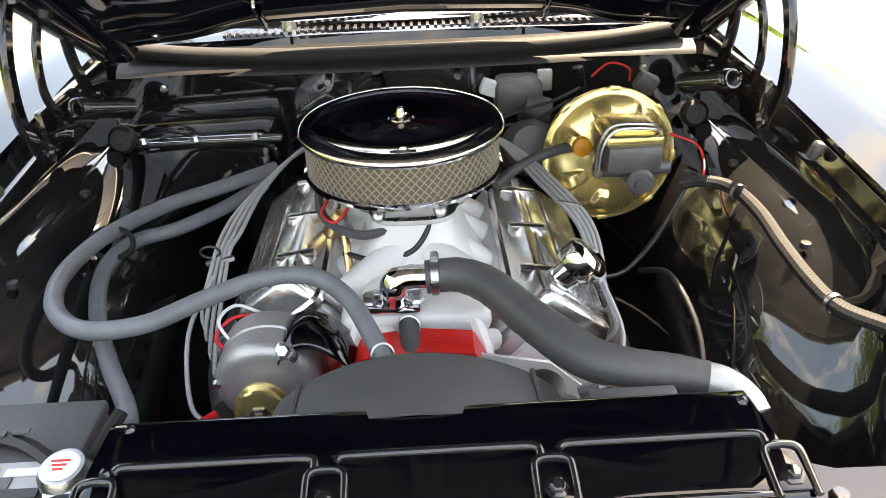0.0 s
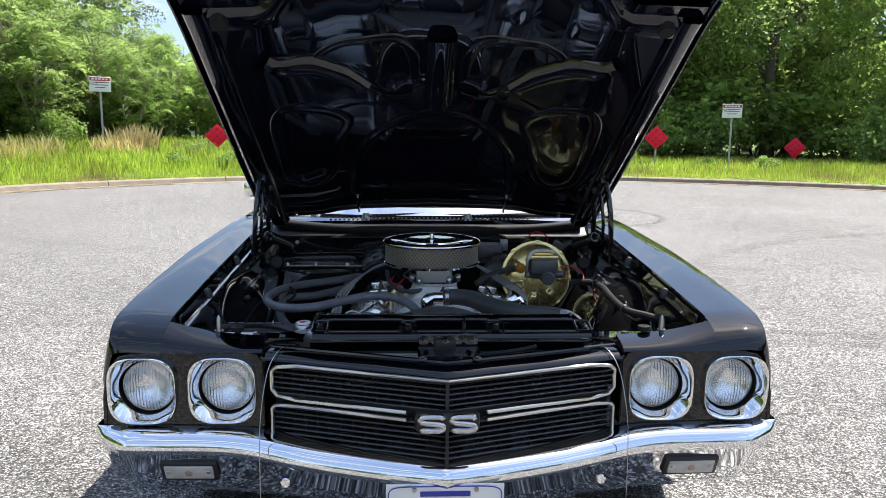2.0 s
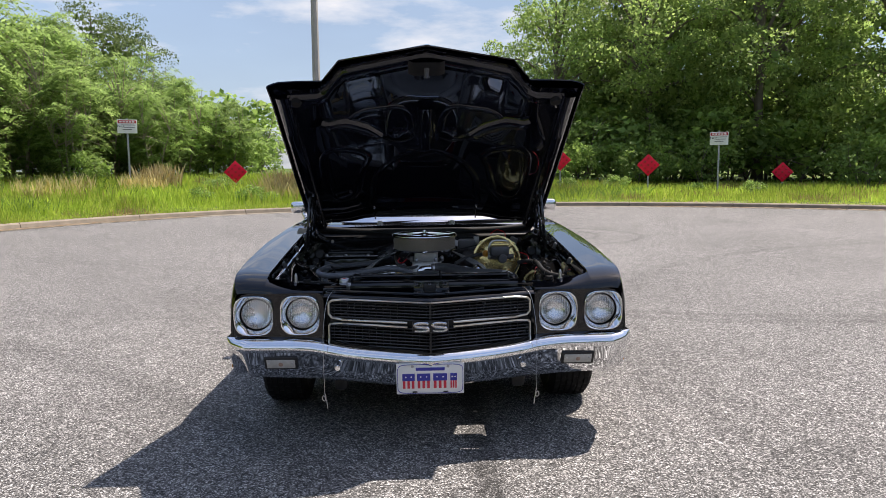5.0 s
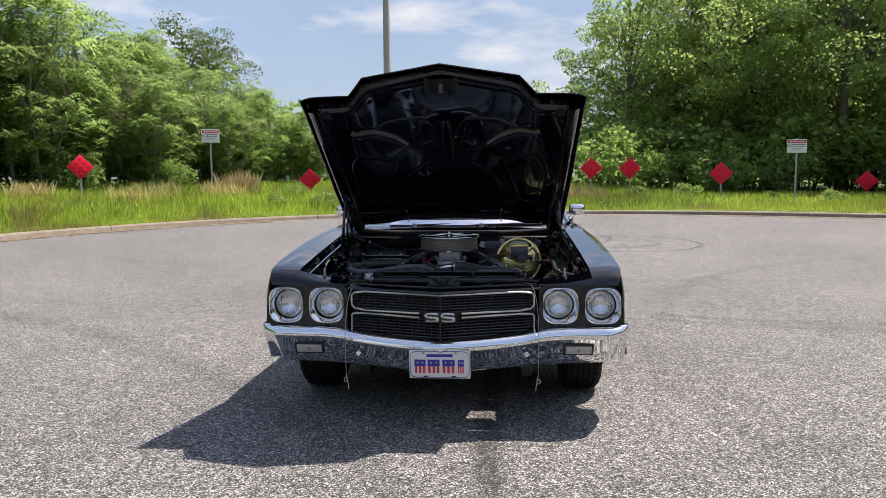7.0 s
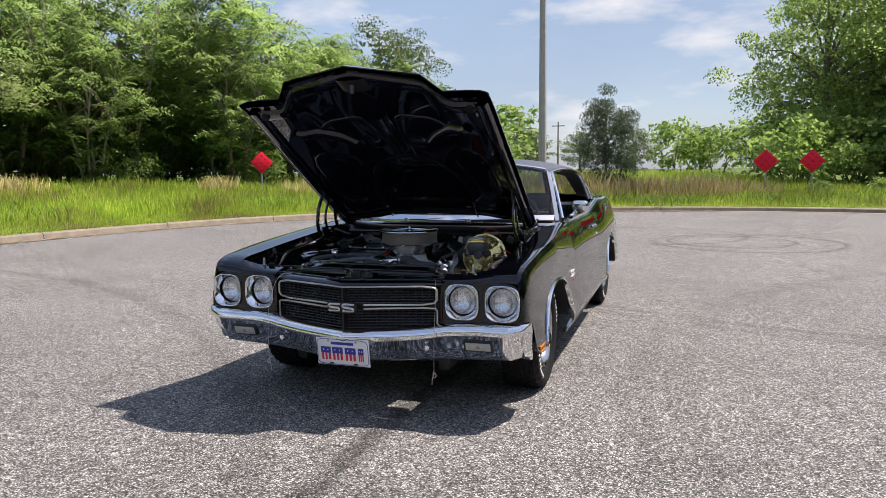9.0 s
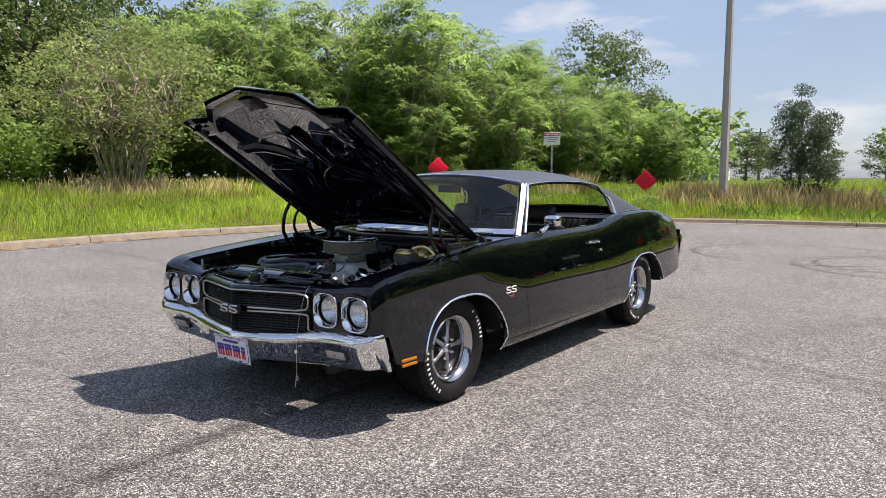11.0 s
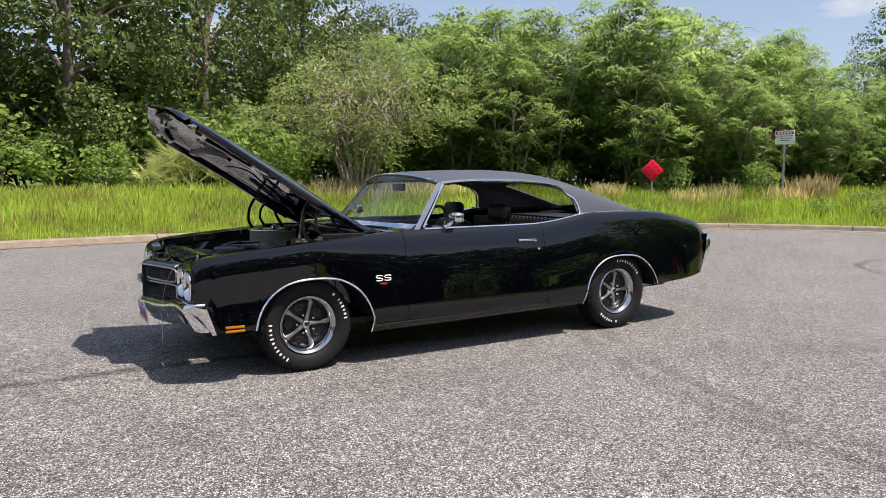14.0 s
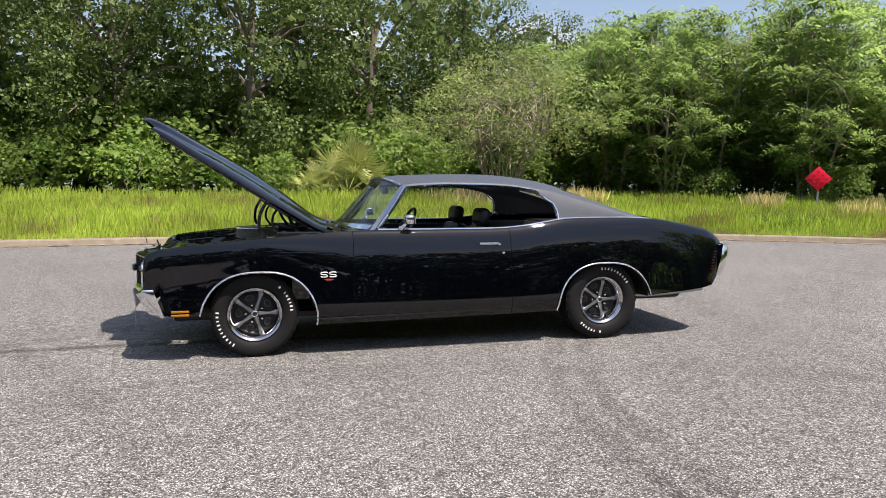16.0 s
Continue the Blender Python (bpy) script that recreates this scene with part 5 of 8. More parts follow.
# headliner is the roof's own thickness; windshield header trim
part("windshield_trim", Geo().tube([(f * 0.645, 1.115 - 0.072 * (1 - f * f), 1.310 + 0.055 * (1 - abs(f) ** 2.2)) for f in np.linspace(-1, 1, 25)], 0.011, 6), CHROME, car, "bright windshield top trim")
ws = []
for k in range(9):
    t = k / 8
    ws.append([(f * (0.775 + (0.645 - 0.775) * t), (0.85 - 0.17 * (1 - f * f)) * (1 - t) + (1.115 - 0.075 * (1 - f * f)) * t + 0.0, 0.945 + (1.31 + 0.05 * (1 - f * f) - 0.945) * t) for f in np.linspace(-1, 1, 21)])
wsh = part("windshield", Geo().grid(ws), WINDSHIELD, car, "clear curved windshield glass", smooth=80)
wsh.visible_shadow = False
bg = []
for y in np.linspace(2.62, 3.42, 10):
    ze, xe, zc = smooth_interp(y, EDGE_Z), smooth_interp(y, EDGE_X), smooth_interp(y, MID_Z)
    bg.append([(f * xe, y, ze + (zc - ze) * (1 - abs(f) ** 2.4) - 0.006) for f in np.linspace(-0.77, 0.77, 13)])
rg = part("rear_window", Geo().grid(bg), GLASS, car, "clear sloping rear window", smooth=80)
rg.visible_shadow = False

foot = []
for up, back in ((0.0, -0.012), (0.006, -0.004), (0.026, 0.018), (0.034, 0.030)):
    foot.append([(f * 0.765, 0.842 - 0.17 * (1 - f * f) + back, 0.951 + up) for f in np.linspace(-1, 1, 25)])
part("windshield_foot_trim", Geo().grid(foot), CHROME, car, "bright moulding along the windshield's foot", smooth=60, solid=0.003)

# wipers
for x0, x1 in ((-0.30, 0.20), (0.18, 0.68)):
    wa = part("wiper", Geo().tube([(x0, 0.665, 0.955), ((x0 + x1) / 2, 0.68, 0.962), (x1, 0.715, 0.962)], 0.007, 6), CHROME, car, "thin bright wiper arm")
    part("wiper_blade", Geo().rbox(((x0 + x1) / 2 + 0.05, 0.675, 0.952), (0.40, 0.012, 0.014), 0.004, m=None), RUBBER, wa)
    part("wiper_pivot", Geo().lathe([(0.0, 0.03), (0.016, 0.028), (0.02, 0)], Matrix.Translation((x0, 0.662, 0.935)), 12), STEEL, wa)

# ---- interior ----
part("dashboard", Geo().rbox((0, 0.98, 0.83), (1.50, 0.32, 0.20), 0.05), SEATVINYL, car, "black padded dashboard")
sw = part("steering_wheel", Geo().tube([Matrix.Translation((0.38, 1.22, 0.93)) @ pose(0, 0, 0, 65, 0, 0) @ Vector((0.19 * math.cos(a), 0.19 * math.sin(a), 0)) for a in np.linspace(0, 2 * math.pi, 33)], 0.013, 8, cap=False), SATIN, car, "black steering wheel")
part("spoke", Geo().box((0, 0, 0), (0.36, 0.035, 0.012), m=Matrix.Translation((0.38, 1.22, 0.93)) @ pose(0, 0, 0, 65, 0, 0)), STEEL, sw)
part("column", Geo().tube([(0.38, 1.22, 0.93), (0.38, 0.95, 0.82)], 0.03, 10), SATIN, sw)
for x in (0.38, -0.38):
    seat = part("front_seat", Geo().rbox((x, 1.55, 0.52), (0.52, 0.52, 0.20), 0.06), SEATVINYL, car, "black vinyl bucket seat")
    part("backrest", Geo().rbox((0, 0, 0.25), (0.50, 0.15, 0.50), 0.06, m=Matrix.Translation((x, 1.80, 0.46)) @ pose(0, 0, 0, -14, 0, 0)), SEATVINYL, seat)
    part("headrest", Geo().rbox((0, 0, 0), (0.27, 0.10, 0.15), 0.045, m=Matrix.Translation((x, 1.91, 1.035)) @ pose(0, 0, 0, -8, 0, 0), seg=3), SEATVINYL, seat)
rs = part("rear_seat", Geo().rbox((0, 2.45, 0.52), (1.30, 0.50, 0.22), 0.06), SEATVINYL, car, "black ribbed vinyl rear bench")
for k in range(22):
    part("seat_rib", Geo().rbox((0, 0, 0.24), (0.058, 0.10, 0.44), 0.02, m=Matrix.Translation((-0.63 + 0.06 * k, 2.66, 0.50)) @ pose(0, 0, 0, -16, 0, 0)), SEATVINYL, rs)
part("parcel_shelf", Geo().box((0, 3.05, 0.955), (1.4, 0.55, 0.02)), SEATVINYL, car, smooth=0)
part("rear_view_mirror", Geo().rbox((0, 1.12, 1.255), (0.22, 0.02, 0.06), 0.01), SATIN, car, "black rear-view mirror")

# side mirrors
for sgn in (1, -1):
    mr = part("door_mirror", Geo().rbox((sgn * 0.905, 1.135, 1.035), (0.12, 0.075, 0.082), 0.025, seg=3), CHROME, car, "chrome door mirror")
    part("mirror_stalk", Geo().tube(curve_pts([(sgn * 0.845, 1.08, 0.955), (sgn * 0.86, 1.10, 0.975), (sgn * 0.885, 1.13, 1.01)], 4), [0.022] * 3 + [0.016] * 3 + [0.012] * 3, 8), CHROME, mr)
    part("mirror_glass", Geo().box((sgn * 0.905, 1.174, 1.035), (0.10, 0.004, 0.065)), CHROME, mr, smooth=0)

# ---- hood ----
H_SIDE = [(0.0, (0.525, 0.968)), (0.035, (0.468, 0.984)), (0.25, (0.20, 1.141)), (0.5, (-0.11, 1.335)), (0.75, (-0.42, 1.529)), (0.92, (-0.635, 1.664)), (1.0, (-0.735, 1.716))]
H_MID = [(0.0, (0.572, 1.013)), (0.03, (0.528, 1.024)), (0.075, (0.445, 1.068)), (0.233, (0.22, 1.235)), (0.39, (-0.01, 1.395)), (0.548, (-0.24, 1.53)), (0.705, (-0.47, 1.662)), (0.856, (-0.69, 1.79)), (0.932, (-0.80, 1.845)), (0.98, (-0.87, 1.862)), (1.0, (-0.90, 1.85))]


def hood_at(u, x, drop=0.0):
    """A point of the raised hood: u from its hinge edge to its lip, drop below the outer skin."""
    s_ = Vector((smooth_interp(u, [(a, b[0]) for a, b in H_SIDE]), smooth_interp(u, [(a, b[1]) for a, b in H_SIDE])))
    m_ = Vector((smooth_interp(u, [(a, b[0]) for a, b in H_MID]), smooth_interp(u, [(a, b[1]) for a, b in H_MID])))
    ax = abs(x)
    soft_ = interp(ax, [(0, 1.0), (0.30, 0.92), (0.50, 0.46), (0.72, 0.0)])
    lip = interp(ax, [(0, 1.0), (0.40, 0.60), (0.49, 0.02), (0.74, 0.0)])
    t = max(0.0, (u - 0.62) / 0.38)
    even = interp(u, [(0.0, 0.5), (0.12, 0.8), (0.7, 0.8), (1.0, 0.3)])
    k = (even * soft_ + (1 - even) * lip) * (1 - t) + lip * t
    p = s_ + (m_ - s_) * k
    nrm = Vector((0.55, 0.835))
    w = interp(u, [(0, 0.722), (0.5, 0.730), (1, 0.732)]) / 0.742
    return Vector((x * w, p.x - nrm.x * drop, p.y - nrm.y * drop))


HX = [-0.744, -0.742, -0.735, -0.722, -0.69, -0.62, -0.55, -0.49, -0.46, -0.43, -0.40, -0.32, -0.24, -0.16, -0.08, 0, 0.08, 0.16, 0.24, 0.32, 0.40, 0.43, 0.46, 0.49, 0.55, 0.62, 0.69, 0.722, 0.735, 0.742, 0.744]
HU = list(np.linspace(0, 1, 34))
hood = part("hood", Geo().grid([[hood_at(u, x, interp(abs(x), [(0.66, 0.0), (0.69, 0.004), (0.722, 0.014), (0.735, 0.021), (0.742, 0.027), (0.744, 0.036)])) for x in HX] for u in HU]), PAINT, car, "raised glossy black hood", smooth=35, solid=0.006)


def under(u, x, d):
    return hood_at(u, x, d)


# pressed inner panel with its raised frame, ribs and rings
g = Geo().grid([[under(u, x, 0.034) for x in np.linspace(-0.715, 0.715, 29)] for u in np.linspace(0.05, 0.982, 24)])
part("inner_panel", g, UNDER_LIT, hood, smooth=60)


def rib(path, width, depth, base=0.03, closed=False):
    """A raised pressed channel along a path of (u, x) on the hood's underside."""
    pts = [Vector((p[0] * 1.66, p[1])) for p in path]
    k = len(pts)
    rows = []
    for i in range(k):
        a, c = (pts[i - 1], pts[(i + 1) % k]) if closed else (pts[max(i - 1, 0)], pts[min(i + 1, k - 1)])
        d = (c - a).normalized()
        nn = Vector((-d.y, d.x))
        rows.append([under((pts[i] + nn * w).x / 1.66, (pts[i] + nn * w).y, base + dd) for w, dd in
                     ((-width, 0), (-width * 0.72, depth * 0.8), (-width * 0.5, depth), (width * 0.5, depth), (width * 0.72, depth * 0.8), (width, 0))])
    if closed:
        rows.append(rows[0])
    return Geo().grid(rows)


def loop_path(pts):
    """A smooth closed path through (u, x) corners."""
    k = len(pts)
    line = curve_pts([(a, b, 0) for a, b in pts[-2:] + pts + pts[:3]], 6)
    return [(p.x, p.y) for p in line[12:12 + 6 * k]]


for sgn in (1, -1):
    part("side_channel", rib([(u, sgn * 0.682) for u in np.linspace(0.02, 0.95, 24)], 0.042, 0.030), UNDER_LIT, hood, smooth=35)
    part("diagonal_rib", rib([(0.55 + 0.22 * t, sgn * (0.255 + 0.29 * t)) for t in np.linspace(0, 1, 14)], 0.036, 0.030), UNDER_LIT, hood, smooth=35)
    part("kidney_rib", rib(loop_path([(0.56, sgn * 0.50), (0.53, sgn * 0.56), (0.40, sgn * 0.575), (0.26, sgn * 0.57), (0.215, sgn * 0.50), (0.24, sgn * 0.42), (0.36, sgn * 0.37), (0.43, sgn * 0.325), (0.50, sgn * 0.40)]), 0.030, 0.008, closed=True), UNDER_LIT, hood, smooth=35)
    part("front_pan", rib(loop_path([(0.695, sgn * 0.13), (0.70, sgn * 0.25), (0.695, sgn * 0.36), (0.66, sgn * 0.385), (0.58, sgn * 0.275), (0.525, sgn * 0.19), (0.535, sgn * 0.10), (0.62, sgn * 0.085)]), 0.026, 0.009, closed=True), UNDER_LIT, hood, smooth=35)
    part("pan_dish", Geo().grid([[under(0.545 + 0.045 * r_ * math.cos(a), sgn * 0.14 + 0.075 * r_ * math.sin(a), 0.036 + 0.016 * (1 - r_ * r_)) for a in np.linspace(0, 2 * math.pi, 25)] for r_ in (0.02, 0.5, 0.8, 1.0)]), UNDER_LIT, hood, smooth=60)
    part("bumper_stop", Geo().lathe([(0.0, 0.02), (0.022, 0.02), (0.026, 0)], Matrix.Translation(under(0.925, sgn * 0.62, 0.05)) @ pose(0, 0, 0, 150, 0, 0), 14), RUBBER, hood)
    part("hinge_plate_bolt", Geo().lathe([(0.0, 0.014), (0.013, 0.014), (0.016, 0)], Matrix.Translation(under(0.28, sgn * 0.655, 0.066)) @ pose(0, 0, 0, 150, 0, 0), 10), SATIN, hood)
part("front_channel", rib([(0.915, x) for x in np.linspace(-0.66, 0.66, 30)], 0.058, 0.024), UNDER_LIT, hood, smooth=35)
part("rear_channel", rib([(0.105, x) for x in np.linspace(-0.66, 0.66, 30)], 0.075, 0.006), UNDER_LIT, hood, smooth=35)
part("centre_rib", rib([(u, 0.0) for u in np.linspace(0.475, 0.70, 12)], 0.05, 0.036), UNDER_LIT, hood, smooth=35)
part("air_ring", rib(loop_path([(0.125, -0.30), (0.122, 0.0), (0.125, 0.30), (0.20, 0.315), (0.31, 0.285), (0.40, 0.17), (0.44, 0.0), (0.40, -0.17), (0.31, -0.285), (0.20, -0.315)]), 0.030, 0.009, closed=True), UNDER_LIT, hood, smooth=35)
part("air_dish", Geo().grid([[under(0.385 + 0.045 * r_ * math.cos(a), 0.15 * r_ * math.sin(a), 0.036 + 0.012 * (1 - r_ * r_)) for a in np.linspace(0, 2 * math.pi, 41)] for r_ in (0.02, 0.4, 0.7, 0.9, 1.0)]), UNDER_LIT, hood, smooth=60)
lat = part("hood_latch", rib([(u, 0.0) for u in np.linspace(0.875, 0.945, 6)], 0.085, 0.022, 0.055), SATIN, hood, "black hood latch plate", smooth=30)
part("striker", Geo().tube([under(0.905, 0.0, 0.07), under(0.892, 0.0, 0.105), under(0.888, 0.0, 0.115)], [0.014, 0.010, 0.014], 8), IRON, lat, "steel striker pin")
part("duct_mouth", Geo().grid([[under(u, x, d) for x in np.linspace(-0.31, 0.31, 9)] for u, d in ((0.17, 0.040), (0.15, 0.050), (0.085, 0.050), (0.05, 0.018), (0.006, 0.009))]), UNDER_LIT, hood, smooth=30)
for sgn in (1, -1):
    part("duct_cheek", Geo().rbox((0, 0, 0), (0.010, 0.12, 0.040), 0.004, m=Matrix.Translation(under(0.085, sgn * 0.325, 0.030)) @ pose(0, 0, 0, -38, 0, 0)), CHROME, hood, "bright duct end piece")

# hinges with their springs
for sgn in (1, -1):
    def flat_arm(pts, w, t):
        """A stamped flat bar along a line in the side plane."""
        p = curve_pts(pts, 6)
        rows = []
        for k in range(len(p)):
            d = (p[min(k + 1, len(p) - 1)] - p[max(k - 1, 0)]).normalized()
            a = Vector((0, -d.z, d.y)).normalized()
            rows.append([p[k] + a * (w * u) + Vector((sgn * t * v, 0, 0)) for u, v in ((-1, -0.5), (-0.8, -1), (0.8, -1), (1, -0.5), (1, 0.5), (0.8, 1), (-0.8, 1), (-1, 0.5))])
        return Geo().grid(rows, close=True)
    hg = part("hood_hinge", flat_arm([(sgn * 0.690, 0.06, 0.87), (sgn * 0.678, 0.005, 0.96), (sgn * 0.670, 0.008, 1.06), (sgn * 0.664, 0.045, 1.14), (sgn * 0.660, 0.075, 1.172)], 0.013, 0.0075), BAY, car, "glossy black stamped hood hinge arm")
    part("hinge_arm", flat_arm([(sgn * 0.688, 0.32, 0.90), (sgn * 0.676, 0.26, 0.98), (sgn * 0.664, 0.225, 1.06)], 0.013, 0.0075), BAY, hg)
    part("hinge_link", flat_arm([(sgn * 0.684, 0.16, 0.90), (sgn * 0.674, 0.105, 0.98), (sgn * 0.666, 0.11, 1.06), (sgn * 0.662, 0.145, 1.11)], 0.010, 0.005), BAY, hg)
    part("hinge_base", Geo().rbox((sgn * 0.715, 0.30, 0.88), (0.020, 0.34, 0.11), 0.01), BAY, hg)
    part("hinge_bracket", Geo().rbox((0, 0, 0), (0.03, 0.34, 0.045), 0.008, m=Matrix.Translation((sgn * 0.655, 0.20, 1.082)) @ pose(0, 0, 0, -32, 0, 0)), BAY, hg)
    for q in ((0.685, 0.075, 0.875), (0.678, 0.32, 0.905)):
        part("hinge_rivet", Geo().lathe([(0.0, 0.009), (0.010, 0.008), (0.013, 0.0)], Matrix.Translation((sgn * (q[0] - 0.006), q[1], q[2])) @ pose(0, 0, 0, 0, -90 * sgn, 0), 12), BAY, hg)
    A_, B_ = Vector((sgn * 0.664, 0.180, 0.922)), Vector((sgn * 0.615, 0.325, 0.868))
    ax_ = (B_ - A_).normalized()
    u_ = ax_.orthogonal().normalized()
    v_ = ax_.cross(u_)
    coil = [A_.lerp(B_, a / (2 * math.pi * 22)) + (u_ * math.cos(a) + v_ * math.sin(a)) * 0.0185 for a in np.linspace(0, 2 * math.pi * 22, 300)]
    part("hinge_spring", Geo().tube(coil, 0.0034, 5), BAY, hg, "black coil spring")

# ---- nose ----
def holed_plate(outline, holes, m, depth):
    """A flat plate with holes cut through, in the x-y plane of m."""
    b = bmesh.new()
    for loop in [outline] + holes:
        vs = [b.verts.new((x, y, 0)) for x, y in loop]
        for i in range(len(vs)):
            b.edges.new((vs[i], vs[(i + 1) % len(vs)]))
    bmesh.ops.triangle_fill(b, edges=b.edges[:], use_beauty=True, use_dissolve=False)
    r = bmesh.ops.extrude_face_region(b, geom=b.faces[:])
    for q in r["geom"]:
        if isinstance(q, bmesh.types.BMVert):
            q.co.z += depth
    b.verts.index_update()
    g = Geo().add([m @ q.co for q in b.verts], [[q.index for q in f.verts] for f in b.faces])
    b.free()
    return g


def squircle(cx, cy, hx, hy, power=4.0, n=40):
    return [(cx + hx * math.copysign(abs(math.cos(a)) ** (2 / power), math.cos(a)), cy + hy * math.copysign(abs(math.sin(a)) ** (2 / power), math.sin(a)))
            for a in np.linspace(0, 2 * math.pi, n, endpoint=False)]


LAMPS = (0.818, 0.604)
LZ = 0.640
for sgn in (1, -1):
    FACE = pose(0, -0.7985, 0, 90, 0, 0)        # x right, y up, z towards the viewer
    out = [(sgn * x, z) for x, z in ((0.497, 0.528), (0.497, 0.715), (0.51, 0.737), (0.54, 0.745), (0.84, 0.742), (0.876, 0.735), (0.899, 0.712), (0.913, 0.68), (0.925, 0.62), (0.928, 0.54), (0.923, 0.528))]
    holes = [squircle(sgn * x, LZ, 0.083, 0.085, 3.2, 36) for x in LAMPS]
    face = part("headlight_panel", holed_plate(out, holes, FACE, 0.012), PAINT, car, "glossy black headlight surround", smooth=40)
    # rounded brow from the panel's top back to the fender and bay
    rows = []
    for y in (-0.812, -0.810, -0.807, -0.802, -0.796, -0.788, -0.775, -0.755, -0.735, -0.728):
        zi = fender_inner(y)[1]
        rows.append([(sgn * x, y, 0.742 + (zi - 0.742) * (0.4 + 0.6 * ((x - 0.497) / 0.27) ** 2)) for x in np.linspace(0.497, 0.767, 14)])
    part("brow", Geo().grid(rows), PAINT, face, smooth=60, solid=0.004)
    part("inner_cheek", Geo().box((sgn * 0.499, -0.76, 0.63), (0.008, 0.09, 0.20)), PAINT, face, smooth=0)
    for x in LAMPS:
        hl = part("headlight", Geo().lathe([(0.088, 0.0), (0.089, -0.03), (0.06, -0.07), (0.02, -0.085)], Matrix.Translation((sgn * x, -0.795, LZ)) @ pose(0, 0, 0, 90, 0, 0), 32), SATIN, car, "round sealed-beam headlight")
        rows = []
        for (hx, hy, pw, y) in ((0.084, 0.086, 3.2, -0.800), (0.090, 0.092, 3.4, -0.813), (0.092, 0.094, 3.4, -0.820), (0.0905, 0.0925, 3.3, -0.8262), (0.0885, 0.0905, 3.1, -0.8272), (0.0862, 0.0878, 2.9, -0.824), (0.0825, 0.0835, 2.5, -0.814), (0.0785, 0.0795, 2.2, -0.804), (0.0765, 0.0770, 2.0, -0.796)):
            ring_ = squircle(0, 0, hx, hy, pw, 44)
            rows.append([(sgn * (x + a - 0.006 * min(1.0, (0.094 - hy) / 0.017)), y, LZ + b) for a, b in ring_])
        part("bezel", Geo().grid(rows, close=True), CHROME, hl, "chrome headlight bezel", smooth=50)
        part("recess", Geo().lathe([(0.0775, 0.022), (0.0775, -0.004), (0.0680, -0.012)], Matrix.Translation((sgn * (x - 0.006), -0.774, LZ)) @ pose(0, 0, 0, 90, 0, 0), 36), SATIN, hl, "dark recess round the lens")
        part("reflector", Geo().lathe([(0.0685, 0.002), (0.062, -0.006), (0.05, -0.018), (0.028, -0.030), (0.0005, -0.036)], Matrix.Translation((sgn * (x - 0.006), -0.774, LZ)) @ pose(0, 0, 0, 90, 0, 0), 28), REFLECT, hl, "bright reflector bowl")
        lens = Geo().lathe([(0.0690, 0.0), (0.0685, 0.008), (0.060, 0.015), (0.045, 0.020), (0.025, 0.024), (0.001, 0.0255)], Matrix.Translation((sgn * (x - 0.006), -0.774, LZ)) @ pose(0, 0, 0, 90, 0, 0), 32)
        part("lens", lens, LENS, hl, "fluted clear lens", smooth=60).visible_shadow = False
        part("retainer", Geo().tube([(sgn * (x - 0.006) + 0.0700 * math.cos(a), -0.777, LZ + 0.0700 * math.sin(a)) for a in np.linspace(0, 2 * math.pi, 37)], 0.0022, 6, cap=False), STEEL, hl)


def vee(x):
    """The nose's plan: how far ahead the grille stands at x."""
    return -0.968 + 0.150 * (abs(x) / 0.47) ** 1.0 if abs(x) < 0.47 else -0.818 + (abs(x) - 0.47) * 0.2


GX = [-0.47, -0.42, -0.3, -0.2, -0.1, 0, 0.1, 0.2, 0.3, 0.42, 0.47]
grille = part("grille", Geo().grid([[(x, vee(x) + 0.05, z) for x in GX] for z in (0.478, 0.725)]), SATIN, car, "black grille with fine bright-edged bars", smooth=0)
for z in list(np.linspace(0.630, 0.702, 6)) + list(np.linspace(0.500, 0.590, 7)):
    part("grille_bar", Geo().grid([[(x, vee(x) + d, z + h) for d, h in ((0.045, 0.0024), (0.012, 0.0024), (0.010, 0.0), (0.012, -0.0024), (0.045, -0.0024))] for x in GX]), GRILLEBAR, grille, smooth=0)
for x in np.linspace(-0.45, 0.45, 28):
    for z0, z1 in ((0.625, 0.708), (0.494, 0.596)):
        part("grille_upright", Geo().box((x, vee(x) + 0.038, (z0 + z1) / 2), (0.003, 0.012, z1 - z0)), SATIN, grille, smooth=0)
part("grille_divider", Geo().box((0, vee(0) + 0.012, 0.60), (0.008, 0.03, 0.235)), SATIN, grille, smooth=0)


def moulding(x_at, r=0.0055):
    return Geo().tube([(x, vee(x) - 0.004, z) for x, z in x_at], r, 6)


for sgn in (1, -1):
    for pts in ([(0.0, 0.716), (0.40, 0.716), (0.455, 0.708), (0.470, 0.695), (0.470, 0.645), (0.455, 0.628), (0.40, 0.620), (0.105, 0.620)],
                [(0.105, 0.601), (0.40, 0.604), (0.462, 0.600), (0.470, 0.590), (0.470, 0.510), (0.455, 0.497), (0.40, 0.492)]):
        dense = []
        for (a, b), (c, d) in zip(pts, pts[1:]):
            dense += [(sgn * (a + (c - a) * t), b + (d - b) * t) for t in np.linspace(0, 1, 6)[:-1]]
        dense.append((sgn * pts[-1][0], pts[-1][1]))
        part("grille_moulding", moulding(dense), TRIM, grille, "thin satin bright grille moulding", smooth=60)
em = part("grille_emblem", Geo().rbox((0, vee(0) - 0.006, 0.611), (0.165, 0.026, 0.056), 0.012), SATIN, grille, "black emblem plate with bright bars")
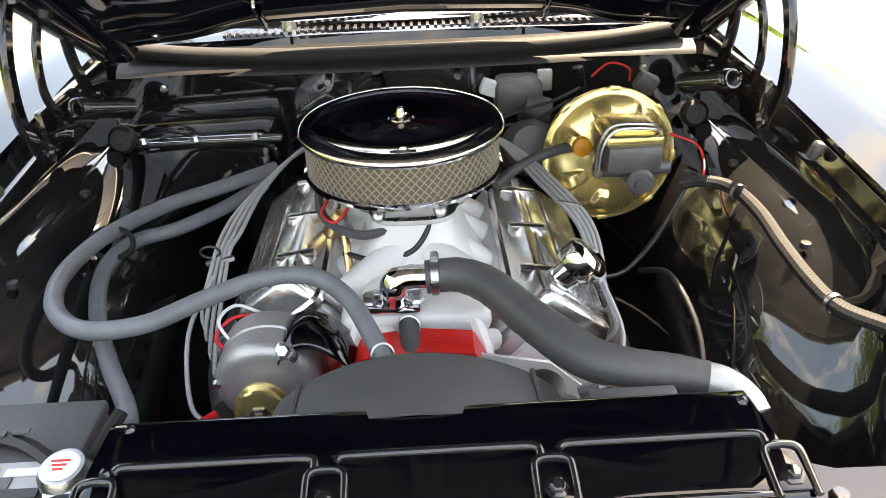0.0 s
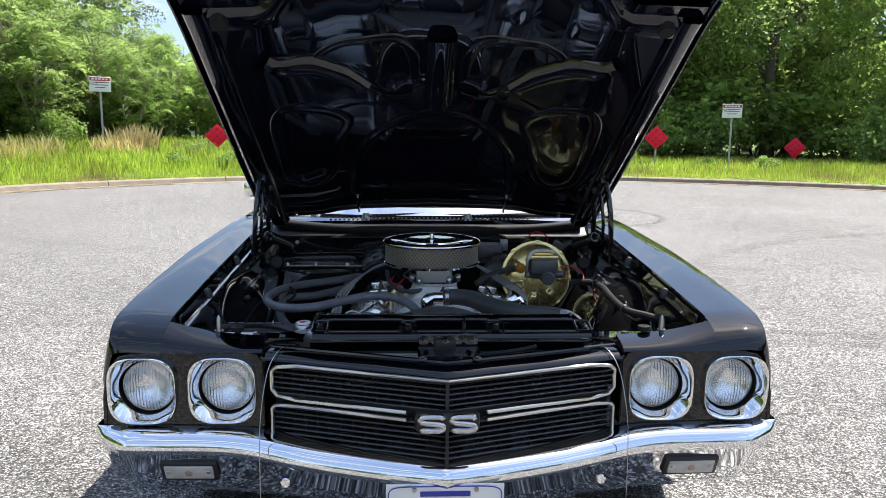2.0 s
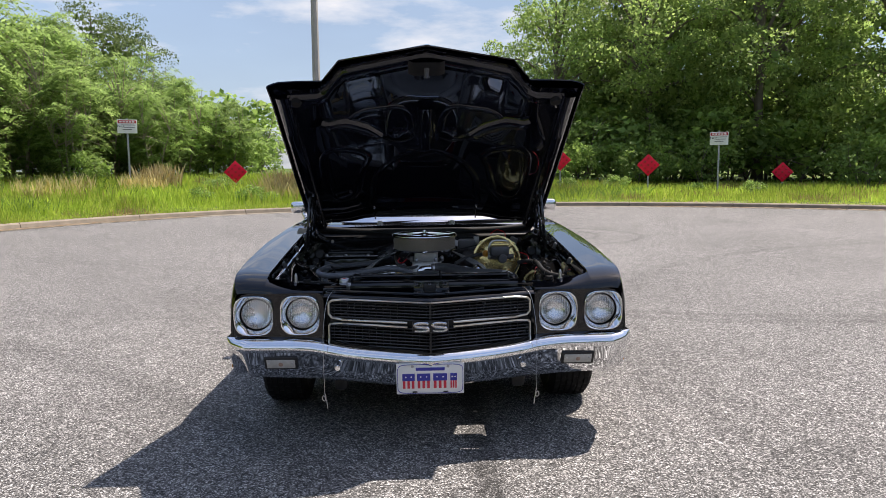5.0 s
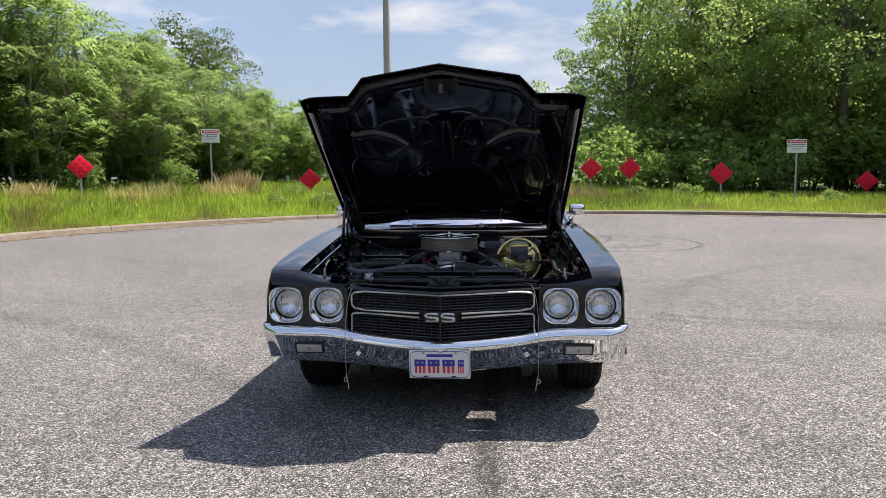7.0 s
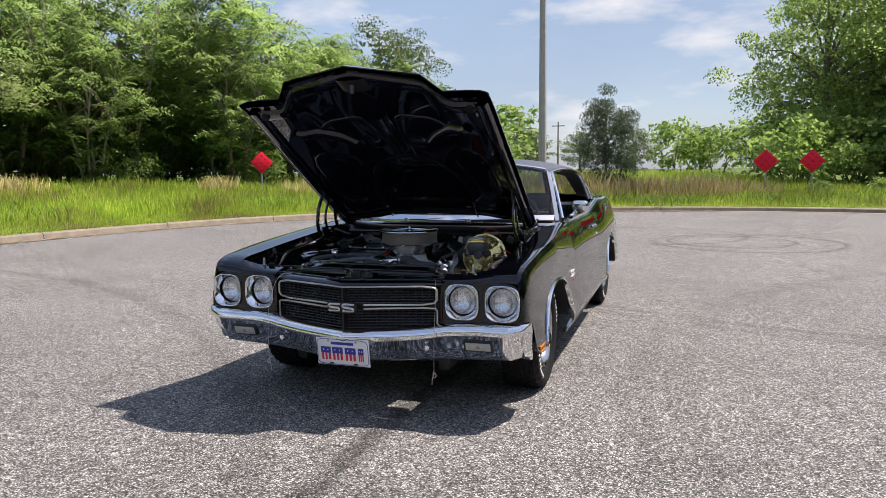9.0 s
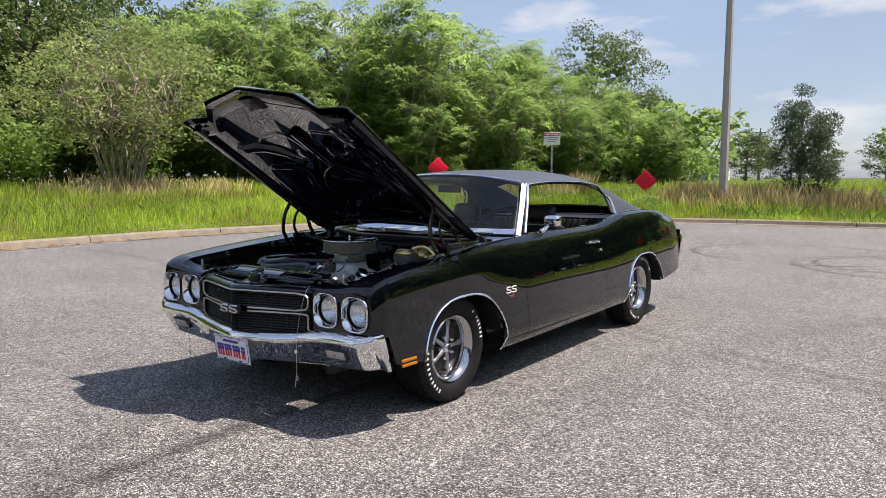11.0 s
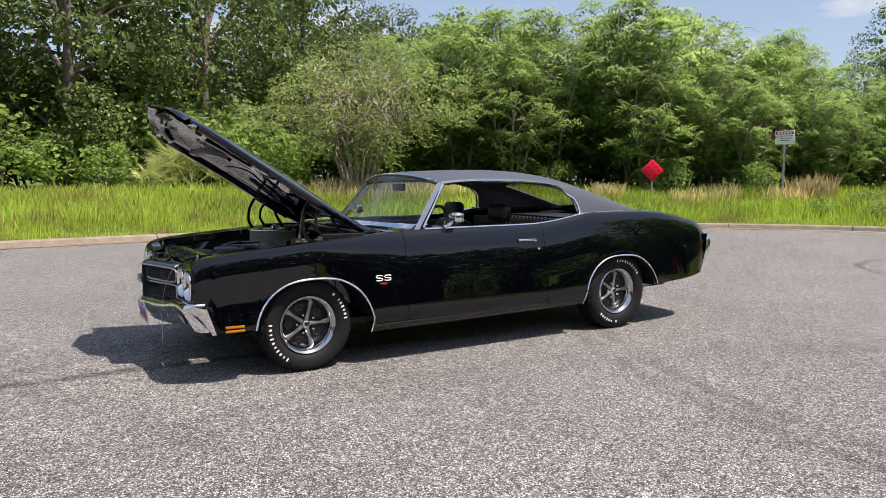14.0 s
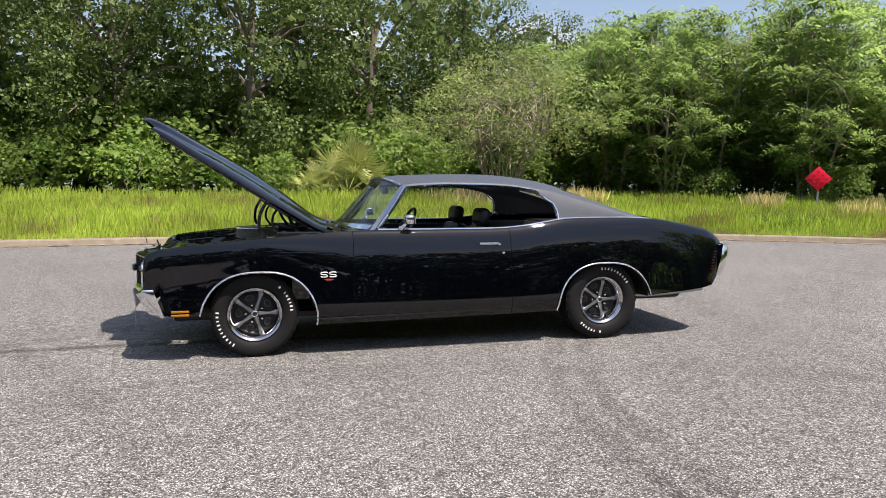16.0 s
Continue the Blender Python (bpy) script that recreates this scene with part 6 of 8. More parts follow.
for q in (-0.040, 0.040):
    pts = [(0.5, 0.34), (0.38, 0.5), (-0.30, 0.5), (-0.5, 0.34), (-0.42, 0.08), (0.36, -0.08), (0.5, -0.30), (0.34, -0.5), (-0.36, -0.5), (-0.5, -0.34)]
    part("emblem_scroll", Geo().tube(curve_pts([(q + a * 0.058, vee(0) - 0.022, 0.611 + b * 0.036) for a, b in pts], 4), 0.0075, 8), RIM, grille, "bright bent emblem bar")
# nose top panel: a band that follows the grille's top and turns down behind
rows = []
for d, z in ((0.0, 0.722), (0.008, 0.733), (0.03, 0.741), (0.055, 0.744), (0.072, 0.738), (0.078, 0.715), (0.078, 0.66)):
    rows.append([(x, vee(x) + d, z) for x in np.linspace(-0.495, 0.495, 27)])
part("nose_panel", Geo().grid(rows), PAINT, car, smooth=60, solid=0.004)
# bead added so the panel's edge shows a bright line of sky
part("nose_glint_bead", Geo().tube([(x, vee(x) + 0.058, 0.744) for x in np.linspace(-0.485, 0.485, 27)], 0.007, 8), PAINT, car)

# front bumper
plan = curve_pts([(0, -0.992, 0), (0.12, -0.972, 0), (0.30, -0.930, 0), (0.47, -0.888, 0), (0.62, -0.872, 0), (0.78, -0.872, 0), (0.87, -0.868, 0), (0.927, -0.852, 0), (0.951, -0.822, 0), (0.956, -0.785, 0), (0.954, -0.745, 0)], 6)
plan = [Vector((-p.x, p.y, 0)) for p in reversed(plan[1:])] + plan
rows = []
for i, p in enumerate(plan):
    d = (plan[min(i + 1, len(plan) - 1)] - plan[max(i - 1, 0)]).normalized()
    inn = Vector((-d.y, d.x, 0))
    ax = abs(p.x)
    zt = smooth_interp(ax, [(0, 0.489), (0.25, 0.496), (0.42, 0.508), (0.52, 0.524), (0.62, 0.532), (0.96, 0.538)])
    zb = smooth_interp(ax, [(0, 0.306), (0.3, 0.312), (0.6, 0.325), (0.85, 0.336), (0.96, 0.332)])
    sidew = min(1.0, max(0.0, (p.y + 0.86) / 0.05)) if ax > 0.9 else 0.0
    lean = min(1.0, max(0.0, (ax - 0.86) / 0.09)) * interp(p.y, [(-0.86, 0.125), (-0.745, 0.066)])
    sec = [(0.080, zt + 0.004), (0.050, zt + 0.002), (0.024, zt - 0.007), (0.009, zt - 0.021), (0.001, zt - 0.038), (0.003, zt - 0.050), (0.013, zt - 0.062), (0.046, (zt + zb) / 2 - 0.025), (0.080, zb + 0.02), (0.090, zb + 0.004), (0.115, zb)]
    rows.append([p + inn * (a * (1 - 0.88 * sidew)) + Vector((0, lean * (zt - z) / 0.19, z)) for a, z in sec])
bumper = part("front_bumper", Geo().grid(rows), CHROME, car, "polished chrome front bumper", smooth=60, solid=0.004)
for sgn in (1, -1):
    T = Matrix.Translation((sgn * 0.695, -0.836, 0.418)) @ pose(0, 0, 0, 22, 0, sgn * 1.5)
    pl = part("parking_lamp", Geo().rbox((0, 0, 0), (0.155, 0.012, 0.066), 0.005, m=T), SATIN, bumper, "clear parking lamp in a dark frame")
    part("lamp_lens", Geo().rbox((0, -0.005, 0), (0.132, 0.010, 0.046), 0.004, m=T), FROSTED, pl, "frosted lamp lens")
    part("lamp_bulb", Geo().lathe([(0.0, 0.002), (0.008, 0.0015), (0.011, 0.0)], T @ Matrix.Translation((0.0, -0.0112, 0.0)) @ pose(0, 0, 0, 90, 0, 0), 14), BULB, pl, "faint orange bulb behind the lens")
    for q in (-0.054, 0.054):
        part("lens_screw", Geo().lathe([(0.0, 0.003), (0.0045, 0.0025), (0.006, 0.0)], T @ Matrix.Translation((q, -0.0112, 0.006)) @ pose(0, 0, 0, 90, 0, 0), 10), STEEL, pl)
    # shallow chrome dome modelled in place of an oval reflection on the bumper
    part("bumper_oval_reflection", Geo().lathe([(0.0, 0.004), (0.012, 0.003), (0.014, 0)], Matrix.Translation((sgn * 0.43, -0.878, 0.40)) @ pose(0, 0, 0, 90, 0, 0), 12), CHROME, bumper)
plate = part("licence_plate", Geo().rbox((0, 0, 0), (0.305, 0.004, 0.150), 0.012, m=Matrix.Translation((-0.004, -0.972, 0.371)) @ pose(0, 0, 0, 8, 0, 0)), WHITE, car, "white plate with blue and red bars")
PT = Matrix.Translation((-0.004, -0.975, 0.371)) @ pose(0, 0, 0, 8, 0, 0)
part("plate_border", Geo().tube([PT @ Vector((x, -0.002, z)) for x, z in squircle(0, 0, 0.147, 0.070, 8, 40) + [squircle(0, 0, 0.147, 0.070, 8, 40)[0]]], 0.0016, 4, cap=False), BLUE, plate)
part("plate_bar", Geo().box((0, -0.001, 0.047), (0.13, 0.003, 0.014), m=PT), BLUE, plate)
for k, (x, w) in enumerate(((-0.098, 0.056), (-0.030, 0.060), (0.044, 0.062), (0.105, 0.030))):
    part("plate_glyph", Geo().box((x, -0.001, 0.008), (w, 0.003, 0.034), m=PT), BLUE, plate)
    for j in range(2):
        part("plate_star", Geo().lathe([(0.0, 0.001), (0.004, 0)], PT @ Matrix.Translation((x - w * 0.22 + j * w * 0.44, -0.0032, 0.010)) @ pose(0, 0, 0, 90, 0, 0), 5), WHITE, plate, smooth=0)
    for j in range(3):
        part("plate_stripe", Geo().box((x - w * 0.36 + j * w * 0.36, -0.001, -0.028), (w * 0.2, 0.003, 0.036), m=PT), PLATERED, plate)
for x in (-0.08, 0.08):
    part("plate_bolt", Geo().lathe([(0, 0.004), (0.006, 0.003), (0.007, 0)], PT @ Matrix.Translation((x, -0.002, 0.060)) @ pose(0, 0, 0, 90, 0, 0), 8), STEEL, plate)
part("plate_slot", Geo().box((-0.07, -0.001, -0.064), (0.022, 0.003, 0.006), m=PT), SATIN, plate)
part("plate_slot", Geo().box((0.07, -0.001, -0.064), (0.022, 0.003, 0.006), m=PT), SATIN, plate)
part("front_valance", Geo().grid([[(x, -0.78 + d, z) for x in np.linspace(-0.72, 0.72, 17)] for d, z in ((0, 0.36), (0.03, 0.325), (0.14, 0.30))]), SATIN, car, solid=0.003)

# hood pins' hanging lanyards
for sgn in (1, -1):
    ln = part("pin_lanyard", Geo().tube(curve_pts([(sgn * 0.425, -0.755, 0.742), (sgn * 0.452, -0.80, 0.747), (sgn * 0.475, -0.855, 0.70), (sgn * 0.487, -0.905, 0.58), (sgn * 0.487, -0.925, 0.44), (sgn * 0.486, -0.925, 0.30)], 8), 0.0012, 5), STEEL, car, "thin hanging steel cable with hitch pin")
    part("hitch_pin", Geo().tube(curve_pts([(sgn * 0.486, -0.925, 0.30), (sgn * 0.480, -0.925, 0.275), (sgn * 0.488, -0.925, 0.262), (sgn * 0.497, -0.925, 0.272), (sgn * 0.49, -0.925, 0.287), (sgn * 0.478, -0.925, 0.26), (sgn * 0.474, -0.925, 0.225)], 6), 0.0024, 5), STEEL, ln)

# ---- wheels ----
def wheel(cx, cy, cz, sgn, radius):
    """Tyre, rim and hub; the outer side faces sgn."""
    m = Matrix.Translation((cx, cy, cz)) @ pose(0, 0, 0, 0, 90 * sgn, 0)     # local z: outwards
    g = Geo()
    R = radius
    prof = [(0.196, 0.060), (0.202, 0.085), (0.215, 0.100), (0.245, 0.112), (0.275, 0.116), (0.298, 0.111), (R - 0.014, 0.101), (R - 0.004, 0.090)]
    for a in (0.078, 0.048, 0.016, -0.016, -0.048, -0.078):
        prof += [(R, a + 0.011), (R, a - 0.011), (R - 0.008, a - 0.0125), (R - 0.008, a - 0.0195)]
    prof += [(R - 0.004, -0.092), (R - 0.02, -0.105), (0.27, -0.116), (0.22, -0.10), (0.196, -0.07)]
    n = 120
    rows = []
    for j, (r, h) in enumerate(prof):
        row = []
        for k in range(n):
            notch = 0.007 if (7 < j < len(prof) - 4 and r > R - 0.002 and (k + (j // 4) * 2) % 4 == 0) or (j in (6, 7) and k % 4 < 2) else 0.0
            a = 2 * math.pi * k / n
            row.append(m @ Vector(((r - notch) * math.cos(a), (r - notch) * math.sin(a), h)))
        rows.append(row)
    g.grid(rows, close=True)
    ob = part("wheel", Geo().lathe([(0.196, 0.065), (0.19, 0.05), (0.185, 0.0), (0.175, -0.06), (0.17, -0.1)], m, 40), STEEL, car, "five-spoke steel wheel with white-lettered tyre")
    tyre = part("tyre", g, RUBBER, ob, "black tyre with raised white bars", smooth=30)
    part("trim_ring", Geo().lathe([(0.203, 0.082), (0.207, 0.092), (0.200, 0.100), (0.186, 0.092), (0.172, 0.070), (0.164, 0.052), (0.160, 0.030)], m, 48), RIM, ob, "polished trim ring", smooth=60)
    part("wheel_disc", Geo().lathe([(0.162, 0.030), (0.155, 0.010), (0.12, -0.005), (0.07, 0.012), (0.001, 0.012)], m, 40), SATIN, ob, "dark wheel centre", smooth=60)
    for k in range(5):
        q = m @ pose(0, 0, 0, 0, 0, 72 * k + 18)
        sp = Geo()
        sp.grid([[(q @ Vector((r, w * f, h + (0.009 if abs(f) < 0.8 else 0)))) for f in (-1, -0.55, 0.0, 0.55, 1)] for r, w, h in ((0.030, 0.017, 0.038), (0.06, 0.0145, 0.036), (0.10, 0.012, 0.030), (0.135, 0.014, 0.024), (0.160, 0.022, 0.022))])
        part("spoke", sp, STEEL, ob, "grey metal spoke", smooth=50, solid=0.012)
        s2 = m @ pose(0, 0, 0, 0, 0, 72 * k + 54)
        part("slot_rim", Geo().tube([s2 @ Vector((0.118 + 0.022 * math.cos(a), 0.028 * math.sin(a), 0.008)) for a in np.linspace(0, 2 * math.pi, 17)], 0.004, 5, cap=False), IRON, ob)
        part("slot", Geo().lathe([(0.0, 0.0125), (0.9, 0.0125), (1.0, 0.006)], s2 @ Matrix.Translation((0.118, 0, 0)) @ Matrix.Diagonal((0.020, 0.027, 1.0, 1.0)), 16), SATIN, ob)
        part("lug_nut", Geo().lathe([(0.0, 0.058), (0.007, 0.057), (0.0105, 0.050), (0.0115, 0.012)], s2 @ Matrix.Translation((0.066, 0, 0)), 8), CHROME, ob)
    part("centre_cap", Geo().lathe([(0.0, 0.068), (0.018, 0.067), (0.026, 0.062), (0.032, 0.046), (0.034, 0.030)], m, 28), CHROME, ob, "chrome centre cap", smooth=50)
    part("cap_badge", Geo().lathe([(0.0, 0.0695), (0.016, 0.069), (0.017, 0.066)], m, 16), SATIN, ob)
    # raised white bars on the sidewall
    for a0, cnt, st in ((28 if cy < 1 else -113, 10, 6.6), (-150 if cy < 1 else 68, 8, 6.0)):
        for k in range(cnt):
            if cnt == 8 and k == 6:
                continue
            a = a0 + st * (k - cnt / 2) * (1 if sgn > 0 else -1)
            q = m @ pose(0, 0, 0, 0, 0, a - 90 if sgn > 0 else a)
            part("white_bar", Geo().rbox((0.272, 0, 0.1158), (0.019 if k % 3 else 0.024, (0.010, 0.013, 0.009)[k % 3], 0.0032), 0.001, m=q), WHITERUB, tyre)
    return ob


for sgn in (1, -1):
    wheel(sgn * 0.785, -0.043, 0.324, sgn, 0.324)
    wheel(sgn * 0.785, 2.845, 0.335, sgn, 0.335)
part("front_axle_beam", Geo().rbox((0, 0.0, 0.26), (1.2, 0.25, 0.10), 0.03), SATIN, car)
part("rear_axle", Geo().tube([(-0.7, 2.845, 0.33), (0.7, 2.845, 0.33)], 0.045, 10), SATIN, car)

# ---- engine bay: shell ----
for sgn in (1, -1):
    rows = []
    for y in np.linspace(-0.68, 0.54, 46):
        zi = fender_inner(y)[1]
        f = min(1.0, max(0.0, (-0.10 - y) / 0.56))
        f = f * f * (3 - 2 * f)
        rows.append([(sgn * (x + shift * f), y, max(z - fall * f, 0.24 + 0.14 * f)) for x, z, fall, shift in (
            (0.7535, zi - 0.012, 0.0, 0.0), (0.748, zi - 0.05, 0.0, 0.0), (0.738, zi - 0.085, 0.04, 0.005), (0.715, 0.772, 0.17, 0.012), (0.690, 0.767, 0.24, 0.012), (0.668, 0.758, 0.29, 0.005),
            (0.645, 0.742, 0.32, 0.0), (0.615, 0.712, 0.33, 0.0), (0.575, 0.655, 0.33, 0.0), (0.535, 0.580, 0.31, 0.0), (0.500, 0.480, 0.26, 0.0), (0.475, 0.370, 0.18, 0.0), (0.460, 0.240, 0.08, 0.0))])
    inner = part("inner_fender", Geo().grid(rows), BAY, car, "glossy black inner fender", smooth=60, solid=0.003)
    part("fender_rail", Geo().tube([(sgn * 0.742, y, fender_inner(y)[1] - 0.055) for y in np.linspace(-0.66, 0.5, 14)], 0.008, 6), BAY, inner)
    for y in (-0.445, -0.05, 0.27):
        pad = part("hood_bumper", Geo().rbox((0, 0, 0), (0.020, 0.022, 0.036), 0.008, m=Matrix.Translation((sgn * 0.734, y, fender_inner(y)[1] - 0.020)) @ pose(0, 0, 0, 0, sgn * 20, 0)), DARKHOSE, inner, "grey rubber bumper pad")
    for y, z in ((-0.2, 0.762), (0.12, 0.768), (0.35, 0.781)):
        part("fender_bolt", Geo().lathe([(0.0, 0.010), (0.009, 0.009), (0.011, 0.0)], Matrix.Translation((sgn * 0.668, y, z - 0.010)), 8), STEEL if y > 0.3 else SATIN, inner)
    part("drain_slot", Geo().rbox((0, 0, 0), (0.006, 0.035, 0.018), 0.004, m=Matrix.Translation((sgn * 0.560, -0.33, 0.575)) @ pose(0, 0, 0, 0, -sgn * 40, 0)), SATIN, inner)
    # wing of the radiator support with its hood pin
    wing_v = [(sgn * x, y, z) for x, y, z in ((0.395, -0.735, 0.762), (0.50, -0.745, 0.764), (0.755, -0.745, 0.764), (0.755, -0.685, 0.768), (0.62, -0.685, 0.765), (0.47, -0.68, 0.763), (0.395, -0.65, 0.762))]
    g = Geo().add(wing_v + [(a, b, c - 0.012) for a, b, c in wing_v], [tuple(range(7)), tuple(range(13, 6, -1))] + [(i, (i + 1) % 7, 7 + (i + 1) % 7, 7 + i) for i in range(7)])
    wing = part("support_wing", g, PAINT, car, "glossy black radiator support wing", smooth=30)
    pin = part("hood_pin", Geo().tube([(sgn * 0.634, -0.714, 0.764), (sgn * 0.634, -0.714, 0.80), (sgn * 0.634, -0.714, 0.812), (sgn * 0.634, -0.714, 0.822)], [0.008, 0.008, 0.007, 0.002], 10), STEEL, car, "steel hood pin")
    part("pin_nut", Geo().lathe([(0.020, 0.0), (0.020, 0.004), (0.014, 0.005), (0.013, 0.016), (0.001, 0.016)], Matrix.Translation((sgn * 0.634, -0.714, 0.764)), 6), STEEL, pin, smooth=0)
    part("rubber_stop", Geo().lathe([(0.009, 0.0), (0.009, 0.012), (0.018, 0.014), (0.018, 0.026), (0.004, 0.028)], Matrix.Translation((sgn * 0.582, -0.716, 0.764)), 14), RUBBER, wing)
    for x, y in ((0.70, -0.71), (0.53, -0.705), (0.455, -0.72)):
        part("wing_bolt", Geo().lathe([(0.0, 0.008), (0.009, 0.007), (0.012, 0)], Matrix.Translation((sgn * x, y, 0.764)), 8), BAY, wing)
    part("corner_bracket", Geo().rbox((sgn * 0.445, -0.765, 0.735), (0.085, 0.07, 0.022), 0.008), PAINT, wing)

fw = Geo().grid([[(x, 0.52 + 0.02 * math.cos(x * 3) + (0.06 if z < 0.4 else 0), z) for x in np.linspace(-0.74, 0.74, 25)] for z in (0.22, 0.4, 0.6, 0.75, 0.85, 0.875)])
firewall = part("firewall", fw, BAY, car, "glossy black firewall", smooth=60)
part("firewall_lip", Geo().grid([[(x, y - 0.03 * (1 - (x / 0.7) ** 2), z) for x in np.linspace(-0.72, 0.72, 21)] for y, z in ((0.54, 0.866), (0.548, 0.880), (0.575, 0.892), (0.60, 0.922))]), SATIN, firewall, smooth=60)
for x in (-0.6, -0.2, 0.12, 0.58):
    part("lip_bolt", Geo().lathe([(0.0, 0.01), (0.008, 0.009), (0.010, 0)], Matrix.Translation((x, 0.515, 0.845)) @ pose(0, 0, 0, 90, 0, 0), 8), STEEL, firewall)
for x in (-0.08, 0.42):
    part("firewall_swage", Geo().tube(curve_pts([(x, 0.525, 0.85), (x + 0.01, 0.522, 0.78), (x - 0.01, 0.525, 0.70)], 5), 0.014, 8), BAY, firewall)
hb = part("heater_box", Geo().rbox((-0.515, 0.445, 0.685), (0.36, 0.15, 0.165), 0.02), BAY, car, "black heater box on the firewall")
part("heater_flange", Geo().rbox((-0.50, 0.365, 0.765), (0.40, 0.03, 0.012), 0.005), BAY, hb)
part("heater_rim", Geo().tube(curve_pts([(-0.69, 0.362, 0.742), (-0.60, 0.358, 0.752), (-0.42, 0.356, 0.760), (-0.34, 0.357, 0.752), (-0.315, 0.36, 0.715), (-0.32, 0.36, 0.64)], 6), 0.008, 6), BAY, hb)
for x in (-0.62, -0.50, -0.362):
    part("heater_screw", Geo().lathe([(0.0, 0.012), (0.008, 0.010), (0.012, 0)], Matrix.Translation((x, 0.358, 0.770)), 8), STEEL, hb)

# ---- radiator and its support ----
rad = part("radiator", Geo().rbox((0.02, -0.625, 0.56), (0.80, 0.06, 0.40), 0.01), SATIN, car, "black radiator core")
part("condenser", Geo().box((0.015, -0.752, 0.62), (0.72, 0.022, 0.20)), FINS, rad, "bare metal cooler with fine fins", smooth=0)
for k in range(15):
    part("cooler_tube", Geo().rbox((0.015, -0.765, 0.533 + 0.0127 * k), (0.72, 0.007, 0.0042), 0.0015), SILVER, rad)
for x in (-0.352, 0.382):
    part("cooler_tank", Geo().rbox((x, -0.757, 0.62), (0.020, 0.026, 0.205), 0.006), IRON, rad)
sup_rows = []
for y, z, xl, xr in ((-0.574, 0.780, -0.362, 0.400), (-0.576, 0.790, -0.362, 0.400), (-0.582, 0.794, -0.362, 0.400), (-0.600, 0.795, -0.363, 0.402), (-0.650, 0.793, -0.366, 0.408), (-0.700, 0.783, -0.370, 0.418),
                     (-0.716, 0.778, -0.368, 0.423), (-0.728, 0.772, -0.372, 0.425), (-0.736, 0.765, -0.372, 0.425), (-0.738, 0.757, -0.372, 0.425), (-0.738, 0.722, -0.372, 0.425), (-0.728, 0.716, -0.372, 0.425)):
    sup_rows.append([(x, y, z) for x in np.linspace(xl, xr, 33)])
support = part("radiator_support", Geo().grid(sup_rows), PAINT, car, "glossy black radiator top panel", smooth=35, solid=0.003)
part("support_face", Geo().rbox((0.02, -0.748, 0.743), (0.79, 0.006, 0.040), 0.0025), PAINT, support)
def panel_z(y):
    return interp(-y, [(0.58, 0.794), (0.60, 0.795), (0.65, 0.793), (0.70, 0.783), (0.716, 0.778), (0.728, 0.772)])


for x0, x1 in ((-0.335, -0.115), (-0.088, 0.138), (0.163, 0.392)):
    line = curve_pts([(x0 - 0.002, -0.654, 0), (x0 + 0.004, -0.649, 0), (x0 + 0.03, -0.648, 0), ((x0 + x1) / 2, -0.648, 0), (x1 - 0.03, -0.648, 0), (x1 - 0.004, -0.650, 0), (x1 + 0.001, -0.658, 0), (x1 - 0.001, -0.676, 0)], 4)
    part("pressed_bead", Geo().tube([(p.x, p.y, panel_z(p.y) - 0.001) for p in line], 0.0054, 10), BAY, support, smooth=70)
    part("lower_bead", Geo().tube([(x0 - 0.002, -0.722, 0.7745), (x0 + 0.01, -0.720, 0.7755), (x1 - 0.012, -0.720, 0.7755), (x1 - 0.002, -0.722, 0.7745)], 0.0050, 10), BAY, support, smooth=70)
for x in (-0.350, -0.100, 0.150, 0.405):
    M = Matrix.Translation((x, -0.694, 0.785)) @ pose(0, 0, 0, 13, 0, 0)
    tab = part("bolt_tab", Geo().rbox((0, 0, 0), (0.040, 0.056, 0.006), 0.0025, m=M), PAINT, support)
    part("tab_frame", Geo().tube([M @ p for p in curve_pts([(-0.021, -0.034, 0.002), (-0.021, 0.010, 0.003), (-0.019, 0.022, 0.003), (-0.010, 0.027, 0.003), (0.010, 0.027, 0.003), (0.019, 0.022, 0.003), (0.021, 0.010, 0.003), (0.021, -0.034, 0.002)], 4)], 0.0045, 10), BAY, support, smooth=70)
    part("tab_bolt", Geo().lathe([(0.0, 0.012), (0.0065, 0.0115), (0.0085, 0.010), (0.009, 0.004), (0.0135, 0.003), (0.0135, 0)], M @ Matrix.Translation((0, -0.010, 0.003)), 6), BAY, support, smooth=20)
for x, y in ((-0.345, -0.592), (-0.352, -0.655), (0.385, -0.600)):
    part("edge_bolt", Geo().lathe([(0.0, 0.005), (0.004, 0.0045), (0.0055, 0.002), (0.007, 0)], Matrix.Translation((x + 0.006, y, panel_z(y))), 8), BAY, support)
lb = part("latch_bracket", Geo().rbox((0.01, -0.79, 0.735), (0.165, 0.012, 0.11), 0.006, m=None), BAY, car, "black hood latch bracket with bolts")
part("latch_plate", Geo().rbox((0, 0, 0), (0.17, 0.12, 0.010), 0.005, m=Matrix.Translation((0.01, -0.845, 0.738)) @ pose(0, 0, 0, 12, 0, 0)), BAY, lb)
part("latch_hook", Geo().tube(curve_pts([(0.055, -0.78, 0.75), (0.053, -0.79, 0.80), (0.050, -0.80, 0.835)], 4), 0.0055, 6), BAY, lb)
part("latch_pocket", Geo().rbox((0.0, -0.80, 0.755), (0.06, 0.03, 0.05), 0.01), SATIN, lb)
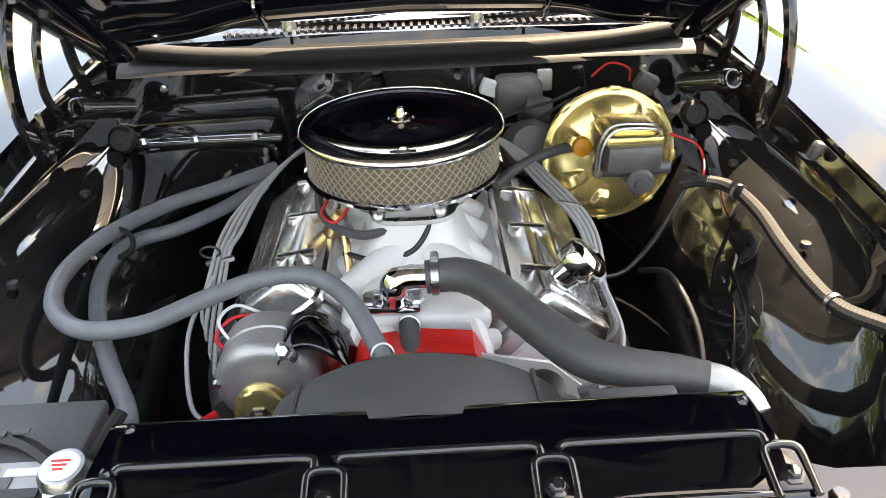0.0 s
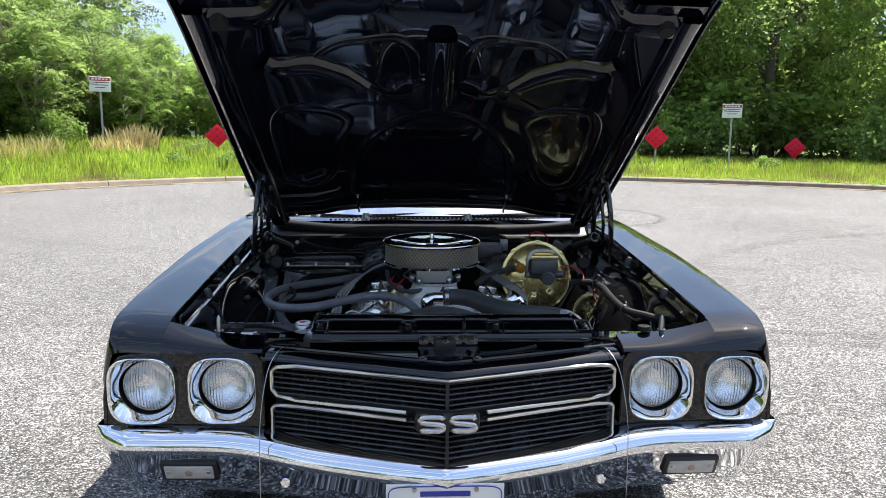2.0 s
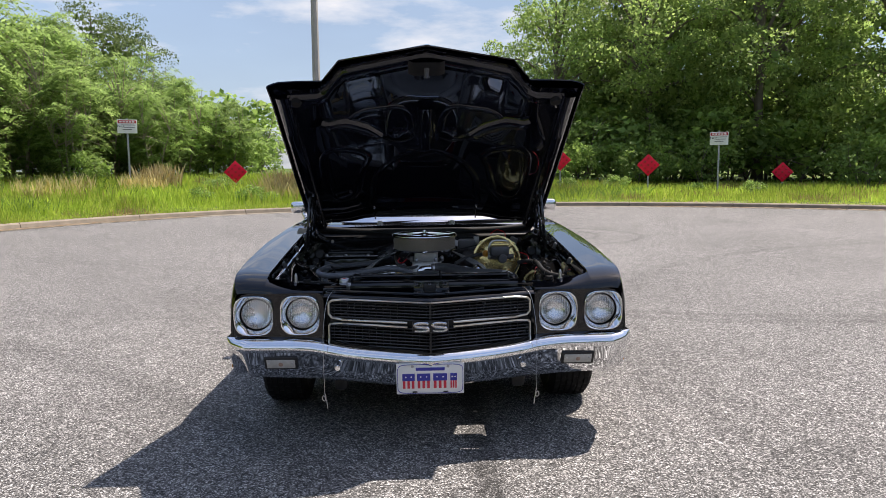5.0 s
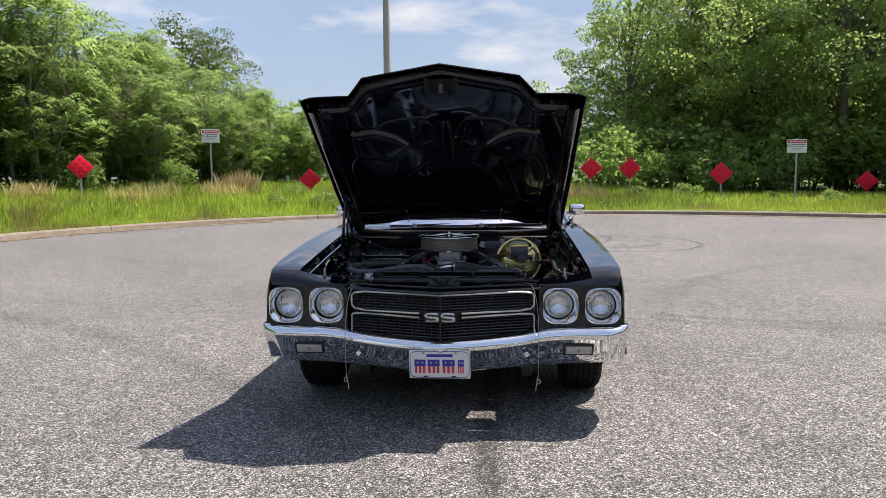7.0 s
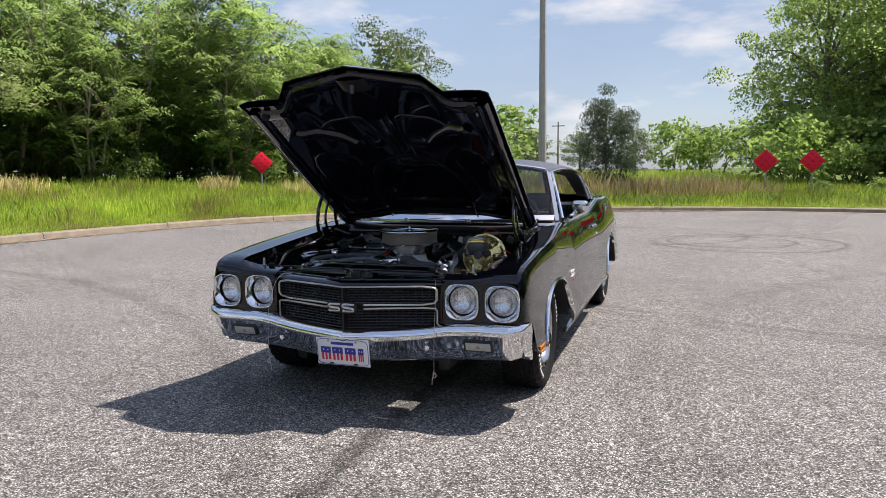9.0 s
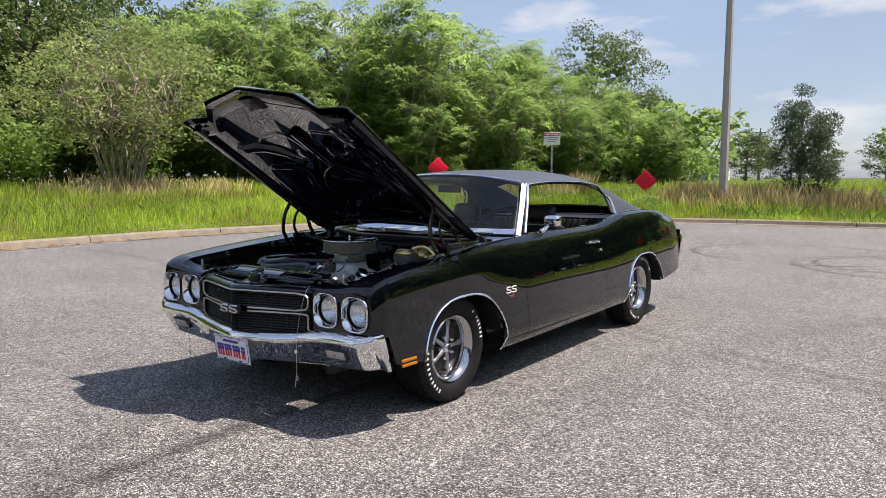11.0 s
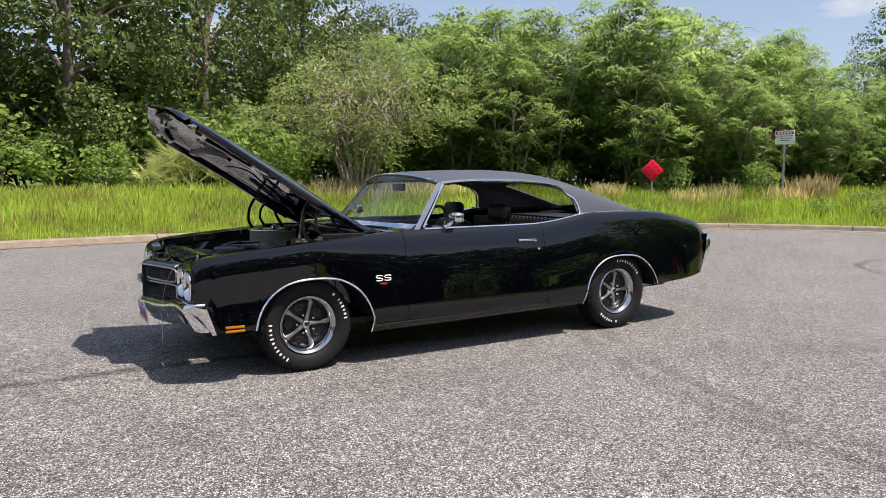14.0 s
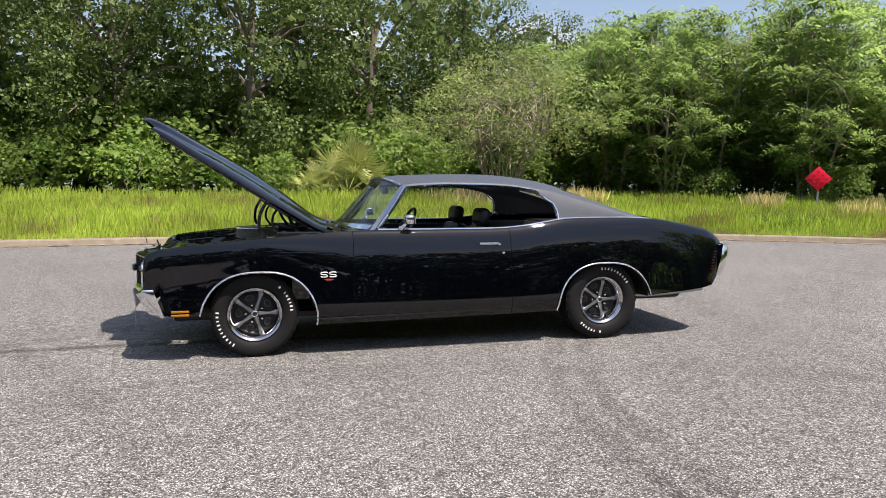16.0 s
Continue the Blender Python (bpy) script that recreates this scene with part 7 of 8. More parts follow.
for x, y, z in ((-0.06, -0.80, 0.775), (0.075, -0.80, 0.775), (-0.062, -0.893, 0.752), (0.080, -0.893, 0.752), (-0.06, -0.80, 0.715), (0.08, -0.80, 0.715), (0.0, -0.83, 0.78)):
    part("latch_bolt", Geo().lathe([(0.0, 0.009), (0.0055, 0.0085), (0.0065, 0.003), (0.011, 0.002), (0.011, 0)], Matrix.Translation((x, y, z)) @ pose(0, 0, 0, 35, 0, 0), 8), BAY, lb)
part("loom_conduit", Geo().tube(curve_pts([(0.09, -0.772, 0.722), (0.15, -0.774, 0.728), (0.21, -0.772, 0.736), (0.26, -0.765, 0.744)], 14), [0.0060 + 0.0010 * (i % 2) for i in range(43)], 8), CONDUIT, support)
fs = []
for y, r_ in ((-0.595, 0.300), (-0.560, 0.300), (-0.500, 0.296), (-0.470, 0.288), (-0.468, 0.276)):
    fs.append([(0.0 + r_ * math.cos(a), y, 0.50 + r_ * math.sin(a)) for a in np.linspace(0.27 * math.pi, 0.73 * math.pi, 37)])
shroud = part("fan_shroud", Geo().grid(fs), DARKHOSE, car, "dark grey plastic fan shroud", smooth=40, solid=0.004)
for a in (0.32, 0.68):
    part("shroud_rib", Geo().tube([(0.301 * math.cos(a * math.pi), -0.59, 0.50 + 0.301 * math.sin(a * math.pi)), (0.297 * math.cos(a * math.pi), -0.475, 0.50 + 0.297 * math.sin(a * math.pi))], 0.004, 5), DARKHOSE, shroud)
part("shroud_flap", Geo().rbox((0.27, -0.566, 0.782), (0.11, 0.024, 0.006), 0.002), DARKHOSE, shroud)
# cap and filler neck
cap = part("radiator_cap", Geo().lathe([(0.0, 0.013), (0.025, 0.012), (0.030, 0.005), (0.031, -0.008), (0.026, -0.012), (0.024, -0.03)], Matrix.Translation((-0.410, -0.625, 0.765)) @ pose(0, 0, 0, 6, 0, 0), 28), STEEL, car, "silver radiator cap with round label")
part("cap_label", Geo().lathe([(0.0, 0.0145), (0.019, 0.014), (0.021, 0.0128)], Matrix.Translation((-0.410, -0.625, 0.765)) @ pose(0, 0, 0, 6, 0, 0), 24), CLOTH, cap, "pale round label with red bars")
for k in range(3):
    part("label_bar", Geo().box((-0.002, 0.006 - 0.006 * k, 0.0150), (0.022 - 0.005 * k, 0.0025, 0.001), m=Matrix.Translation((-0.410, -0.625, 0.765)) @ pose(0, 0, 0, 6, 0, 0)), SIGNRED, cap)
part("filler_neck", Geo().rbox((-0.39, -0.632, 0.735), (0.085, 0.06, 0.06), 0.015), ALU, cap)
part("overflow_elbow", Geo().tube(curve_pts([(-0.39, -0.60, 0.755), (-0.375, -0.575, 0.775), (-0.365, -0.55, 0.785)], 4), 0.009, 8), RUBBER, cap)

# ---- battery ----
bat = part("battery", Geo().rbox((-0.560, -0.560, 0.635), (0.265, 0.185, 0.165), 0.008), DARKHOSE, car, "grey-topped battery with printed labels")
part("battery_lid", Geo().rbox((-0.560, -0.560, 0.724), (0.27, 0.19, 0.018), 0.006), DARKHOSE, bat)
part("handle_strap", Geo().tube(curve_pts([(-0.685, -0.585, 0.737), (-0.64, -0.553, 0.744), (-0.57, -0.540, 0.746), (-0.50, -0.553, 0.744), (-0.44, -0.590, 0.737)], 6), 0.010, 6), SATIN, bat, "black carrying handle")
for k in range(6):
    part("handle_slot", Geo().box((-0.64 + 0.028 * k, -0.552 + 0.0035 * abs(k - 2.5), 0.7555), (0.020, 0.010, 0.002)), DARKHOSE, bat)
part("battery_label", Geo().box((-0.565, -0.610, 0.7345), (0.225, 0.066, 0.002)), WIRE_GREY, bat)
for k, (x, y, w, d, mt) in enumerate(((-0.655, -0.612, 0.035, 0.050, CLOTH), (-0.600, -0.620, 0.055, 0.030, CLOTH), (-0.590, -0.594, 0.060, 0.012, IRON), (-0.520, -0.612, 0.060, 0.020, IRON), (-0.540, -0.588, 0.055, 0.007, BRASS),
                                      (-0.480, -0.595, 0.045, 0.012, CLOTH), (-0.475, -0.628, 0.050, 0.014, SATIN), (-0.540, -0.634, 0.050, 0.010, IRON), (-0.600, -0.638, 0.070, 0.006, IRON))):
    part("label_bar", Geo().box((x, y, 0.7362 + 0.0002 * k), (w, d, 0.0015)), mt, bat)
part("fill_cap", Geo().lathe([(0.0, 0.003), (0.012, 0.0025), (0.013, 0)], Matrix.Translation((-0.615, -0.515, 0.7335)), 14), SATIN, bat)
part("battery_tray", Geo().box((-0.56, -0.56, 0.545), (0.30, 0.21, 0.02)), SATIN, car, smooth=0)

# ---- engine ----
engine = part("engine", Geo().rbox((0.0, 0.02, 0.46), (0.34, 0.62, 0.30), 0.04), RED, car, "big V8 engine with silver intake and chrome covers")
for sgn, yc in ((-1, 0.055), (1, -0.035)):
    HM = Matrix.Translation((sgn * 0.220, yc, 0.612)) @ pose(0, 0, 0, 0, sgn * 36, 0)
    part("cylinder_head", Geo().rbox((0, 0, -0.03), (0.165, 0.50, 0.10), 0.015, m=HM), ALU, engine, "cast metal cylinder head")
    cov = Geo()
    rows = []
    for hw, hl, z in ((0.096, 0.250, 0.022), (0.096, 0.250, 0.034), (0.090, 0.244, 0.040), (0.086, 0.238, 0.068), (0.080, 0.228, 0.088), (0.070, 0.218, 0.093)):
        rows.append([HM @ Vector((a, b, z)) for a, b in squircle(0, 0, hw, hl, 9, 48)])
    cov.grid(rows, close=True)
    cov.f.append(tuple(range(len(cov.v) - 48, len(cov.v))))
    vc = part("valve_cover", cov, POLISHED, engine, "polished finned valve cover", smooth=30)
    part("cover_panel", Geo().rbox((0, 0.0, 0.0945), (0.118, 0.39, 0.004), 0.002, m=HM), POLISHED, vc)
    for k in range(7):
        part("cover_fin", Geo().rbox((sgn * (-0.014 + 0.011 * k), 0.0, 0.0985), (0.003, 0.385, 0.006), 0.001, m=HM), POLISHED, vc)
    for k in range(3):
        part("cover_step", Geo().rbox((0, 0, 0), (0.074, 0.022, 0.022), 0.006, m=HM @ Matrix.Translation((-sgn * 0.066, -0.15 + 0.15 * k, 0.084)) @ pose(0, 0, 0, 0, -sgn * 30, 0)), POLISHED, vc)
    part("head_plate", Geo().rbox((-sgn * 0.093, 0.0, 0.0), (0.012, 0.47, 0.05), 0.004, m=HM), ALU, engine)
    # exhaust manifold
    part("exhaust_manifold", Geo().tube(curve_pts([(sgn * 0.34, 0.24, 0.48), (sgn * 0.375, 0.08, 0.475), (sgn * 0.385, -0.10, 0.47), (sgn * 0.36, -0.20, 0.45)], 5), 0.038, 10), IRON, engine, "grey cast exhaust manifold")
    for k in range(4):
        part("exhaust_port", Geo().tube([(sgn * 0.29, yc - 0.17 + 0.115 * k, 0.53), (sgn * 0.38, yc - 0.17 + 0.115 * k, 0.48)], 0.024, 8), IRON, engine)
BM = Matrix.Translation((0.272, -0.195, 0.725)) @ pose(0, 0, 0, 0, 42, 0)
br = part("breather_cap", Geo().lathe([(0.026, -0.03), (0.026, 0.0), (0.040, 0.004), (0.043, 0.018), (0.041, 0.038), (0.030, 0.047), (0.001, 0.048)], BM, 28), CHROME, engine, "chrome push-in breather")
part("oil_cap_left", Geo().lathe([(0.016, 0.0), (0.016, 0.05), (0.012, 0.055), (0.001, 0.056)], Matrix.Translation((-0.165, 0.02, 0.70)) @ pose(0, 0, 0, 10, 30, 0), 14), BRASS, engine, "brass sender on the cover")

# intake: body, runners, crossover
im = part("intake_manifold", Geo().rbox((0, -0.005, 0.655), (0.20, 0.40, 0.10), 0.04, seg=3), SILVER, engine, "silver cast intake manifold")
part("carb_riser", Geo().grid([[(a, -0.0 + b, z) for a, b in squircle(0, 0, hx, hy, 3.5, 36)] for hx, hy, z in ((0.135, 0.17, 0.665), (0.118, 0.145, 0.69), (0.10, 0.118, 0.72), (0.088, 0.10, 0.75), (0.082, 0.092, 0.770), (0.085, 0.096, 0.774), (0.085, 0.096, 0.782))], close=True), SILVER, im, smooth=60)
for sgn in (1, -1):
    for k, y in enumerate((0.14, 0.05, -0.06, -0.15)):
        part("runner", Geo().tube(curve_pts([(sgn * 0.03, y * 0.6, 0.708), (sgn * 0.085, y * 0.85, 0.688), (sgn * 0.145, y, 0.650)], 5), [0.036 - 0.0007 * i for i in range(11)], 14), SILVER, im, smooth=70)
part("crossover", Geo().rbox((0.0, -0.245, 0.685), (0.25, 0.075, 0.045), 0.018, seg=3), SILVER, im)
part("front_lip", Geo().rbox((0.0, -0.285, 0.655), (0.28, 0.03, 0.035), 0.012), SILVER, im)
for x, y, z, r_ in ((-0.065, -0.225, 0.708, 0.018), (-0.05, -0.287, 0.675, 0.020), (0.085, -0.285, 0.66, 0.014), (0.07, -0.26, 0.70, 0.012)):
    part("boss", Geo().lathe([(r_ * 1.2, -0.02), (r_, 0.004), (r_ * 0.75, 0.010), (0.001, 0.010)], Matrix.Translation((x, y, z)) @ pose(0, 0, 0, 35 if z < 0.68 else 5, 0, 0), 16), SILVER, im)
for sgn in (1, -1):
    part("lip_leg", Geo().tube(curve_pts([(sgn * 0.095, -0.27, 0.69), (sgn * 0.11, -0.30, 0.655), (sgn * 0.112, -0.315, 0.62)], 4), 0.014, 8), SILVER, im)
part("front_cover", Geo().grid([[(x, -0.355 - d, z) for x, z in ((-0.15, 0.40), (-0.15, 0.60), (-0.085, 0.685), (0.0, 0.695), (0.09, 0.685), (0.15, 0.60), (0.15, 0.40))] for d in (-0.06, 0.0)]).add([(-0.15, -0.355, 0.40), (-0.15, -0.355, 0.60), (-0.085, -0.355, 0.685), (0.0, -0.355, 0.695), (0.09, -0.355, 0.685), (0.15, -0.355, 0.60), (0.15, -0.355, 0.40)], [(0, 1, 2, 3, 4, 5, 6)]), RED, engine, "red painted block front", smooth=20)
part("fuel_pump_plate", Geo().add([(0.10, -0.362, 0.688), (0.21, -0.352, 0.655), (0.30, -0.34, 0.56), (0.29, -0.34, 0.50), (0.12, -0.362, 0.60)], [(0, 1, 2, 3, 4)]), SILVER, engine, solid=0.006)
part("head_front", Geo().rbox((0, 0, 0), (0.16, 0.02, 0.13), 0.01, m=Matrix.Translation((0.235, -0.30, 0.60)) @ pose(0, 0, 0, 0, 42, 0)), SILVER, engine)
oil = part("oil_filler", Geo().lathe([(0.022, -0.05), (0.022, 0.0), (0.032, 0.004), (0.032, 0.030), (0.026, 0.034), (0.0, 0.034)], Matrix.Translation((0.185, -0.43, 0.655)) @ pose(0, 0, 0, 14, 0, 0), 24), SATIN, engine, "black ribbed reservoir cap")
part("pump_body", Geo().rbox((0.20, -0.43, 0.60), (0.10, 0.08, 0.07), 0.02), IRON, engine)
part("crank_pulley", Geo().lathe([(0.001, 0.05), (0.03, 0.05), (0.075, 0.03), (0.082, 0.0), (0.075, -0.03)], Matrix.Translation((0, -0.43, 0.47)) @ pose(0, 0, 0, 90, 0, 0), 28), SATIN, engine)
FAN = Matrix.Translation((0, -0.50, 0.52)) @ pose(0, 0, 0, 90, 0, 0)
fan = part("cooling_fan", Geo().lathe([(0.0, 0.02), (0.05, 0.015), (0.06, -0.02), (0.05, -0.06)], FAN, 20), IRON, engine)
for k in range(6):
    q = FAN @ pose(0, 0, 0, 0, 0, 60 * k)
    part("fan_blade", Geo().rbox((0.15, 0, 0), (0.19, 0.075, 0.004), 0.002, m=q @ pose(0, 0, 0, 28, 0, 0)), IRON, fan)

# thermostat housing and hoses
th = part("thermostat_elbow", Geo().tube(curve_pts([(-0.034, -0.252, 0.718), (-0.032, -0.255, 0.748), (-0.016, -0.256, 0.766), (0.020, -0.258, 0.768)], 5), [0.024, 0.024, 0.024, 0.025, 0.026, 0.027, 0.027, 0.026, 0.025, 0.024, 0.022, 0.021, 0.021, 0.021, 0.021, 0.021], 16), CHROME, engine, "chrome thermostat elbow", smooth=60)
part("elbow_flange", Geo().rbox((-0.038, -0.252, 0.716), (0.095, 0.052, 0.012), 0.006), CHROME, th)
for x in (-0.076, 0.002):
    part("flange_bolt", Geo().lathe([(0.0, 0.016), (0.009, 0.015), (0.010, 0.004), (0.014, 0.0)], Matrix.Translation((x, -0.255, 0.723)), 6), STEEL, th, smooth=20)
part("hose_clamp", Geo().lathe([(0.028, -0.007), (0.0305, -0.006), (0.0305, 0.006), (0.028, 0.007)], Matrix.Translation((0.033, -0.258, 0.768)) @ pose(0, 0, 0, 0, 90, 0), 24), STEEL, th)
part("clamp_screw", Geo().rbox((0.034, -0.248, 0.800), (0.014, 0.020, 0.012), 0.004), STEEL, th)
part("upper_hose", Geo().tube(curve_pts([(0.020, -0.258, 0.768), (0.072, -0.262, 0.772), (0.118, -0.298, 0.772), (0.162, -0.368, 0.768), (0.205, -0.436, 0.768), (0.240, -0.482, 0.770), (0.285, -0.508, 0.773), (0.335, -0.522, 0.775), (0.376, -0.536, 0.774)], 8),
                         [0.0272 + 0.0045 * min(1.0, i / 30) - 0.0085 * max(0.0, (i - 34) / 30) + 0.0004 * math.sin(i * 1.9) for i in range(65)], 16), DARKHOSE, car, "thick dark rubber radiator hose", smooth=70)
part("hose_sleeve", Geo().tube(curve_pts([(0.366, -0.533, 0.774), (0.392, -0.543, 0.772), (0.412, -0.562, 0.764), (0.420, -0.582, 0.752)], 5), 0.0228, 16), GALV, car, "bare metal radiator inlet in the hose end", smooth=70)
part("bypass_hose", Geo().tube(curve_pts([(-0.012, -0.290, 0.705), (-0.010, -0.325, 0.690), (-0.005, -0.375, 0.665), (-0.004, -0.40, 0.64)], 5), 0.0165, 12), DARKHOSE, car, "short dark bypass hose")
part("bypass_clamp", Geo().lathe([(0.0175, -0.006), (0.020, -0.005), (0.020, 0.005), (0.0175, 0.006)], Matrix.Translation((-0.012, -0.300, 0.702)) @ pose(0, 0, 0, 65, 0, 0), 18), STEEL, car)
A = [(-0.300, 0.24, 0.745), (-0.40, 0.165, 0.742), (-0.495, 0.085, 0.745), (-0.570, -0.04, 0.752), (-0.600, -0.16, 0.750), (-0.578, -0.26, 0.748), (-0.510, -0.325, 0.748), (-0.415, -0.325, 0.752), (-0.330, -0.275, 0.760), (-0.245, -0.238, 0.768),
     (-0.165, -0.236, 0.766), (-0.105, -0.290, 0.757), (-0.068, -0.365, 0.745), (-0.042, -0.425, 0.728)]
part("heater_hose", Geo().tube(curve_pts(A, 7), 0.0150, 12), HOSE, car, "grey rubber heater hose", smooth=70)
B = [(-0.335, 0.245, 0.702), (-0.405, 0.140, 0.702), (-0.475, 0.065, 0.702), (-0.548, 0.005, 0.708), (-0.575, -0.08, 0.70), (-0.553, -0.19, 0.680), (-0.495, -0.31, 0.662), (-0.440, -0.405, 0.650), (-0.425, -0.48, 0.615), (-0.43, -0.50, 0.50)]
part("heater_hose", Geo().tube(curve_pts(B, 7), 0.0148, 12), HOSE, car, "grey rubber heater hose", smooth=70)
part("hose_strap", Geo().tube([(-0.568 + 0.040 * math.cos(a), -0.035 + 0.012 * math.sin(a), 0.732 + 0.026 * math.sin(a)) for a in np.linspace(0, 2 * math.pi, 25)], 0.0055, 6, cap=False), RUBBER, car)
part("hose_end_clamp", Geo().lathe([(0.016, -0.006), (0.0185, -0.005), (0.0185, 0.005), (0.016, 0.006)], Matrix.Translation((-0.05, -0.405, 0.734)) @ pose(0, 0, 0, 60, 0, 20), 16), STEEL, car)
part("vacuum_hose", Geo().tube(curve_pts([(-0.185, 0.06, 0.80), (-0.165, -0.04, 0.768), (-0.10, -0.085, 0.752), (-0.03, -0.08, 0.765), (0.005, -0.065, 0.80)], 7), 0.0085, 8), DARKHOSE, car, "thin dark vacuum hose")
part("vacuum_hose", Geo().tube(curve_pts([(-0.13, -0.085, 0.715), (-0.07, -0.115, 0.715), (-0.005, -0.112, 0.728), (0.028, -0.09, 0.765), (0.03, -0.07, 0.80)], 7), 0.0055, 8), SATIN, car, "thin black vacuum hose")
part("booster_hose", Geo().tube(curve_pts([(0.17, 0.10, 0.745), (0.22, 0.14, 0.765), (0.29, 0.165, 0.785), (0.352, 0.182, 0.790)], 6), 0.0115, 10), DARKHOSE, car, "dark hose to the brake booster")

# carburettor and air cleaner
carb = part("carburetor", Geo().rbox((-0.005, 0.0, 0.812), (0.135, 0.185, 0.062), 0.015), ALU, engine, "bare metal carburetor")
for x, y, z, r_ in ((-0.085, -0.055, 0.80, 0.016), (0.085, -0.05, 0.80, 0.014), (-0.06, -0.095, 0.795, 0.012), (0.05, -0.095, 0.80, 0.013)):
    part("carb_fitting", Geo().lathe([(r_, -0.018), (r_, 0.0), (r_ * 0.7, 0.012), (0.001, 0.014)], Matrix.Translation((x, y, z)) @ pose(0, 0, 0, 60, 0, 0), 8), STEEL, carb, smooth=20)
part("linkage", Geo().tube([(-0.09, -0.06, 0.79), (-0.12, -0.02, 0.80), (-0.09, 0.05, 0.82)], 0.004, 6), STEEL, carb)
AC = Matrix.Translation((-0.012, 0.004, 0))
ac = part("air_cleaner", Geo().lathe([(0.06, 0.838), (0.165, 0.842), (0.181, 0.846), (0.183, 0.853), (0.178, 0.856)], AC, 64), CHROME, engine, "chrome round air cleaner with mesh sides", smooth=50)
part("filter_element", Geo().lathe([(0.170, 0.850), (0.170, 0.925)], AC, 64), FILTER, ac, "pale pleated filter")
g = Geo()
for row in range(9):
    n_ = 76
    z0 = 0.8555 + 0.0080 * row
    g.tube([AC @ Vector((0.1755 * math.cos(2 * math.pi * k / (2 * n_)), 0.1755 * math.sin(2 * math.pi * k / (2 * n_)), z0 + (0.0040 if (k + row) % 2 else -0.0040))) for k in range(2 * n_ + 1)], 0.0016, 4, cap=False)
sc_ = part("mesh_screen", g, MESHWIRE, ac, "expanded metal screen", smooth=0, normals=False)
sc_["kind"] = "stuff"
part("lid", Geo().lathe([(0.177, 0.921), (0.183, 0.922), (0.186, 0.928), (0.184, 0.934), (0.176, 0.938), (0.160, 0.9388), (0.153, 0.9383), (0.149, 0.9362), (0.10, 0.9362), (0.05, 0.9372), (0.022, 0.9385), (0.001, 0.939)], AC, 80), CHROME, ac, "mirror-bright chrome lid", smooth=50)
part("wing_nut", Geo().lathe([(0.024, 0.938), (0.022, 0.941), (0.009, 0.943), (0.008, 0.953), (0.006, 0.958), (0.001, 0.959)], AC, 16), CHROME, ac)

# alternator and bracket
ALT = Matrix.Translation((-0.242, -0.300, 0.632)) @ pose(0, 0, 0, 90, 0, 0)
alt = part("alternator", Geo().lathe([(0.03, 0.056), (0.066, 0.054), (0.076, 0.050), (0.082, 0.042), (0.084, 0.034), (0.084, 0.006), (0.081, 0.004), (0.081, -0.004), (0.084, -0.006), (0.084, -0.045), (0.065, -0.062), (0.001, -0.062)], ALT, 40), CASTGREY, engine, "cast aluminium alternator with pulley", smooth=45)
part("alternator_face", Geo().lathe([(0.001, 0.066), (0.03, 0.066), (0.06, 0.058)], ALT, 32), CASTGREY, alt)
for k in range(3):
    part("ear_bolt", Geo().lathe([(0.0, 0.010), (0.006, 0.009), (0.008, 0.0)], ALT @ pose(0, 0, 0, 0, 0, 120 * k + 50) @ Matrix.Translation((0.078, 0, 0.046)), 8), STEEL, alt)
part("alternator_pulley", Geo().lathe([(0.012, 0.110), (0.030, 0.110), (0.040, 0.106), (0.041, 0.100), (0.030, 0.094), (0.041, 0.086), (0.040, 0.080), (0.012, 0.078)], ALT, 32), GOLD, alt, "zinc-plated pulley", smooth=30)
part("pulley_nut", Geo().lathe([(0.0, 0.124), (0.010, 0.123), (0.012, 0.116), (0.018, 0.113), (0.018, 0.108)], ALT, 6), STEEL, alt, smooth=0)
part("drive_belt", Geo().tube([(-0.213, -0.392, 0.625), (-0.13, -0.400, 0.62), (0.02, -0.40, 0.56), (0.05, -0.40, 0.48)], 0.008, 6), RUBBER, engine)
BK = curve_pts([(-0.225, -0.352, 0.665), (-0.205, -0.350, 0.712), (-0.165, -0.345, 0.722), (-0.115, -0.350, 0.690), (-0.085, -0.365, 0.640)], 6)
brk = part("alternator_bracket", Geo().grid([[p + Vector((0, d, h)) for p in BK] for d, h in ((0.0, -0.020), (-0.006, -0.006), (0.0, 0.0), (0.07, 0.004), (0.085, -0.01))]), PAINT, engine, "black curved alternator bracket", smooth=50, solid=0.004)
part("bracket_bolt", Geo().lathe([(0.0, 0.020), (0.009, 0.019), (0.011, 0.006), (0.016, 0.004), (0.016, 0)], Matrix.Translation((-0.205, -0.345, 0.702)) @ pose(0, 0, 0, 50, 0, 0), 6), STEEL, brk, smooth=20)

# ignition leads, wires, copper line
def lead(pts, r=0.0042, mat=WIRE_GREY, label="grey spark plug lead", name="spark_lead"):
    return part(name, Geo().tube(curve_pts(pts, 6), r, 6), mat, car, label, smooth=70)


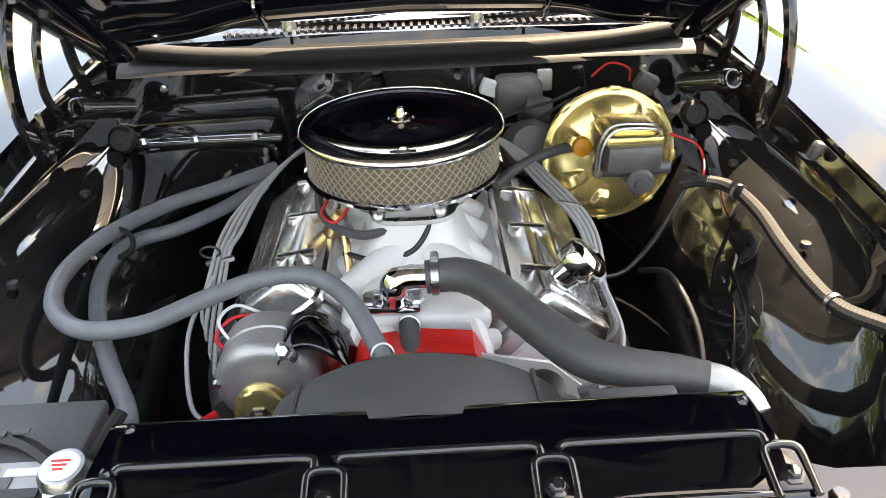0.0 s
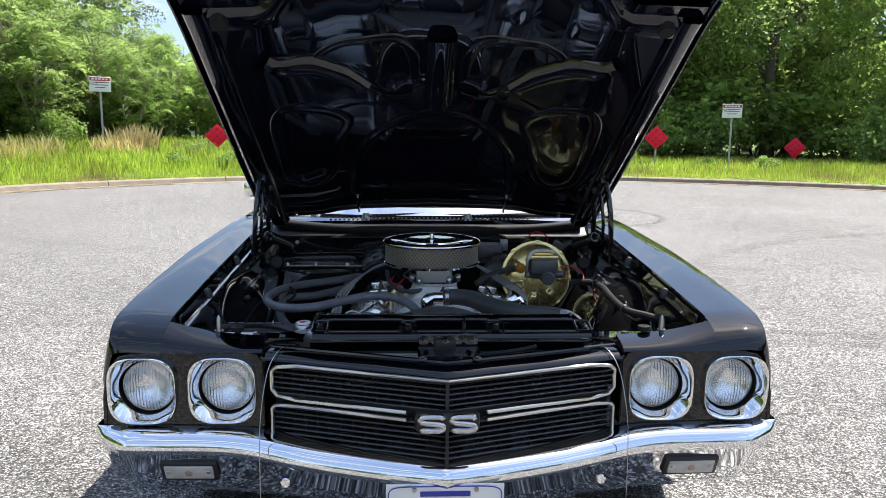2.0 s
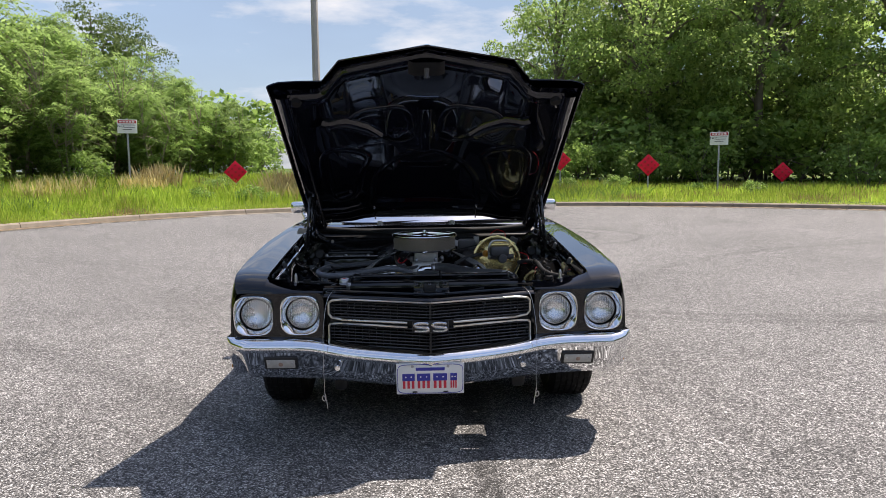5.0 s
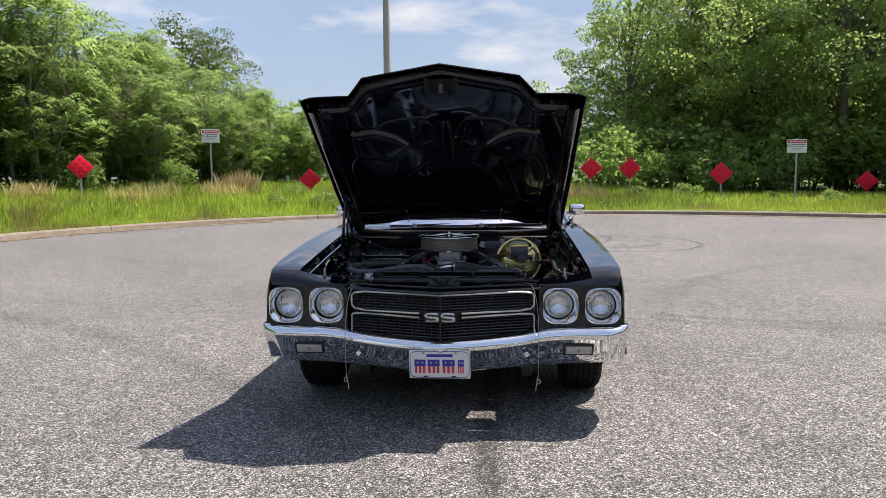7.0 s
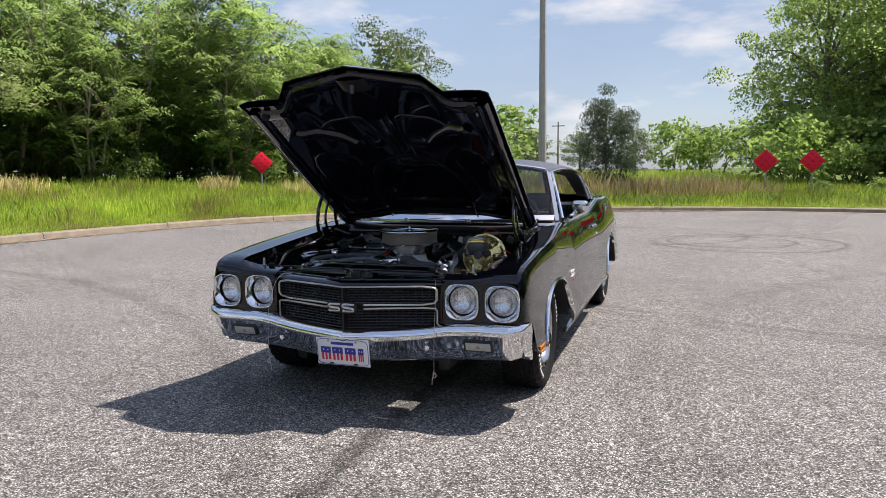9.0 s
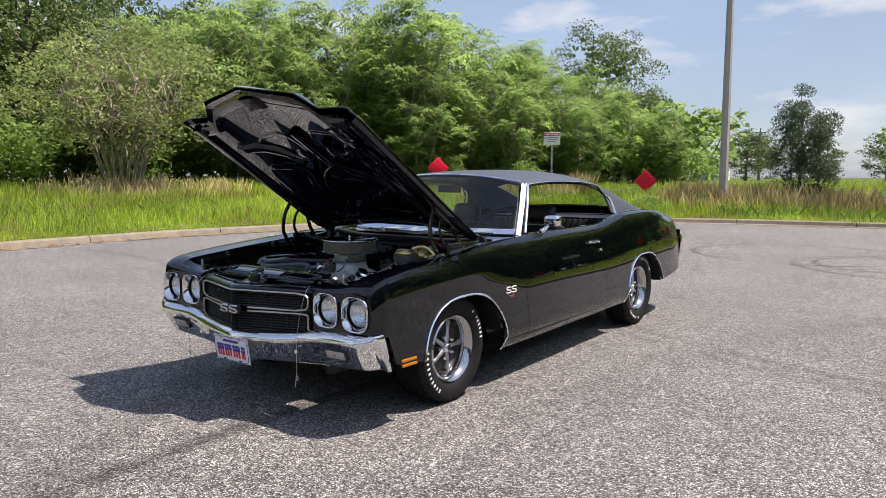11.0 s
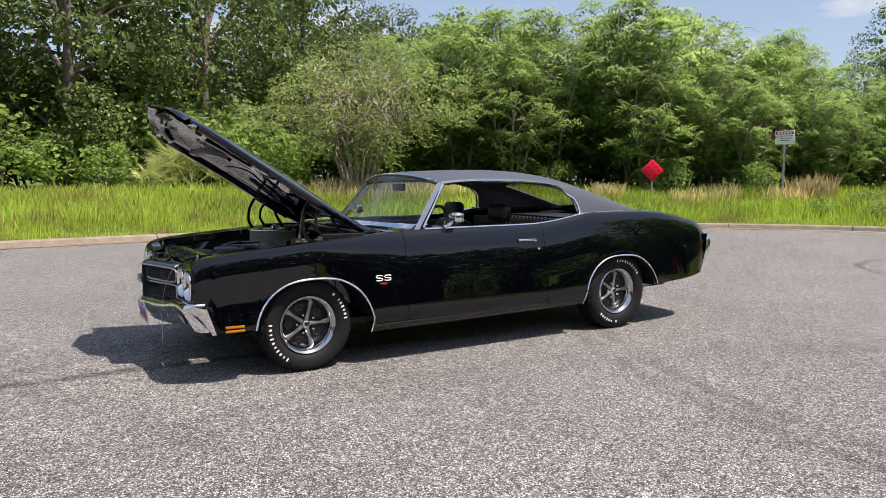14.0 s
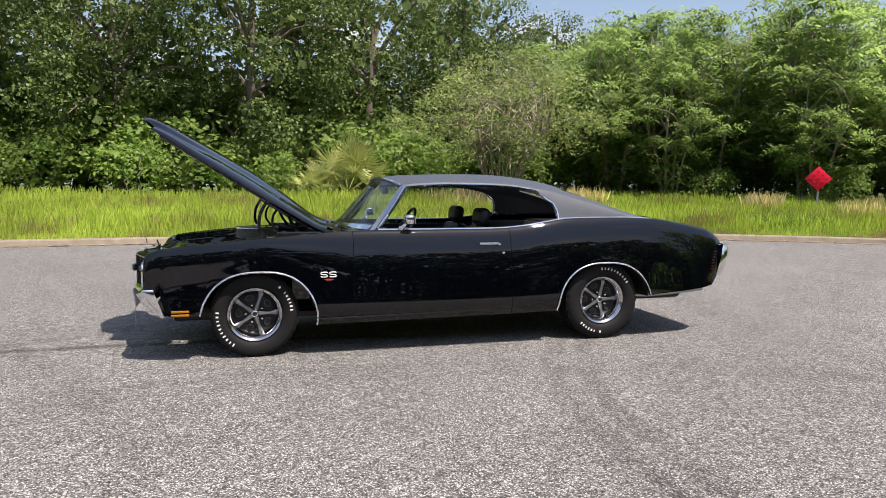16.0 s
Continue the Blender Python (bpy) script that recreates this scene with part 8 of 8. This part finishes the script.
for k in range(4):
    d = 0.011 * (k - 1.5)
    lead([(-0.185, 0.25, 0.80), (-0.255 + d * 0.5, 0.235, 0.775 + d * 0.4), (-0.325 + d, 0.115 + d, 0.742 + 0.3 * d), (-0.352 + d, 0.0, 0.722), (-0.362 + d * 0.7, -0.09 + d, 0.700), (-0.368 + d, -0.17 - 0.03 * k, 0.640 - 0.02 * k), (-0.345, -0.20 + 0.11 * k, 0.56)])
    lead([(0.165, 0.25, 0.80), (0.212 + d * 0.6, 0.215, 0.78), (0.268 + d * 0.8, 0.085, 0.762 + 0.3 * d), (0.318 + d * 0.8, -0.06, 0.742), (0.325 + d * 0.5, -0.17, 0.705), (0.345, -0.24 + 0.05 * k, 0.64), (0.32, -0.22 + 0.10 * k, 0.57)])
lead([(-0.365, -0.12, 0.70), (-0.39, -0.23, 0.66), (-0.372, -0.34, 0.60), (-0.335, -0.37, 0.575)])
lead([(0.326, -0.20, 0.70), (0.338, -0.30, 0.665), (0.305, -0.375, 0.64), (0.275, -0.39, 0.63)])
part("plug_boot", Geo().tube([(0.282, -0.388, 0.632), (0.252, -0.385, 0.618)], 0.012, 8), HOSE, car, "grey spark plug boot")
for x, y, z, a in ((-0.362, -0.075, 0.705, 20), (0.300, -0.005, 0.752, -30)):
    part("lead_clip", Geo().rbox((0, 0, 0), (0.052, 0.010, 0.010), 0.003, m=Matrix.Translation((x, y, z)) @ pose(0, 0, 0, 0, 0, a)), STEEL, car, "small lead separator clip")
part("cable_tie", Geo().tube([(-0.378 + 0.018 * math.cos(a), -0.07, 0.722 + 0.012 * math.sin(a)) for a in np.linspace(0, 2 * math.pi, 17)], 0.0025, 5, cap=False), SATIN, car)
part("copper_line", Geo().tube(curve_pts([(-0.128, -0.06, 0.745), (-0.122, -0.10, 0.70), (-0.118, -0.15, 0.66), (-0.115, -0.20, 0.62)], 5), 0.0075, 8), BRASS, car, "copper-coloured sender line")
part("pressure_sender", Geo().lathe([(0.014, -0.018), (0.014, 0.014), (0.010, 0.020), (0.0, 0.022)], Matrix.Translation((-0.130, -0.052, 0.752)) @ pose(0, 0, 0, 35, -20, 0), 8), STEEL, car, "steel pressure sender", smooth=20)
for pts, mt, r in (([(-0.155, -0.03, 0.80), (-0.165, -0.06, 0.785), (-0.14, -0.085, 0.78), (-0.115, -0.07, 0.80)], WIRE_RED, 0.003),
                   ([(-0.26, -0.235, 0.695), (-0.305, -0.25, 0.70), (-0.33, -0.275, 0.68), (-0.30, -0.30, 0.665)], WIRE_RED, 0.0035),
                   ([(-0.255, -0.24, 0.70), (-0.30, -0.235, 0.715), (-0.325, -0.26, 0.70), (-0.29, -0.305, 0.68)], CLOTH, 0.003),
                   ([(-0.325, -0.37, 0.60), (-0.352, -0.41, 0.605), (-0.372, -0.46, 0.58), (-0.375, -0.50, 0.52)], WIRE_RED, 0.009),
                   ([(0.555, 0.20, 0.80), (0.61, 0.17, 0.78), (0.60, 0.10, 0.745), (0.545, 0.06, 0.748)], WIRE_RED, 0.0028),
                   ([(0.40, 0.30, 0.90), (0.44, 0.31, 0.925), (0.49, 0.33, 0.905), (0.50, 0.35, 0.87)], WIRE_RED, 0.0025),
                   ([(0.17, 0.30, 0.80), (0.26, 0.34, 0.815), (0.34, 0.36, 0.83), (0.40, 0.40, 0.84)], SATIN, 0.004),
                   ([(0.16, 0.31, 0.79), (0.27, 0.33, 0.79), (0.37, 0.37, 0.82), (0.44, 0.41, 0.82)], SATIN, 0.004),
                   ([(0.545, 0.05, 0.745), (0.48, 0.0, 0.66), (0.41, -0.05, 0.62), (0.35, -0.07, 0.62)], SATIN, 0.005),
                   ([(0.44, -0.05, 0.62), (0.47, -0.13, 0.66), (0.50, -0.22, 0.60), (0.50, -0.30, 0.50)], SATIN, 0.006),
                   ([(-0.11, -0.115, 0.70), (-0.06, -0.13, 0.715), (-0.03, -0.10, 0.735)], BUSH_LEAF, 0.0015)):
    lead(pts, r, mt, "thin engine wire", "engine_wire")
cp = curve_pts([(0.535, 0.055, 0.752), (0.575, 0.045, 0.762), (0.618, 0.005, 0.765), (0.628, -0.10, 0.768), (0.622, -0.21, 0.764), (0.625, -0.31, 0.756), (0.642, -0.37, 0.748), (0.69, -0.41, 0.742), (0.735, -0.44, 0.735)], 24)
part("ribbed_conduit", Geo().tube(cp, [0.0125 + 0.0006 * (i % 2) for i in range(len(cp))], 10), CONDUIT, car, "ribbed grey wiring conduit", smooth=0)
for i in (54, 138):
    part("conduit_clip", Geo().lathe([(0.0155, -0.005), (0.0175, 0), (0.0155, 0.005)], Matrix.Translation(cp[i]) @ pose(0, 0, 0, 85, 0, 10), 12), STEEL, car)

# ---- brake booster, wiper motor, canister ----
BO = Matrix.Translation((0.428, 0.215, 0.752)) @ pose(0, 0, 0, 82, 0, 2)
BOOST_P = [(0.001, 0.050), (0.030, 0.050), (0.050, 0.048), (0.062, 0.045), (0.070, 0.043), (0.078, 0.041), (0.086, 0.0385), (0.094, 0.036), (0.102, 0.033), (0.110, 0.029), (0.118, 0.024), (0.125, 0.018), (0.130, 0.012), (0.134, 0.009),
           (0.1455, 0.008), (0.1465, 0.0), (0.145, -0.010), (0.135, -0.014), (0.132, -0.05), (0.10, -0.085), (0.05, -0.095), (0.001, -0.095)]
rows = []
for r_, h_ in BOOST_P:
    ring = max(0.0, 1 - ((r_ - 0.096) / 0.024) ** 4) if h_ > 0.02 and r_ > 0.06 else 0.0
    rows.append([BO @ Vector((r_ * math.cos(a), r_ * math.sin(a), h_ + 0.015 * ring * (1 / (1 + math.exp(-18 * (math.cos(7 * a) - 0.35)))))) for a in np.linspace(0, 2 * math.pi, 180, endpoint=False)])
boo = part("brake_booster", Geo().grid(rows, close=True), GOLD, car, "gold zinc brake booster drum", smooth=60)
for k in range(8):
    q = BO @ pose(0, 0, 0, 0, 0, 45 * k + 42)
    part("crimp_tab", Geo().rbox((0.1445, 0, 0.004), (0.010, 0.022, 0.012), 0.002, m=q), GOLD, boo)
part("check_valve", Geo().lathe([(0.019, 0.030), (0.021, 0.046), (0.019, 0.064), (0.008, 0.070), (0.001, 0.070)], BO @ Matrix.Translation((-0.072, 0.036, 0)), 20), ORANGE, boo, "orange check valve")
mc = part("master_cylinder", Geo().rbox((0.427, 0.075, 0.826), (0.108, 0.125, 0.058), 0.012), IRON, car, "grey cast brake master cylinder")
part("cylinder_bore", Geo().tube([(0.432, 0.15, 0.782), (0.440, 0.02, 0.782)], 0.024, 18), IRON, mc)
part("bore_end", Geo().lathe([(0.026, -0.01), (0.027, 0.006), (0.022, 0.012), (0.013, 0.012), (0.012, 0.018), (0.001, 0.018)], Matrix.Translation((0.441, 0.018, 0.782)) @ pose(0, 0, 0, 90, 0, 0), 22), IRON, mc)
part("port_left", Geo().tube([(0.36, 0.06, 0.79), (0.43, 0.06, 0.785)], 0.014, 10), IRON, mc)
part("port_right", Geo().tube([(0.43, 0.06, 0.785), (0.51, 0.06, 0.79)], 0.014, 10), IRON, mc)
part("port_nut", Geo().lathe([(0.0, 0.014), (0.009, 0.013), (0.010, 0)], Matrix.Translation((0.366, 0.05, 0.79)) @ pose(0, 0, 0, 90, 0, 0), 6), STEEL, mc, smooth=0)
part("reservoir_lid", Geo().rbox((0.427, 0.082, 0.862), (0.112, 0.120, 0.018), 0.007), GOLD, mc, "gold reservoir lid")
part("lid_crown", Geo().rbox((0.427, 0.085, 0.874), (0.082, 0.09, 0.014), 0.006), GOLD, mc)
for d in (0.0, 0.022):
    part("lid_bail", Geo().tube(curve_pts([(0.362, 0.03 + d, 0.80), (0.364, 0.025 + d, 0.85), (0.385, 0.03 + d, 0.882), (0.427, 0.03 + d, 0.887), (0.47, 0.03 + d, 0.882), (0.485, 0.06 + d, 0.862)], 5), 0.0035, 6), STEEL, mc, "bent wire bail")
wm = part("wiper_motor", Geo().rbox((0.262, 0.462, 0.812), (0.115, 0.09, 0.085), 0.02), IRON, car, "dark grey wiper motor")
part("motor_can", Geo().tube([(0.27, 0.43, 0.79), (0.33, 0.43, 0.77)], 0.036, 16), IRON, wm)
part("motor_connector", Geo().rbox((0, 0, 0), (0.042, 0.03, 0.036), 0.005, m=Matrix.Translation((0.192, 0.455, 0.832)) @ pose(0, 0, 0, 0, 20, 0)), CLOTH, wm, "cream plastic connector")
part("motor_tab", Geo().rbox((0.325, 0.455, 0.845), (0.035, 0.02, 0.05), 0.004), GALV, wm)
can = part("canister", Geo().lathe([(0.001, 0.07), (0.045, 0.068), (0.062, 0.052), (0.066, 0.0), (0.062, -0.05), (0.04, -0.065)], Matrix.Translation((0.272, 0.335, 0.722)) @ pose(0, 0, 0, 62, 0, 0), 28), IRON, car, "dark grey round canister")
part("relay", Geo().rbox((0, 0, 0), (0.05, 0.03, 0.045), 0.006, m=Matrix.Translation((0.555, 0.40, 0.845)) @ pose(0, 0, 0, 10, 25, 0)), IRON, car, "small black relay")
for sgn in (1, -1):
    part("hinge_spring_end", Geo().lathe([(0.018, -0.02), (0.03, -0.018), (0.032, 0.0), (0.024, 0.008), (0.001, 0.008)], Matrix.Translation((sgn * 0.662, 0.345, 0.785)) @ pose(0, 0, 0, 78, 0, 0), 18), SATIN, car)
part("crossmember", Geo().rbox((0, -0.05, 0.22), (0.95, 0.5, 0.10), 0.03), SATIN, car)
part("frame_rail", Geo().rbox((0.44, 0.0, 0.27), (0.07, 1.3, 0.10), 0.02), SATIN, car)
part("frame_rail", Geo().rbox((-0.44, 0.0, 0.27), (0.07, 1.3, 0.10), 0.02), SATIN, car)
# unseen pan, added to block sun and shrink the lit patch on the ground
part("sun_block_pan", Geo().rbox((0.05, -0.405, 0.235), (0.86, 0.20, 0.012), 0.004), SATIN, car, "dull black pan added under the nose to trim the sun patch")
